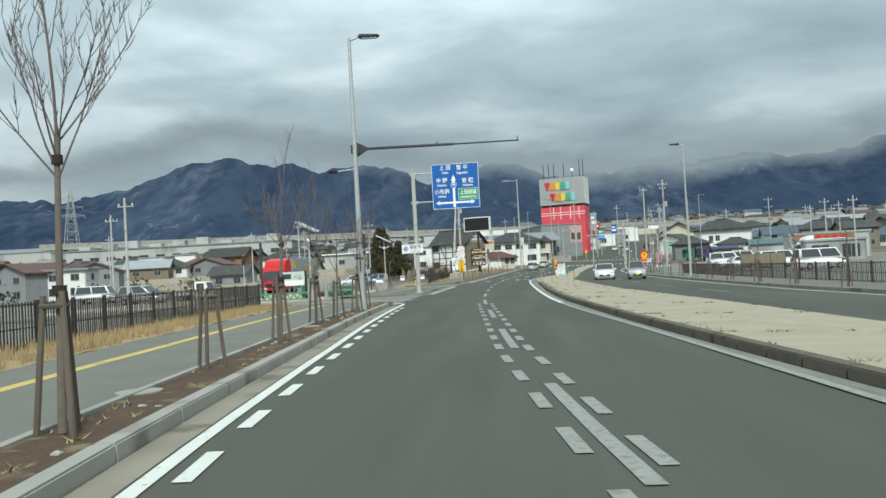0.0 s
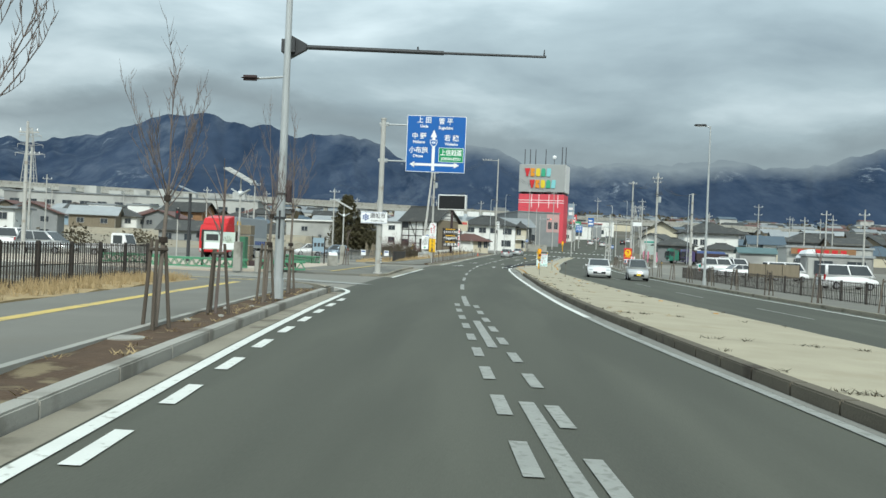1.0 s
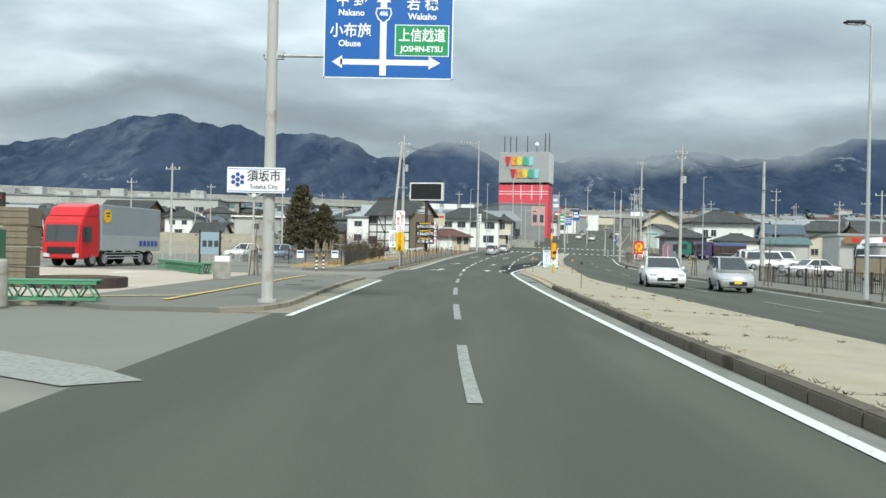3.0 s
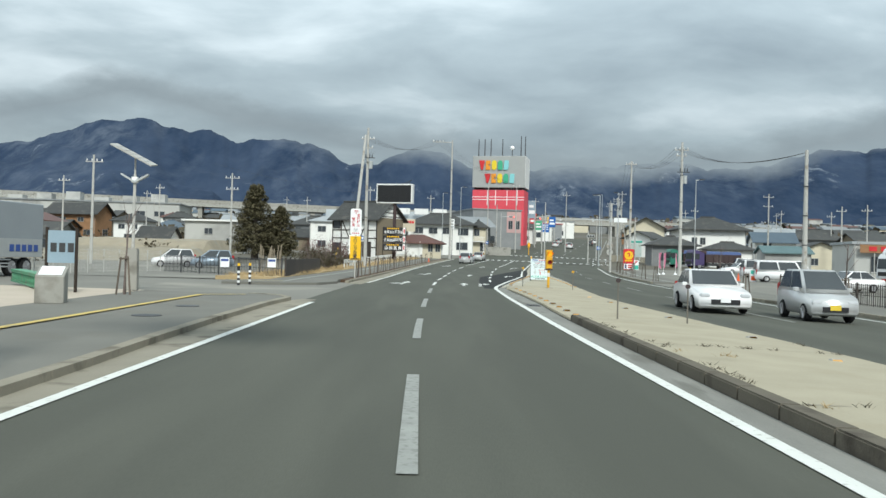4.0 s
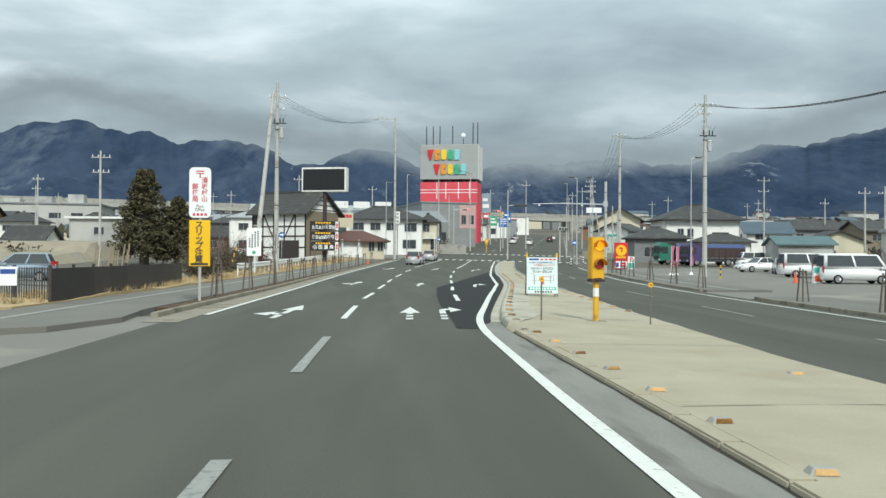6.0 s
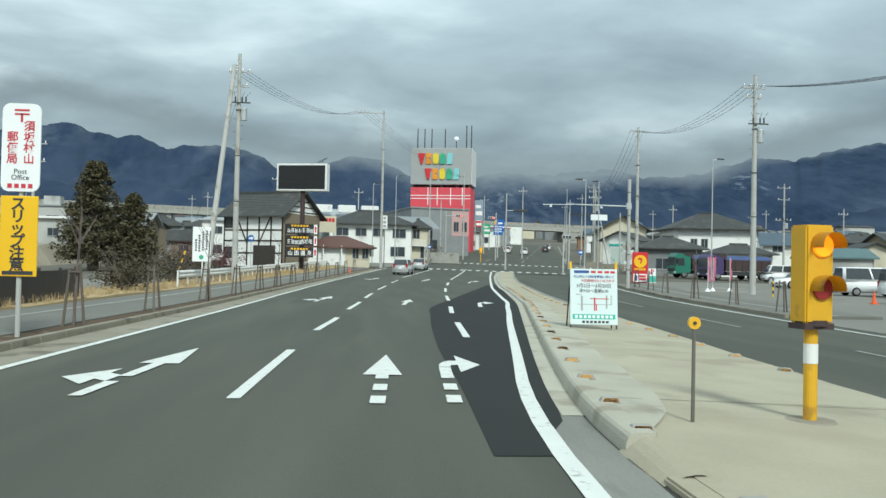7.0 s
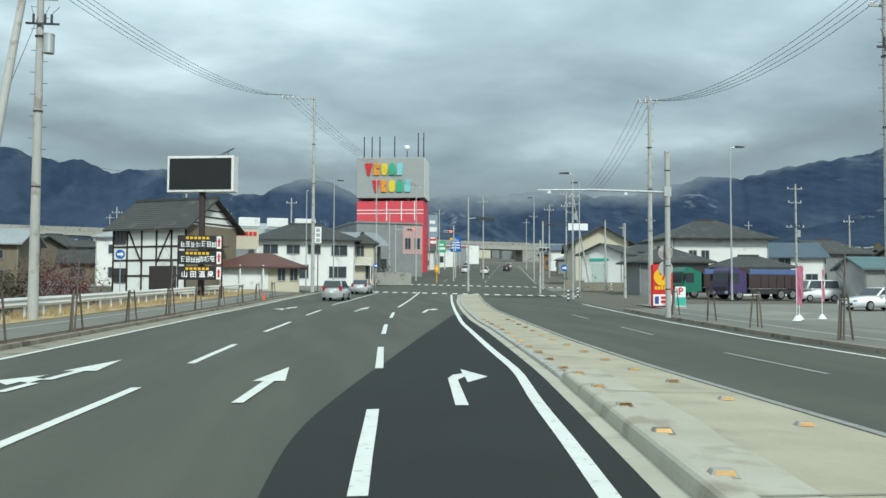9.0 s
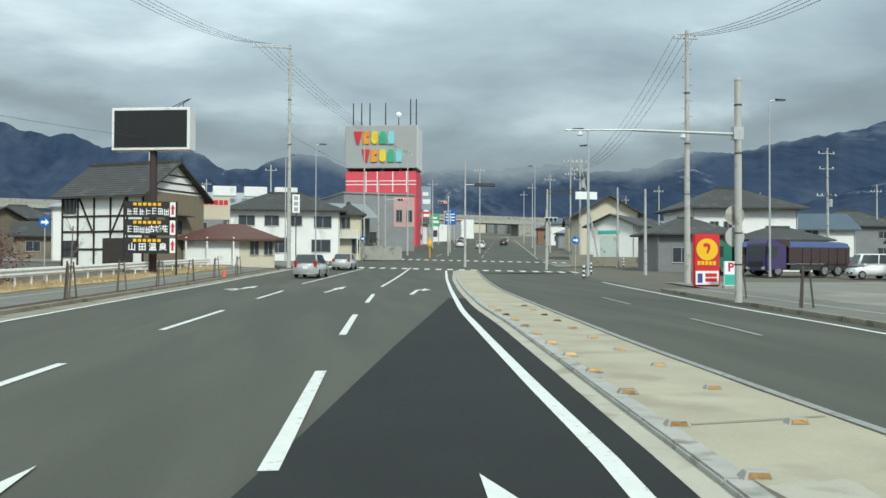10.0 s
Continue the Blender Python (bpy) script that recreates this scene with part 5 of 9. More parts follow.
# ---- utility poles ----
def cross_arm(ob, z, w, n, off_y=0.18, rz=0.0):
    m = Matrix.Rotation(radians(rz), 4, "Z")
    bm = B()
    box(bm, -w / 2, w / 2, off_y - 0.04, off_y + 0.04, z - 0.04, z + 0.04)
    bm.transform(m)
    arm = part("cross_arm", bm, galv_old, ob)
    for i in range(n):
        x = -w / 2 + 0.12 + (w - 0.24) * i / max(1, n - 1)
        bm = B()
        tube(bm, (x, off_y, z + 0.04), (x, off_y, z + 0.12), 0.025, 0.025, 6)
        tube(bm, (x, off_y, z + 0.1), (x, off_y, z + 0.2), 0.06, 0.035, 8)
        tube(bm, (x, off_y, z + 0.2), (x, off_y, z + 0.26), 0.045, 0.03, 8)
        bm.transform(m)
        part("insulator", bm, white_paint, arm)


def utility_pole(x, y, h, dz, arms=(), label="tapered concrete utility pole with cross arms and insulators", r=0.19, gear=0.0, rz=0.0, steps_on=True, lamp=None):
    ob = thing("utility_pole", label, "utility pole", stand(x, y, dz), "utility poles")
    bm = B()
    tube(bm, (0, 0, 0), (0, 0, h), r, r * 0.55, 14)
    part("shaft", bm, galv_old, ob)
    if steps_on:
        bm = B()
        z = 2.0
        k = 0
        while z < h - 0.8:
            s = 1 if k % 2 else -1
            tube(bm, (s * 0.1, 0, z), (s * (r + 0.13), 0, z), 0.012, 0.012, 5)
            z += 0.45
            k += 1
        for z in (h * 0.35, h * 0.55, h * 0.75):
            tube(bm, (0, 0, z), (0, 0, z + 0.06), r * 0.9, r * 0.9, 12)
        part("step_bolts", bm, steel_dark, ob)["kind"] = "stuff"
    for z, w, k in arms:
        cross_arm(ob, z, w, k, 0.18, rz)
    if gear:
        bm = B()
        tube(bm, (0.35, 0, gear), (0.35, 0, gear + 0.75), 0.22, 0.22, 14)
        tube(bm, (0.35, 0, gear + 0.75), (0.35, 0, gear + 0.82), 0.24, 0.2, 14)
        part("transformer", bm, galv, ob, "grey drum transformer")
        bm = B()
        for q in (-0.2, 0.25, 0.5):
            tube(bm, (q, -0.2, gear + 1.2), (q, -0.2, gear + 1.55), 0.05, 0.05, 8)
            tube(bm, (q, -0.2, gear + 1.55), (q * 1.6, -0.15, gear + 1.9), 0.012, 0.012, 5)
        box(bm, -0.5, 0.8, -0.22, -0.16, gear + 1.12, gear + 1.2)
        part("switch_gear", bm, steel_dark, ob)
    if lamp:
        bm = B()
        tube(bm, (0, 0, lamp[0]), (lamp[1], -0.1, lamp[0] + 0.15), 0.03, 0.03, 6)
        arm = part("lamp_arm", bm, galv, ob)
        bm = B()
        box(bm, lamp[1] - 0.1, lamp[1] + 0.5, -0.2, 0.0, lamp[0] + 0.08, lamp[0] + 0.2)
        bevel(bm, 0.03)
        part("lamp_head", bm, galv, arm)
    return ob


utility_pole(-6.35, 146.3, 15.4, 0.1, ((14.2, 1.5, 4), (13.2, 1.2, 3)), gear=10.9, r=0.21, lamp=None)
ob = thing("stay_pole", "leaning concrete brace pole beside the utility pole", "utility pole", stand(-7.55, 142.5, 0.0))
bm = B()
tube(bm, (0, 0, 0), (1.0, 3.0, 14.6), 0.2, 0.13, 14)
part("shaft", bm, galv_old, ob)
ob = thing("guy_wire", "thin stay wire with a yellow and black striped cover", "cable", stand(-9.6, 143.2, 0.0))
bm = B()
tube(bm, (0, 0, 0), (3.2, 3.0, 12.5), 0.012, 0.012, 5)
part("wire", bm, wire_mat, ob)
for i in range(8):
    bm = B()
    p, q = Vector((3.2, 3.0, 12.5)) * (0.03 + 0.02 * i), Vector((3.2, 3.0, 12.5)) * (0.05 + 0.02 * i)
    tube(bm, p, q, 0.05, 0.05, 8)
    part("cover_band", bm, (sign_yellow, sign_black)[i % 2], ob)
ob = utility_pole(4.1, 199.5, 20.6, 0.1, (), "tall slim utility pole with a long side arm", 0.2)
bm = B()
box(bm, -3.4, 0.1, -0.15, -0.05, 20.2, 20.3)
arm = part("side_arm", bm, galv_old, ob)
for i in range(4):
    bm = B()
    tube(bm, (-3.3 + 0.55 * i, -0.1, 20.3), (-3.25 + 0.55 * i, -0.1, 20.55), 0.05, 0.09, 8)
    part("insulator", bm, white_paint, arm)
utility_pole(26.75, 140, 13.9, 0.13, ((13.1, 1.5, 4), (12.5, 1.1, 3)), gear=9.6, r=0.2)
utility_pole(27.7, 166.5, 14.6, 0.13, ((14.2, 1.5, 4),), r=0.19)
utility_pole(22.55, 101.0, 8.5, 0.02, (), "plain pale concrete pole at the car park corner", 0.17)
utility_pole(62.4, 206.7, 13.3, 0.0, ((12.7, 2.0, 3), (11.0, 1.8, 3), (8.0, 2.4, 5)), gear=6.8, r=0.17, label="utility pole with several cross arms behind the houses")
utility_pole(20.7, 200.5, 10.2, 0.2, (), "plain grey signal pole on the end of the median", 0.12, steps_on=False)
ob = thing("signal_head", "horizontal traffic signal seen from behind on an arm", "traffic light", pose(20.7, 200.5, T(20.7, 200.5) + 0.2))
bm = B()
tube(bm, (0, 0, 7.9), (1.0, 0, 7.95), 0.04, 0.04, 8)
part("arm", bm, galv, ob)
bm = B()
box(bm, 0.9, 2.9, -0.1, 0.1, 7.75, 8.1)
bevel(bm, 0.04)
part("housing", bm, steel_dark, ob)
ob = utility_pole(36.4, 214, 12.3, 0.0, ((11.8, 1.8, 4), (10.9, 2.0, 4), (9.8, 1.4, 3)), "concrete utility pole with drum transformer and brace", 0.16, gear=8.9, steps_on=False)
bm = B()
tube(bm, (0.1, 0, 11.6), (2.3, 0, 0), 0.1, 0.12, 8)
part("brace_pole", bm, galv_old, ob)
for x, y, h, arms in ((13.2, 240, 16, ()), (15.2, 240, 11, ()), (20.4, 250, 17, ((15.5, 1.6, 3),)), (34, 262, 15, ((14, 1.8, 4),)), (42, 236, 14.5, ((13.8, 2.0, 4), (12, 1.6, 4))), (48, 268, 14, ((13, 2, 4),)), (53, 300, 14, ((13, 2, 4),)), (30, 292, 14, ((13, 2, 3),)), (61, 340, 14, ((13, 2, 4),)), (-11, 214, 13, ((12.3, 1.8, 4),)), (0.5, 236, 12.5, ((11.8, 1.6, 3),)), (37.6, 205, 8.4, ()), (33.0, 186, 7, ()), (-30, 130, 10, ((9.4, 1.6, 4),)), (-24, 158, 11, ((10.4, 1.8, 4), (9, 1.6, 4))), (-43, 96, 10, ((9.3, 1.6, 4),)), (-50, 170, 11, ((10.3, 1.6, 4),)), (55, 150, 10, ((9.4, 1.6, 3),)), (62, 178, 10, ((9.3, 1.6, 3),)), (50, 125, 9, ((8.3, 1.4, 3),)), (-29, 70, 9, ((8.3, 1.4, 3),)), (-70, 150, 11, ((10.3, 1.6, 3),)), (-48, 205, 12, ((11.3, 1.6, 4),)), (-62, 240, 12, ((11.3, 1.6, 4),)), (-90, 190, 11, ((10.3, 1.6, 3),)), (-105, 260, 12, ((11, 1.8, 4),)), (-30, 262, 12, ((11, 1.8, 4),)), (-14, 285, 13, ((12, 1.8, 4),)), (-80, 300, 12, ((11, 1.8, 4),)), (-45, 320, 13, ((12, 2, 4),)), (72, 190, 11, ((10, 1.8, 4),)), (85, 230, 11, ((10, 1.8, 4),)), (66, 262, 12, ((11, 1.8, 4),)), (95, 280, 12, ((11, 1.8, 4),)), (78, 310, 12, ((11, 1.8, 4),)), (62, 128, 9, ((8.3, 1.4, 3),)), (110, 320, 12, ((11, 1.8, 4),))):
    utility_pole(x, y, h, 0.0, arms, "distant concrete utility pole with cross arms" if arms else "distant plain grey pole", 0.15, steps_on=False)


def cable(a, b, sag, r=0.012, label="thin sagging overhead cable", name="overhead_cable"):
    c = bpy.data.curves.new(name, "CURVE")
    c.dimensions, c.bevel_depth, c.bevel_resolution = "3D", r, 1
    s = c.splines.new("POLY")
    s.points.add(16)
    for i in range(17):
        t = i / 16
        p = Vector(a).lerp(Vector(b), t)
        s.points[i].co = (p.x, p.y, p.z - sag * 4 * t * (1 - t), 1)
    c.materials.append(wire_mat)
    ob = new(name, c)
    tagged(ob, label, "cable", "overhead cables")


def top(x, y, h):
    return T(x, y) + h


for i in range(4):
    cable((-6.9 + 0.36 * i, 146.5, top(-6.3, 146, 14.4)), (0.8 + 0.55 * i, 199.3, top(4, 199, 20.7)), 1.5)
    cable((0.8 + 0.55 * i, 199.3, top(4, 199, 20.7)), (19.8 + 0.4 * i, 250, top(20, 250, 15.7)), 1.2)
    cable((26.1 + 0.4 * i, 140.2, top(26.7, 140, 13.4)), (27.0 + 0.42 * i, 166.7, top(27.7, 166, 14.5)), 1.3)
    cable((27.0 + 0.42 * i, 166.7, top(27.7, 166, 14.5)), (36.0 + 0.5 * i, 214.2, top(36.8, 214, 11.2)), 1.5)
    cable((26.1 + 0.4 * i, 140.2, top(26.7, 140, 13.4)), (22.55, 101.0, top(22, 101, 8.4)), 1.0)
cable((-4.9, 182.4, top(-4.9, 182, 9.7)), (-30, 172, 13.8), 0.5)
cable((4.1, 199.5, top(4, 199, 12.4)), (20.4, 250, top(20, 250, 10)), 0.5)
for i in range(3):
    cable((36.2 + 0.5 * i, 214, top(36, 214, 11.2)), (41.5 + 0.5 * i, 236, top(42, 236, 14)), 0.5)
    cable((41.5 + 0.5 * i, 236, top(42, 236, 14)), (47.5 + 0.5 * i, 268, top(48, 268, 13.2)), 0.6)

# camera gantry arm on the far footway
ob = thing("overhead_arm_pole", "grey steel pole with a long horizontal arm over the carriageway", "pole", stand(21.25, 148.2, 0.13))
bm = B()
tube(bm, (0, 0, 0), (0, 0, 7.8), 0.13, 0.12, 14)
tube(bm, (0, 0, 7.8), (0, 0, 7.86), 0.14, 0.12, 14)
part("pole", bm, galv_old, ob)
bm = B()
tube(bm, (0, 0, 5.9), (-3.9, 0, 5.95), 0.06, 0.05, 10)
tube(bm, (-3.8, 0, 5.95), (-6.3, 0, 5.88), 0.03, 0.025, 8)
box(bm, -0.2, 0.15, -0.12, 0.12, 5.7, 6.15)
part("arm", bm, galv, ob)
for xx in (-5.75, -2.05):
    bm = B()
    tube(bm, (xx, 0, 5.72), (xx, 0, 5.86), 0.12, 0.06, 10)
    part("sensor", bm, lens_clear, ob, "small dome sensor")
bm = B()
for z in (3.05, 2.3):
    tube(bm, (-0.05, 0.14, z), (-0.05, 0.18, z), 0.36, 0.36, 20)
part("disc", bm, galv_old, ob, "round sign seen from the back")
bm = B()
for z in (1.3, 2.4, 5.2, 6.9):
    tube(bm, (0, 0, z), (0, 0, z + 0.05), 0.137, 0.137, 14)
part("bands", bm, steel_dark, ob)["kind"] = "stuff"

# traffic lights and signs at the junction
def traffic_light(x, y, z, parent_h, arm, lit=True, rz=0):
    ob = thing("traffic_light", "horizontal traffic light glowing red at the junction" if lit else "traffic light pole with a small pedestrian signal", "traffic light", stand(x, y, 0.1, rz), "traffic lights")
    bm = B()
    tube(bm, (0, 0, 0), (0, 0, parent_h), 0.12, 0.09, 12)
    part("pole", bm, galv_old, ob)
    bm = B()
    tube(bm, (0, 0, z), (arm, 0, z + 0.1), 0.05, 0.04, 8)
    part("arm", bm, galv, ob)
    bm = B()
    box(bm, arm - 0.65, arm + 0.65, -0.12, 0.1, z - 0.2, z + 0.25)
    bevel(bm, 0.05)
    h = part("housing", bm, galv, ob)
    for i in range(3):
        bm = B()
        tube(bm, (arm - 0.4 + 0.4 * i, -0.16, z + 0.02), (arm - 0.4 + 0.4 * i, -0.11, z + 0.02), 0.16, 0.16, 14)
        part("lens", bm, red_lamp if (lit and i == 2) else sign_black, h, "glowing red lens" if (lit and i == 2) else "")


traffic_light(16.4, 243, 8.2, 9.0, 2.4)
traffic_light(26.1, 246, 8.0, 9.0, -0.9)
traffic_light(27.5, 196, 4.6, 5.6, 0.4, False)
ob = thing("information_gantry", "grey pole with a lattice arm and a white panel", "road sign", stand(32.0, 212, 0.1))
bm = B()
tube(bm, (0, 0, 0), (0, 0, 8.4), 0.13, 0.1, 12)
part("pole", bm, galv_old, ob)
bm = B()
box(bm, 0, 5.5, -0.06, 0.06, 7.9, 8.02)
box(bm, 0, 5.5, -0.06, 0.06, 8.3, 8.4)
for i in range(8):
    tube(bm, (0.7 * i, 0, 7.95), (0.7 * i + 0.35, 0, 8.35), 0.03, 0.03, 6)
part("frame", bm, steel_dark, ob)
bm = B()
box(bm, 3.2, 5.7, -0.14, -0.08, 7.35, 8.2)
part("panel", bm, sign_white, ob)
ob = thing("guide_sign", "distant blue direction sign above the rising road", "road sign", stand(28.9, 262, 0.1))
bm = B()
tube(bm, (0, 0, 0), (0, 0, 7.2), 0.12, 0.1, 10)
part("pole", bm, galv_old, ob)
bm = B()
box(bm, -0.95, 0.95, -0.16, -0.12, 4.7, 6.8)
pl = part("panel", bm, sign_blue, ob)
bm = B()
for z in (6.35, 5.85, 5.35):
    box(bm, -0.75, -0.15, -0.165, -0.16, z, z + 0.2)
    box(bm, 0.15, 0.75, -0.165, -0.16, z, z + 0.2)
box(bm, -0.05, 0.05, -0.166, -0.16, 4.85, 6.6)
part("print", bm, sign_white, pl)
for x, y in ((-8.85, 172), (12.2, 225), (27.6, 187.5)):
    ob = thing("mandatory_sign", "round blue traffic sign with a white arrow", "road sign", stand(x, y, 0.1 if x > 0 else 0.75))
    bm = B()
    tube(bm, (0, 0, -0.7), (0, 0, 3.0), 0.03, 0.03, 8)
    part("post", bm, galv, ob)
    bm = B()
    tube(bm, (0, -0.06, 2.7), (0, -0.04, 2.7), 0.32, 0.32, 20)
    d = part("disc", bm, sign_blue, ob)
    bm = B()
    prism(bm, [(-0.2, 2.62), (0.05, 2.62), (0.05, 2.5), (0.24, 2.7), (0.05, 2.9), (0.05, 2.78), (-0.2, 2.78)], -0.066, -0.06, "y")
    part("arrow", bm, sign_white, d)

# beacon on the far island
ob = thing("island_beacon", "small orange beacon on a yellow post at the junction", "beacon", stand(22.0, 236, 0.1))
bm = B()
tube(bm, (0, 0, 0), (0, 0, 1.6), 0.1, 0.1, 10)
part("post", bm, yellow_paint, ob)
bm = B()
box(bm, -0.25, 0.25, -0.2, 0.2, 1.6, 2.7)
bevel(bm, 0.05)
part("housing", bm, yellow_paint, ob)
bm = B()
tube(bm, (0, -0.24, 2.2), (0, -0.19, 2.2), 0.18, 0.18, 12)
part("lens", bm, amber, ob)


# ---- fences, rails, stakes ----
def bar_fence(name, label, x_of, y0, y1, dz, h, pitch=0.12, post_every=2.0, material=fence_brown, alternate=True):
    ob = thing(name, label, "fence")
    meshes = {}
    y, k = y0, 0
    while y < y1:
        a, b = Vector((x_of(y), y, 0)), Vector((x_of(min(y + post_every, y1)), min(y + post_every, y1), 0))
        for v in (a, b):
            v.z = T(v.x, v.y) + dz
        bm = B()
        box(bm, -0.04, 0.04, -0.04, 0.04, -0.1, h + 0.04)
        p = part("post", bm, material, ob)
        p.matrix_basis = Matrix.Translation(a)
        bm = B()
        for z in (0.12, h * 0.5, h - 0.06):
            tube(bm, a + Vector((0, 0, z)), b + Vector((0, 0, z)), 0.018, 0.018, 4)
        part("rail", bm, material, ob)
        n = int((b - a).length / pitch)
        for i in range(1, n):
            if "bar" not in meshes:
                bm = B()
                box(bm, -0.012, 0.012, -0.012, 0.012, 0.05, h)
                me = bpy.data.meshes.new("bar")
                bm.to_mesh(me)
                bm.free()
                me.materials.append(material)
                meshes["bar"] = me
            o = new("bar", meshes["bar"])
            o.parent = ob
            o.matrix_basis = Matrix.Translation(a.lerp(b, i / n)) @ Matrix.Diagonal((1.6 if alternate and i % 3 == 0 else 1.0, 1, 1, 1))
        y += post_every
    return ob


fence_x = lambda y: edge_left(y) - 7.35
bar_fence("bar_fence", "dark brown vertical-bar steel fence along the car park", fence_x, 8, 44.3, 0.12, 1.2, 0.14)
bar_fence("bar_fence", "black steel gate fence at the yard entrance", lambda y: -8.0 - (y - 103.6) * 1.26, 103.6, 111.1, 0.02, 1.15, 0.14, 1.25, steel_dark)
# brown sheet fence
ob = thing("sheet_fence", "low dark brown mesh fence beside the dry bank", "fence")
for k in range(9):
    y = 102.6 + 2 * k
    x = -7.6 - 0.02 * (y - 102)
    bm = B()
    box(bm, x - 0.04, x + 0.04, y - 0.04, y + 0.04, -0.1, 1.25)
    part("post", bm, fence_brown, ob)
    bm = B()
    box(bm, x - 0.015, x + 0.015, y + 0.05, y + 1.95, 0.08, 1.15)
    part("panel", bm, fence_brown, ob)

# white pipe guard rail
ob = thing("guard_rail", "white painted beam guard rail along the bank", "guard rail")
rail_pts = [(-7.3, 134), (-7.1, 143), (-6.9, 152), (-6.75, 161), (-6.4, 169), (-5.4, 180), (-4.0, 190), (-2.6, 197)]


def bank(x, y):
    return T(x, y) + 0.25


for (ax, ay), (bx, by) in zip(rail_pts, rail_pts[1:]):
    za, zb = bank(ax, ay), bank(bx, by)
    bm = B()
    vs = []
    for x, y, z in ((ax, ay, za), (bx, by, zb)):
        vs.append([bm.verts.new((x + dx, y, z + dzz)) for dx, dzz in ((0, 0.38), (0.06, 0.48), (0.0, 0.58), (0.06, 0.68), (0, 0.78), (-0.03, 0.78), (-0.03, 0.38))])
    for i in range(7):
        j = (i + 1) % 7
        bm.faces.new((vs[0][i], vs[0][j], vs[1][j], vs[1][i]))
    bmesh.ops.recalc_face_normals(bm, faces=list(bm.faces))
    part("beam", bm, white_paint, ob)
    n = int(math.hypot(bx - ax, by - ay) / 2.5) + 1
    for i in range(n):
        x, y = ax + (bx - ax) * i / n, ay + (by - ay) * i / n
        bm = B()
        tube(bm, (x - 0.06, y, T(x, y)), (x - 0.06, y, bank(x, y) + 0.78), 0.05, 0.05, 8)
        part("post", bm, white_paint, ob)


# ---- street trees with stakes ----
def grow(bm, p, d, length, r, depth, rng, spread=0.5):
    """Tapered limb that forks into thinner ones."""
    q = p
    seg = 3
    for i in range(seg):
        d2 = (d + Vector((rng.uniform(-0.1, 0.1), rng.uniform(-0.1, 0.1), 0.08))).normalized()
        e = q + d2 * (length / seg)
        tube(bm, q, e, r * (1 - 0.3 * i / seg), r * (1 - 0.3 * (i + 1) / seg), 5 if r < 0.03 else 7, False)
        q, d = e, d2
        if depth > 0 and i > 0:
            for s in range(rng.choice((1, 1, 2))):
                side_d = Vector((rng.uniform(-1, 1), rng.uniform(-1, 1), rng.uniform(0.25, 0.8))).normalized()
                grow(bm, q, (d * (1 - spread) + side_d * spread).normalized(), length * rng.uniform(0.5, 0.75), r * 0.5, depth - 1, rng, spread)
    if depth > 0:
        grow(bm, q, d, length * 0.7, r * 0.65, depth - 1, rng, spread)


def stakes(parent, rng, h=1.35, spread=0.24, n=3):
    a0 = rng.uniform(0, 6)
    for i in range(n):
        a = a0 + 2 * math.pi * i / n
        bm = B()
        tube(bm, (spread * math.cos(a), spread * math.sin(a), -0.15), (0.12 * math.cos(a), 0.12 * math.sin(a), h * rng.uniform(0.93, 1.05)), 0.033, 0.03, 8)
        part("stake", bm, wood_dark, parent)
    bm = B()
    for i in range(n):
        a, b = a0 + 2 * math.pi * i / n, a0 + 2 * math.pi * (i + 1) / n
        tube(bm, (0.15 * math.cos(a), 0.15 * math.sin(a), h * 0.9), (0.15 * math.cos(b), 0.15 * math.sin(b), h * 0.9), 0.028, 0.028, 6)
    part("cross_bar", bm, wood_dark, parent)


def street_tree(x, y, dz, h, seed, lean=(0.0, 0.0), dense=3, label="bare young street tree tied to timber stakes"):
    rng = random.Random(seed)
    ob = thing("street_tree", label, "tree", stand(x, y, dz), "street trees")
    stakes(ob, rng)
    bm = B()
    topz = h * 0.55
    tip = Vector((lean[0], lean[1], topz))
    k = 4
    for i in range(k):
        tube(bm, tip * (i / k), tip * ((i + 1) / k), 0.046 - 0.005 * i, 0.041 - 0.005 * i, 10, False)
    part("trunk", bm, bark, ob, smooth=True)
    bm = B()
    for z, w in ((1.32, 0.07), (topz * 0.9, 0.055)):
        c = tip * (z / topz)
        tube(bm, c, c + Vector((0, 0, 0.09)), w, w, 10)
    part("tie", bm, beam, ob, "dark rope tie")
    bm = B()

    def shoot(p, d, length, r, twigs):
        q, n = Vector(p), 6
        for i in range(n):
            d2 = (d + Vector((rng.uniform(-0.07, 0.07), rng.uniform(-0.07, 0.07), 0.1))).normalized()
            e = q + d2 * (length / n)
            tube(bm, q, e, r * (1 - 0.75 * i / n), r * (1 - 0.75 * (i + 1) / n), 5, False)
            q, d = e, d2
            if twigs and i > 0:
                for s in range(rng.choice((1, 1, 2))):
                    out = Vector((rng.uniform(-1, 1), rng.uniform(-1, 1), rng.uniform(-0.1, 0.6))).normalized()
                    shoot(q, (d + out * 0.7).normalized(), length * rng.uniform(0.22, 0.42), max(0.0045, r * 0.4), twigs - 1)

    for i in range(8):
        a = 2.4 * i + rng.uniform(-0.3, 0.3)
        lean_out = rng.uniform(0.5, 1.15)
        d = Vector((math.cos(a) * lean_out, math.sin(a) * lean_out, 1)).normalized()
        shoot(tip * rng.uniform(0.84, 1.0), d, h * rng.uniform(0.24, 0.36), 0.0115, 2)
    shoot(tip, Vector((0, 0, 1)), h * 0.46, 0.017, 2)
    part("crown", bm, twig, ob, "thin bare twigs")
    return ob


street_tree(-1.55, 10.35, KERB, 5.2, 3, (0.06, 0.02))
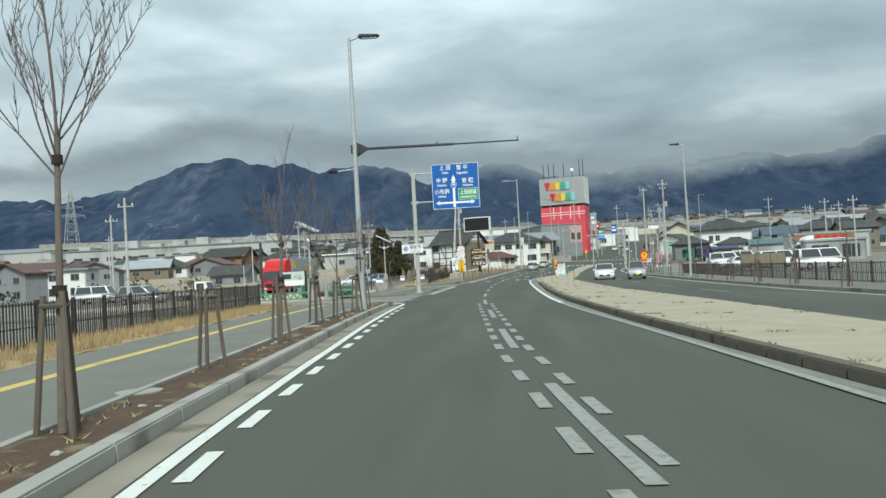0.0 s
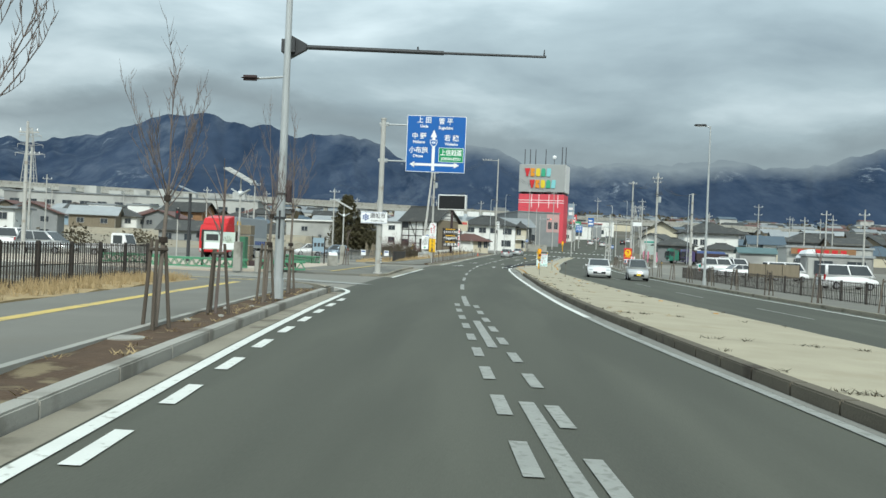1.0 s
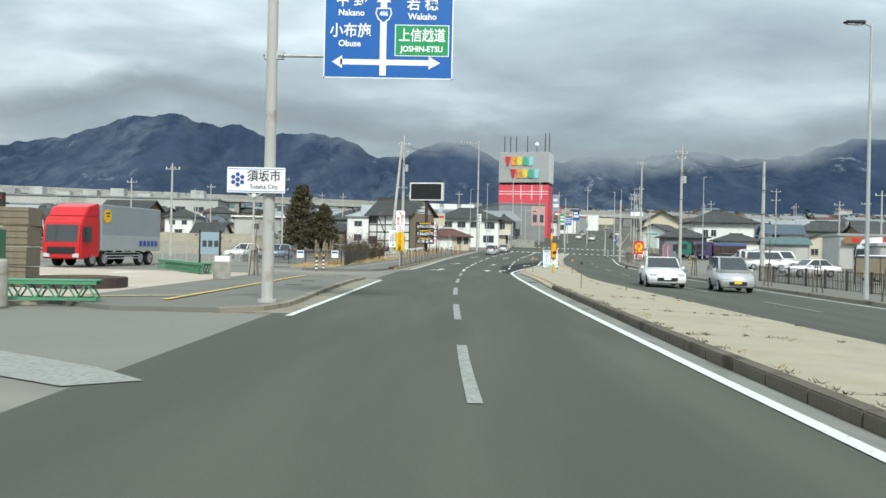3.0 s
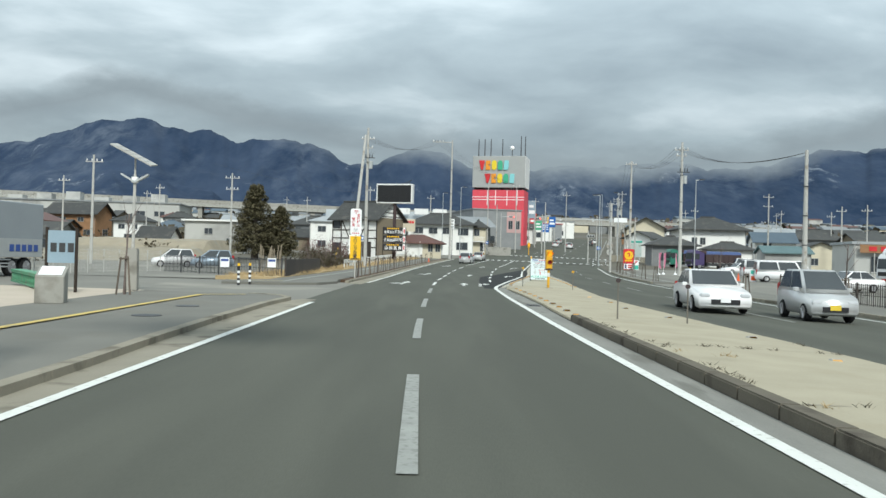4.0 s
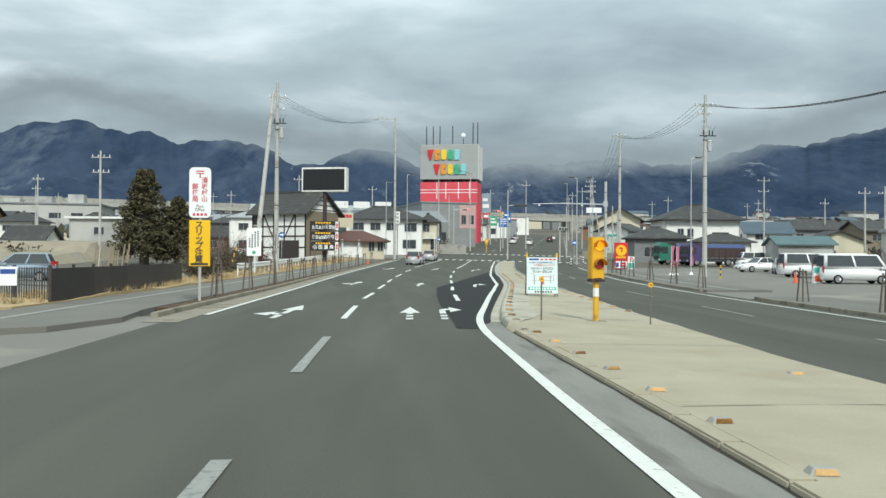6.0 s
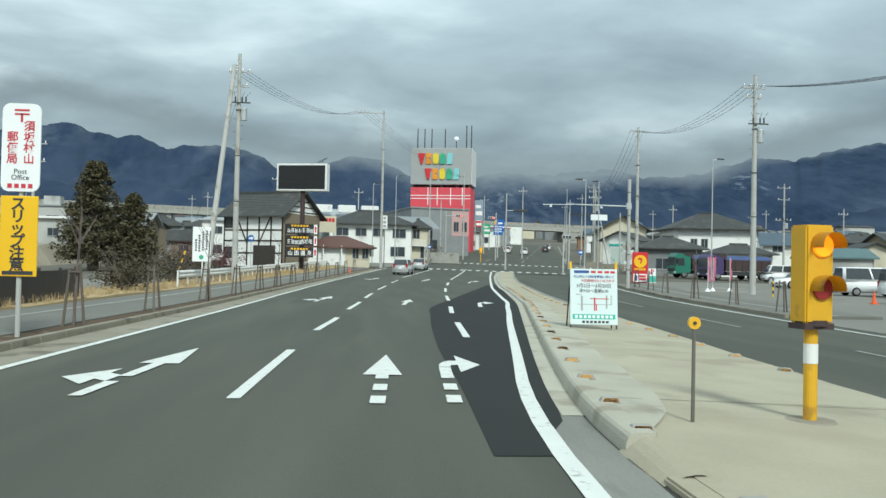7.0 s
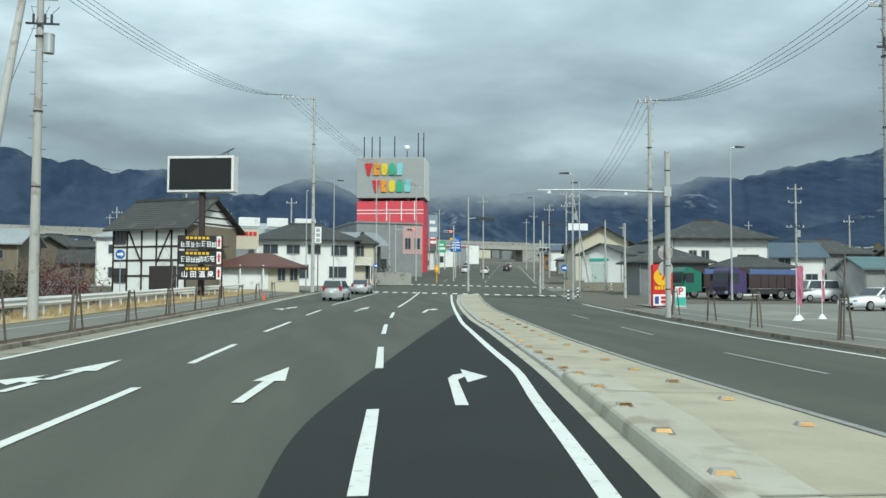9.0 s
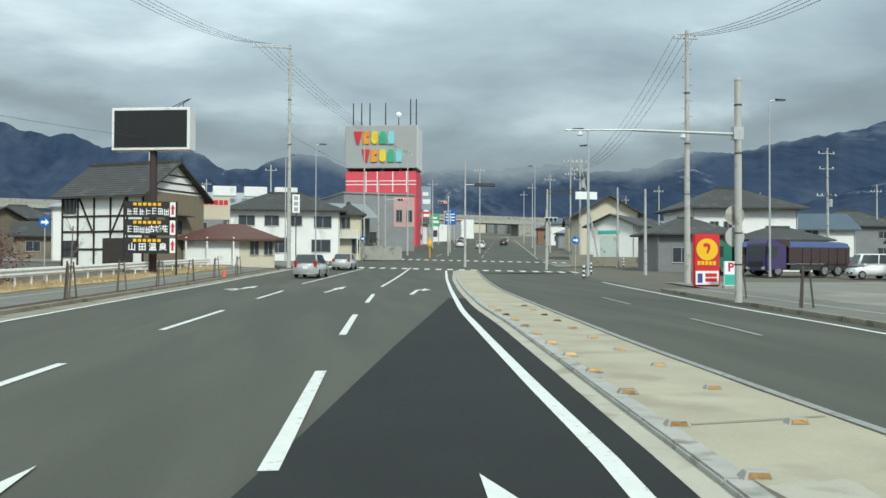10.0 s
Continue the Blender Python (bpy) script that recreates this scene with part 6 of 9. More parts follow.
street_tree(-2.4, 20.9, KERB, 4.2, 11, (0.12, 0.05))
street_tree(-3.2, 27.6, KERB, 4.0, 12, (0.1, 0.08))
street_tree(-3.25, 34.4, KERB, 4.0, 14, (0.1, 0.05))
street_tree(-3.6, 38.3, KERB, 4.6, 15, (0.05, 0.05))


def stake_frame(x, y, dz, seed, sapling=False):
    rng = random.Random(seed)
    ob = thing("tree_stake_frame", "weathered timber stake frame around a thin sapling" if sapling else "weathered timber stake frame without a tree", "stakes", stand(x, y, dz), "stake frames")
    stakes(ob, rng, 1.3, 0.26, 3)
    if sapling:
        bm = B()
        tube(bm, (0, 0, 0), (0.1, 0.02, 2.6), 0.035, 0.02, 7)
        for i in range(7):
            a = rng.uniform(0, 6.3)
            z = rng.uniform(1.4, 2.5)
            tube(bm, (0.1 * z / 2.6, 0, z), (0.1 + 0.45 * math.cos(a), 0.45 * math.sin(a), z + rng.uniform(0.4, 0.9)), 0.012, 0.005, 5)
        part("sapling", bm, twig, ob)


for i, (x, y) in enumerate(((-2.1, 15.8), (-3.2, 30.6), (-8.7, 79.3))):
    stake_frame(x, y, KERB - 0.02 if y < 50 else 0.07, 40 + i, i > 0)
for i, y in enumerate((107.4, 113.4, 120.4, 126.6, 133, 139, 145.5, 152, 158, 164, 170.5, 177, 184)):
    stake_frame(edge_left(y) - 1.45, y, 0.1, 60 + i, i in (0, 2, 5, 7))
for i, y in enumerate((59.5, 66, 72, 79, 86, 92.6, 98, 103, 109, 121.5, 127, 133.2, 139.5, 145, 151)):
    stake_frame(far_line(y) + 1.5, y, 0.13, 90 + i, i in (4, 7, 11))
for i, y in enumerate((40, 46.5, 53)):
    stake_frame(far_line(y) + 1.5, y, 0.13, 120 + i, True)

# grass tufts
def tufts(name, label, spots, material, h, seed):
    rng = random.Random(seed)
    bm = B()
    for x, y, z in spots:
        for i in range(9):
            a = rng.uniform(0, 6.28)
            r = rng.uniform(0.02, 0.14)
            b = Vector((x + r * math.cos(a), y + r * math.sin(a), z))
            t = b + Vector((rng.uniform(-0.12, 0.12), rng.uniform(-0.12, 0.12), h * rng.uniform(0.5, 1.1)))
            w = Vector((math.sin(a), -math.cos(a), 0)) * 0.012
            bm.faces.new([bm.verts.new(p) for p in (b - w, b + w, t)])
    ob = link_mesh(name, bm, material)
    tagged(ob, label, "grass", kind="stuff")


rng = random.Random(5)
spots = []
for i in range(1500):
    y = rng.uniform(8, 44)
    x = edge_left(y) - rng.uniform(5.6, 8.1)
    spots.append((x, y, T(x, y) + KERB))
for i in range(1400):
    y = rng.uniform(100, 196)
    x = edge_left(y) - rng.uniform(5.3, 8.4)
    spots.append((x, y, T(x, y) + 0.15))
tufts("dry_grass_tufts", "straw-coloured dry grass tufts along the fence", spots, dry_grass, 0.3, 6)
spots = []
for i in range(26):
    y = rng.uniform(8, 66)
    x = median_l(y) + (0.35 if rng.random() < 0.6 else rng.uniform(0.4, 2.0)) + rng.uniform(-0.05, 0.1)
    spots.append((x, y, T(x, y) + 0.18))
for i in range(70):
    y = rng.uniform(6, 41)
    x = edge_left(y) - rng.uniform(0.8, 1.5)
    spots.append((x, y, T(x, y) + KERB - 0.02))
tufts("weeds", "small withered weeds in the joints and soil", spots, dry_grass, 0.07, 9)
spots = []
for k in range(10):
    y = 12.0 + 6.1 * k
    for i in range(9):
        f = rng.random() ** 1.6
        x = median_l(y) + 0.3 + f * (median_r(y) - median_l(y) - 0.5)
        spots.append((x, y + 0.4 * f, T(x, y) + med_top(x, y)))
for i in range(60):
    y = rng.uniform(6, 73)
    x = median_l(y) + rng.choice((0.27, 0.27, 0.32, median_r(y) - median_l(y) - 0.2)) + rng.uniform(-0.03, 0.06)
    spots.append((x, y, T(x, y) + med_top(x, y)))
tufts("median_weeds", "dark withered weeds on the median's joints and edges", spots, bush_leaf, 0.055, 19)


# ---- evergreen trees and shrubs ----
def leafy(bm, c, r, count, rng, size, squash=1.0):
    for i in range(count):
        d = Vector((rng.gauss(0, 1), rng.gauss(0, 1), rng.gauss(0, 1) * squash)).normalized() * r * rng.uniform(0.45, 1.08)
        p = c + d
        u = Vector((rng.uniform(-1, 1), rng.uniform(-1, 1), rng.uniform(-0.7, 0.5))).normalized()
        v = u.cross(Vector((rng.uniform(-1, 1), rng.uniform(-1, 1), 1))).normalized()
        s = size * rng.uniform(0.6, 1.4)
        bm.faces.new([bm.verts.new(q) for q in (p - v * s * 0.35, p + u * s, p + v * s * 0.35, p - u * s * 0.5)])


def conifer(x, y, dz, h, w, seed, label, n=26):
    rng = random.Random(seed)
    ob = thing("conifer", label, "tree", stand(x, y, dz))
    bm = B()
    tube(bm, (0, 0, -0.2), (0, 0, h * 0.95), w * 0.07, 0.02, 9)
    for i in range(n):
        z = h * (0.12 + 0.8 * i / n)
        a = rng.uniform(0, 6.28)
        rr = w * 0.5 * (1 - (z / h)) ** 0.8 * rng.uniform(0.7, 1.15) + 0.15
        tube(bm, (0, 0, z), (rr * math.cos(a), rr * math.sin(a), z + 0.1 * rr), 0.03, 0.012, 5)
    part("trunk", bm, bark, ob)
    bm = B()
    for i in range(n * 3):
        z = h * (0.1 + 0.88 * rng.random() ** 1.1)
        a = rng.uniform(0, 6.28)
        lim = w * 0.5 * max(0.05, 1 - (z / h)) ** 0.6
        rr = lim * rng.uniform(0.35, 1.0)
        leafy(bm, Vector((rr * math.cos(a), rr * math.sin(a), z)), 0.3 + 0.3 * lim / w * 2, 70, rng, 0.2, 0.6)
    part("crown", bm, conifer_leaf, ob, "dense dark green needle clumps")
    return ob


conifer(-24.4, 174.4, -0.2, 10.9, 8.4, 21, "broad dark green conifer on the bank", 130)
conifer(-21.0, 175.5, -0.2, 8.0, 6.4, 24, "lower dark green conifer beside the tall one", 70)


def shrub(x, y, dz, r, seed, material, label, flat=0.75):
    rng = random.Random(seed)
    ob = thing("shrub", label, "shrub", stand(x, y, dz), "shrubs")
    bm = B()
    for i in range(12):
        a = rng.uniform(0, 6.28)
        tube(bm, (0, 0, 0), (r * 0.7 * math.cos(a), r * 0.7 * math.sin(a), r * rng.uniform(0.6, 1.5)), 0.03, 0.008, 5)
    part("stem", bm, twig, ob)["kind"] = "stuff"
    bm = B()
    for i in range(26):
        c = Vector((rng.gauss(0, 0.42), rng.gauss(0, 0.42), abs(rng.gauss(0.7, 0.35)) * flat)) * r
        leafy(bm, c, r * 0.28, 40, rng, 0.11)
    part("leaves", bm, material, ob)


for i, (x, y, r) in enumerate(((-8.3, 128, 1.2), (-9.5, 131, 1.4), (-10.5, 136, 1.6), (-9.5, 142, 1.5), (-11.8, 146, 1.8), (-9.2, 150, 1.3), (-11, 156, 1.7), (-13.5, 164, 1.9), (-16, 168, 1.8))):
    shrub(x, y, 0.1, r, 200 + i, bush_leaf, "leafless brown hedge shrub on the bank")
for i, (x, y, r) in enumerate(((-12.0, 172, 2.4), (-14.5, 177, 2.8), (-10.5, 168, 1.7), (-17, 182, 2.6))):
    shrub(x, y, 0.1, r, 230 + i, mat("red_shrub_leaf", (0.16, 0.05, 0.06), (0.1, 0.04, 0.04), 0.9, 1.2, 9), "dull red leafless shrub beside the house")

# ---- corner plaza furniture ----
def truss_bench(x, y, length, rz, label):
    ob = thing("truss_bench", label, "bench", stand(x, y, 0.09, rz), "green steel benches")
    for z in (0.08, 0.46):
        for yy in (-0.2, 0.2):
            bm = B()
            box(bm, 0, length, yy - 0.035, yy + 0.035, z - 0.035, z + 0.035)
            part("chord", bm, green_paint, ob)
    bm = B()
    n = int(length / 0.42)
    for i in range(n):
        x0, x1 = length * i / n, length * (i + 1) / n
        for yy in (-0.2, 0.2):
            tube(bm, (x0, yy, 0.08), ((x0 + x1) / 2, yy, 0.46), 0.022, 0.022, 5)
            tube(bm, ((x0 + x1) / 2, yy, 0.46), (x1, yy, 0.08), 0.022, 0.022, 5)
    part("lattice", bm, green_paint, ob)["kind"] = "stuff"
    bm = B()
    box(bm, -0.03, length + 0.03, -0.24, 0.24, 0.495, 0.54)
    bevel(bm, 0.01)
    part("seat", bm, green_paint, ob)


truss_bench(-15.6, 58.7, 4.9, 9, "green painted lattice steel bench on the plaza")
truss_bench(-10.0, 59.6, 2.3, 9, "short green lattice steel bench")
truss_bench(-19.5, 61.0, 3.6, 20, "green painted lattice steel bench at the plaza's back")
truss_bench(-15.6, 86.6, 8.6, -57, "long green lattice steel bench beside the stone box")
for x, y in ((-9.43, 56.5), (-9.38, 58.7)):
    ob = thing("stone_bollard", "round pale granite bollard on the plaza edge", "bollard", stand(x, y, 0.05), "granite bollards")
    bm = B()
    tube(bm, (0, 0, 0), (0, 0, 1.0), 0.118, 0.113, 18)
    tube(bm, (0, 0, 1.0), (0, 0, 1.06), 0.113, 0.075, 18)
    part("shaft", bm, concrete, ob)
    bm = B()
    tube(bm, (0, 0, 0.72), (0, 0, 0.75), 0.126, 0.126, 18)
    part("groove", bm, concrete_dark, ob)
# garden lamp post with a small panel
ob = thing("solar_post", "dark lamp post topped with a small solar panel", "lamp post", stand(-17.7, 69.9, 0.03))
bm = B()
tube(bm, (0, 0, 0), (0, 0, 4.55), 0.12, 0.1, 10)
box(bm, -0.2, 0.2, -0.2, 0.2, -0.1, 0.04)
part("post", bm, steel_dark, ob)
bm = B()
prism(bm, [(-0.75, 5.0), (-0.73, 5.05), (0.47, 4.58), (0.45, 4.53)], -0.4, 0.4, "y")
part("solar_panel", bm, truck_grey, ob, "small tilted grey solar panel")
# solar lamp
ob = thing("solar_lamp", "solar street lamp with a tilted panel on a concrete base", "street lamp", stand(-10.35, 56.3, 0.06))
bm = B()
box(bm, -0.2, 0.2, -0.2, 0.2, 0, 1.48)
for v in bm.verts:
    if v.co.z > 1:
        v.co.x *= 0.9
        v.co.y *= 0.9
bevel(bm, 0.025, 2)
part("base", bm, concrete, ob, "pale square concrete base")
bm = B()
tube(bm, (0, 0, 1.4), (0, 0, 4.1), 0.055, 0.05, 12)
tube(bm, (0, 0, 4.05), (0, 0, 4.7), 0.03, 0.03, 8)
part("post", bm, galv_old, ob)
bm = B()
box(bm, -0.78, 0.78, -0.42, 0.42, -0.025, 0.025)
bm.transform(Matrix.Translation((-0.05, 0, 4.78)) @ Matrix.Rotation(radians(27), 4, "Y") @ Matrix.Rotation(radians(8), 4, "X"))
sp = part("solar_panel", bm, galv_old, ob, "tilted grey solar panel")
bm = B()
for i in range(1, 6):
    box(bm, -0.78 + 0.26 * i - 0.008, -0.78 + 0.26 * i + 0.008, -0.42, 0.42, 0.026, 0.03)
bm.transform(Matrix.Translation((-0.05, 0, 4.78)) @ Matrix.Rotation(radians(27), 4, "Y") @ Matrix.Rotation(radians(8), 4, "X"))
part("cell_lines", bm, steel_dark, sp)
bm = B()
for q in (-1, 1):
    prism(bm, [(0, 3.86), (q * 0.46, 4.12), (q * 0.46, 4.06), (0, 3.78)], -0.13, 0.13, "y")
part("lamp_shade", bm, galv, ob)
bm = B()
box(bm, -0.1, 0.1, -0.1, 0.1, 3.8, 4.0)
part("lamp", bm, sign_white, ob)
copy_thing(ob, stand(-9.5, 82.3, 0.09, 8))
# map board
ob = thing("map_board", "printed map board between dark posts on the plaza", "notice board", stand(-13.9, 61.5, 0.09, -4))
for xx in (0.0, 1.95):
    bm = B()
    box(bm, xx - 0.06, xx + 0.06, -0.05, 0.05, 0, 2.0)
    part("post", bm, beam, ob)
bm = B()
box(bm, 0.06, 1.89, -0.04, 0.02, 0.95, 1.95)
part("panel", bm, photo_print, ob, "printed panel with pictures of bridges")
bm = B()
box(bm, 0.12, 1.83, -0.046, -0.04, 1.0, 1.35)
part("lower_print", bm, sign_white, ob)
bm = B()
box(bm, 0.2, 0.9, -0.05, -0.04, 1.45, 1.8)
for i in range(6):
    tube(bm, (1.1 + 0.1 * i, -0.045, 1.45), (1.15 + 0.1 * i, -0.045, 1.75 - 0.03 * abs(i - 3)), 0.012, 0.012, 4)
part("picture", bm, steel_dark, ob)
# green cabinet, boxes
ob = thing("utility_cabinet", "dark green steel cabinet on the plaza", "cabinet", stand(-12.3, 63.2, 0.09))
bm = B()
box(bm, -0.35, 0.4, -0.3, 0.3, 0, 1.75)
bevel(bm, 0.02)
part("body", bm, green_dark, ob)
bm = B()
box(bm, -0.3, 0.35, -0.315, -0.3, 0.1, 1.65)
part("door", bm, green_dark, ob)
bm = B()
box(bm, 0.25, 0.29, -0.34, -0.315, 0.8, 1.0)
part("handle", bm, galv, ob)
ob = thing("crate_stack", "stack of weathered brown wooden crates", "crates", stand(-12.9, 66, 0.09))
for i in range(4):
    bm = B()
    box(bm, -0.5 + 0.03 * i, 0.5 + 0.02 * i, -0.45, 0.45, 0.62 * i + 0.02, 0.62 * i + 0.6)
    bevel(bm, 0.015)
    part("crate", bm, beige_board, ob)
    bm = B()
    for z in (0.08, 0.28, 0.48):
        box(bm, -0.52 + 0.03 * i, 0.52 + 0.02 * i, -0.475, -0.455, 0.62 * i + z, 0.62 * i + z + 0.08)
    part("slats", bm, beige_board, ob)
ob = thing("planter_bed", "low round brick-edged planting bed", "planter", stand(-11.2, 66.5, 0.09))
bm = B()
tube(bm, (0, 0, 0), (0, 0, 0.32), 1.5, 1.5, 28)
part("edge", bm, rust, ob)
bm = B()
tube(bm, (0, 0, 0.3), (0, 0, 0.34), 1.38, 1.2, 28)
part("soil_fill", bm, soil, ob)
ob = thing("stone_marker", "grey sloping stone plaque block", "monument", stand(-8.85, 74.5, 0.09, 15))
bm = B()
prism(bm, [(-0.35, 0), (0.35, 0), (0.35, 0.95), (-0.35, 0.72)], -0.35, 0.35, "x")
bevel(bm, 0.02)
part("block", bm, concrete, ob)
bm = B()
prism(bm, [(-0.3, 0.745), (0.3, 0.945), (0.3, 0.955), (-0.3, 0.755)], -0.28, 0.28, "x")
part("plaque", bm, sign_white, ob)
ob = thing("display_panel", "small pale blue display board on dark posts", "notice board", stand(-11.0, 80, 0.09))
for xx in (-0.48, 0.48):
    bm = B()
    box(bm, xx - 0.04, xx + 0.04, -0.04, 0.04, 0, 2.1)
    part("post", bm, beam, ob)
bm = B()
box(bm, -0.44, 0.44, -0.03, 0.03, 0.95, 2.0)
part("panel", bm, blue_wall, ob)
bm = B()
for i in range(3):
    box(bm, -0.35 + 0.28 * i, -0.15 + 0.28 * i, -0.036, -0.03, 1.3, 1.6)
part("print", bm, steel_dark, ob)
# striped bollards
for x, y in ((-7.8, 91.3), (-7.65, 93.0)):
    ob = thing("striped_bollard", "black and white banded rubber bollard with a yellow top", "bollard", stand(x, y, 0.02), "striped bollards")
    for i in range(8):
        bm = B()
        tube(bm, (0, 0, 0.11 * i), (0, 0, 0.11 * (i + 1) - 0.004), 0.06, 0.06, 12)
        part("band", bm, (sign_black, sign_white)[i % 2 == 1 and i < 7] if i < 7 else sign_black, ob)
    bm = B()
    tube(bm, (0, 0, 0.88), (0, 0, 1.0), 0.065, 0.05, 12)
    part("top", bm, sign_yellow, ob)
for x, y in ((24.6, 176), (28.6, 186.5), (39, 207)):
    ob = thing("striped_bollard", "black and white banded bollard at the junction corner", "bollard", stand(x, y, 0.1), "striped bollards")
    for i in range(6):
        bm = B()
        tube(bm, (0, 0, 0.15 * i), (0, 0, 0.15 * (i + 1) - 0.004), 0.08, 0.08, 10)
        part("band", bm, (sign_black, sign_white)[i % 2], ob)
for x, y, m in ((-10.0, 97.8, sign_white), (-8.1, 101.0, sign_white)):
    ob = thing("fence_notice", "small printed notice tied to the fence", "sign", pose(x, y - 0.1, 0.1))
    bm = B()
    box(bm, -0.24, 0.24, -0.02, 0.0, 0.6, 1.12)
    part("sheet", bm, m, ob)
    bm = B()
    box(bm, -0.2, 0.2, -0.025, -0.02, 0.92, 1.05)
    part("print", bm, letter_blue, ob)
# railway signals by the plaza
for x, y in ((-24.6, 86.5),):
    ob = thing("crossing_signal", "railway signal post with a dark signal head", "signal", stand(x, y, 0.05))
    bm = B()
    tube(bm, (0, 0, 0), (0, 0, 4.2), 0.06, 0.05, 8)
    part("post", bm, galv_old, ob)
    bm = B()
    box(bm, -0.16, 0.16, -0.15, 0.1, 3.2, 4.1)
    part("head", bm, sign_black, ob)
    bm = B()
    tube(bm, (0, -0.2, 3.8), (0, -0.14, 3.8), 0.09, 0.09, 10)
    part("lens", bm, red_lens, ob)


# ---- buildings ----
def window(parent, x, y, z, w, h, face="f", material=frame_alu, bars=1):
    """A window set in a wall: frame, sill and panes. face f: looks along -y, l: -x, r: +x."""
    m = {"f": pose(x, y, z), "l": pose(x, y, z, 0, 0, -90), "r": pose(x, y, z, 0, 0, 90)}[face]
    bm = B()
    t = 0.06
    us = [-w / 2, -w / 2 + t]
    for i in range(bars):
        c = -w / 2 + w * (i + 1) / (bars + 1)
        us += [c - t / 2, c + t / 2]
    us += [w / 2 - t, w / 2]
    vs = [0, t, h - t, h]
    front = [[bm.verts.new((u, -0.11 if v < t else -0.07, v)) for u in us] for v in vs]
    back = [[bm.verts.new((u, 0.02, v)) for u in us] for v in vs]
    n = len(us) - 1
    solid = lambda i, j: 0 <= i < 3 and 0 <= j < n and not (i == 1 and j % 2 == 1)
    for i in range(3):
        for j in range(n):
            if not solid(i, j):
                continue
            bm.faces.new((front[i][j], front[i][j + 1], front[i + 1][j + 1], front[i + 1][j]))
            for di, dj, p, q in ((-1, 0, (i, j), (i, j + 1)), (1, 0, (i + 1, j + 1), (i + 1, j)), (0, -1, (i + 1, j), (i, j)), (0, 1, (i, j + 1), (i + 1, j + 1))):
                if not solid(i + di, j + dj):
                    bm.faces.new((front[q[0]][q[1]], front[p[0]][p[1]], back[p[0]][p[1]], back[q[0]][q[1]]))
    win = part("window", bm, material, parent)
    win.matrix_basis = m
    for i in range(bars + 1):
        a, b = -w / 2 + t + (w - 2 * t) * i / (bars + 1), -w / 2 + t + (w - 2 * t) * (i + 1) / (bars + 1)
        bm = B()
        box(bm, a + 0.01, b - 0.01, -0.04, -0.02, t, h - t)
        part("pane", bm, pane, win)
    return win


def roof_mesh(bm, w, d, z, rise, over, kind, thick=0.16):
    a, b = w / 2 + over, d / 2 + over
    lo = z - over * rise / (min(w, d) / 2)
    if kind == "gable_x":      # ridge runs along x
        prism(bm, [(-b, lo), (0, z + rise), (b, lo), (b, lo - thick), (0, z + rise - thick), (-b, lo - thick)], -a, a, "x")
    elif kind == "gable_y":
        prism(bm, [(-a, lo), (0, z + rise), (a, lo), (a, lo - thick), (0, z + rise - thick), (-a, lo - thick)], -b, b, "y")
    elif kind == "hip":
        if w >= d:
            r0, r1 = (-(a - b), 0), (a - b, 0)
        else:
            r0, r1 = (0, -(b - a)), (0, b - a)
        v = [bm.verts.new(p) for p in ((-a, -b, lo), (a, -b, lo), (a, b, lo), (-a, b, lo), (r0[0], r0[1], z + rise), (r1[0], r1[1], z + rise))]
        u = [bm.verts.new((p[0], p[1], lo - thick)) for p in ((-a, -b), (a, -b), (a, b), (-a, b))]
        if w >= d:
            for f in ((0, 1, 5, 4), (1, 2, 5), (2, 3, 4, 5), (3, 0, 4)):
                bm.faces.new([v[i] for i in f])
        else:
            for f in ((0, 1, 4), (1, 2, 5, 4), (2, 3, 5), (3, 0, 4, 5)):
                bm.faces.new([v[i] for i in f])
        for i in range(4):
            bm.faces.new((v[(i + 1) % 4], v[i], u[i], u[(i + 1) % 4]))
        bm.faces.new(u[::-1])
        bmesh.ops.recalc_face_normals(bm, faces=list(bm.faces))
    else:
        box(bm, -a, a, -b, b, z, z + 0.3)
    return bm


def walls(bm, w, d, h, kind, rise):
    box(bm, -w / 2, w / 2, -d / 2, d / 2, -0.6, h)
    if kind == "gable_x":
        prism(bm, [(-d / 2, h - 0.02), (d / 2, h - 0.02), (0, h + rise - 0.2)], -w / 2 + 0.01, w / 2 - 0.01, "x")
    if kind == "gable_y":
        prism(bm, [(-w / 2, h - 0.02), (w / 2, h - 0.02), (0, h + rise - 0.2)], -d / 2 + 0.01, d / 2 - 0.01, "y")
    return bm


def tile_rows(bm, w, d, z, rise, over, kind):
    """Raised courses across a gable roof and a ridge cap."""
    a, b = w / 2 + over, d / 2 + over
    lo = z - over * rise / (min(w, d) / 2)
    if kind == "gable_x":
        n = 14
        for s in (-1, 1):
            for i in range(n):
                t0, t1 = i / n, (i + 0.35) / n
                y0, y1 = s * b * (1 - t0), s * b * (1 - t1)
                z0, z1 = lo + (z + rise - lo) * t0, lo + (z + rise - lo) * t1
                bm.faces.new([bm.verts.new(p) for p in ((-a, y0, z0 + 0.05), (a, y0, z0 + 0.05), (a, y1, z1 + 0.015), (-a, y1, z1 + 0.015))])
                bm.faces.new([bm.verts.new(p) for p in ((-a, y0, z0 - 0.02), (a, y0, z0 - 0.02), (a, y0, z0 + 0.05), (-a, y0, z0 + 0.05))])
        box(bm, -a, a, -0.16, 0.16, z + rise - 0.05, z + rise + 0.22)
    return bm


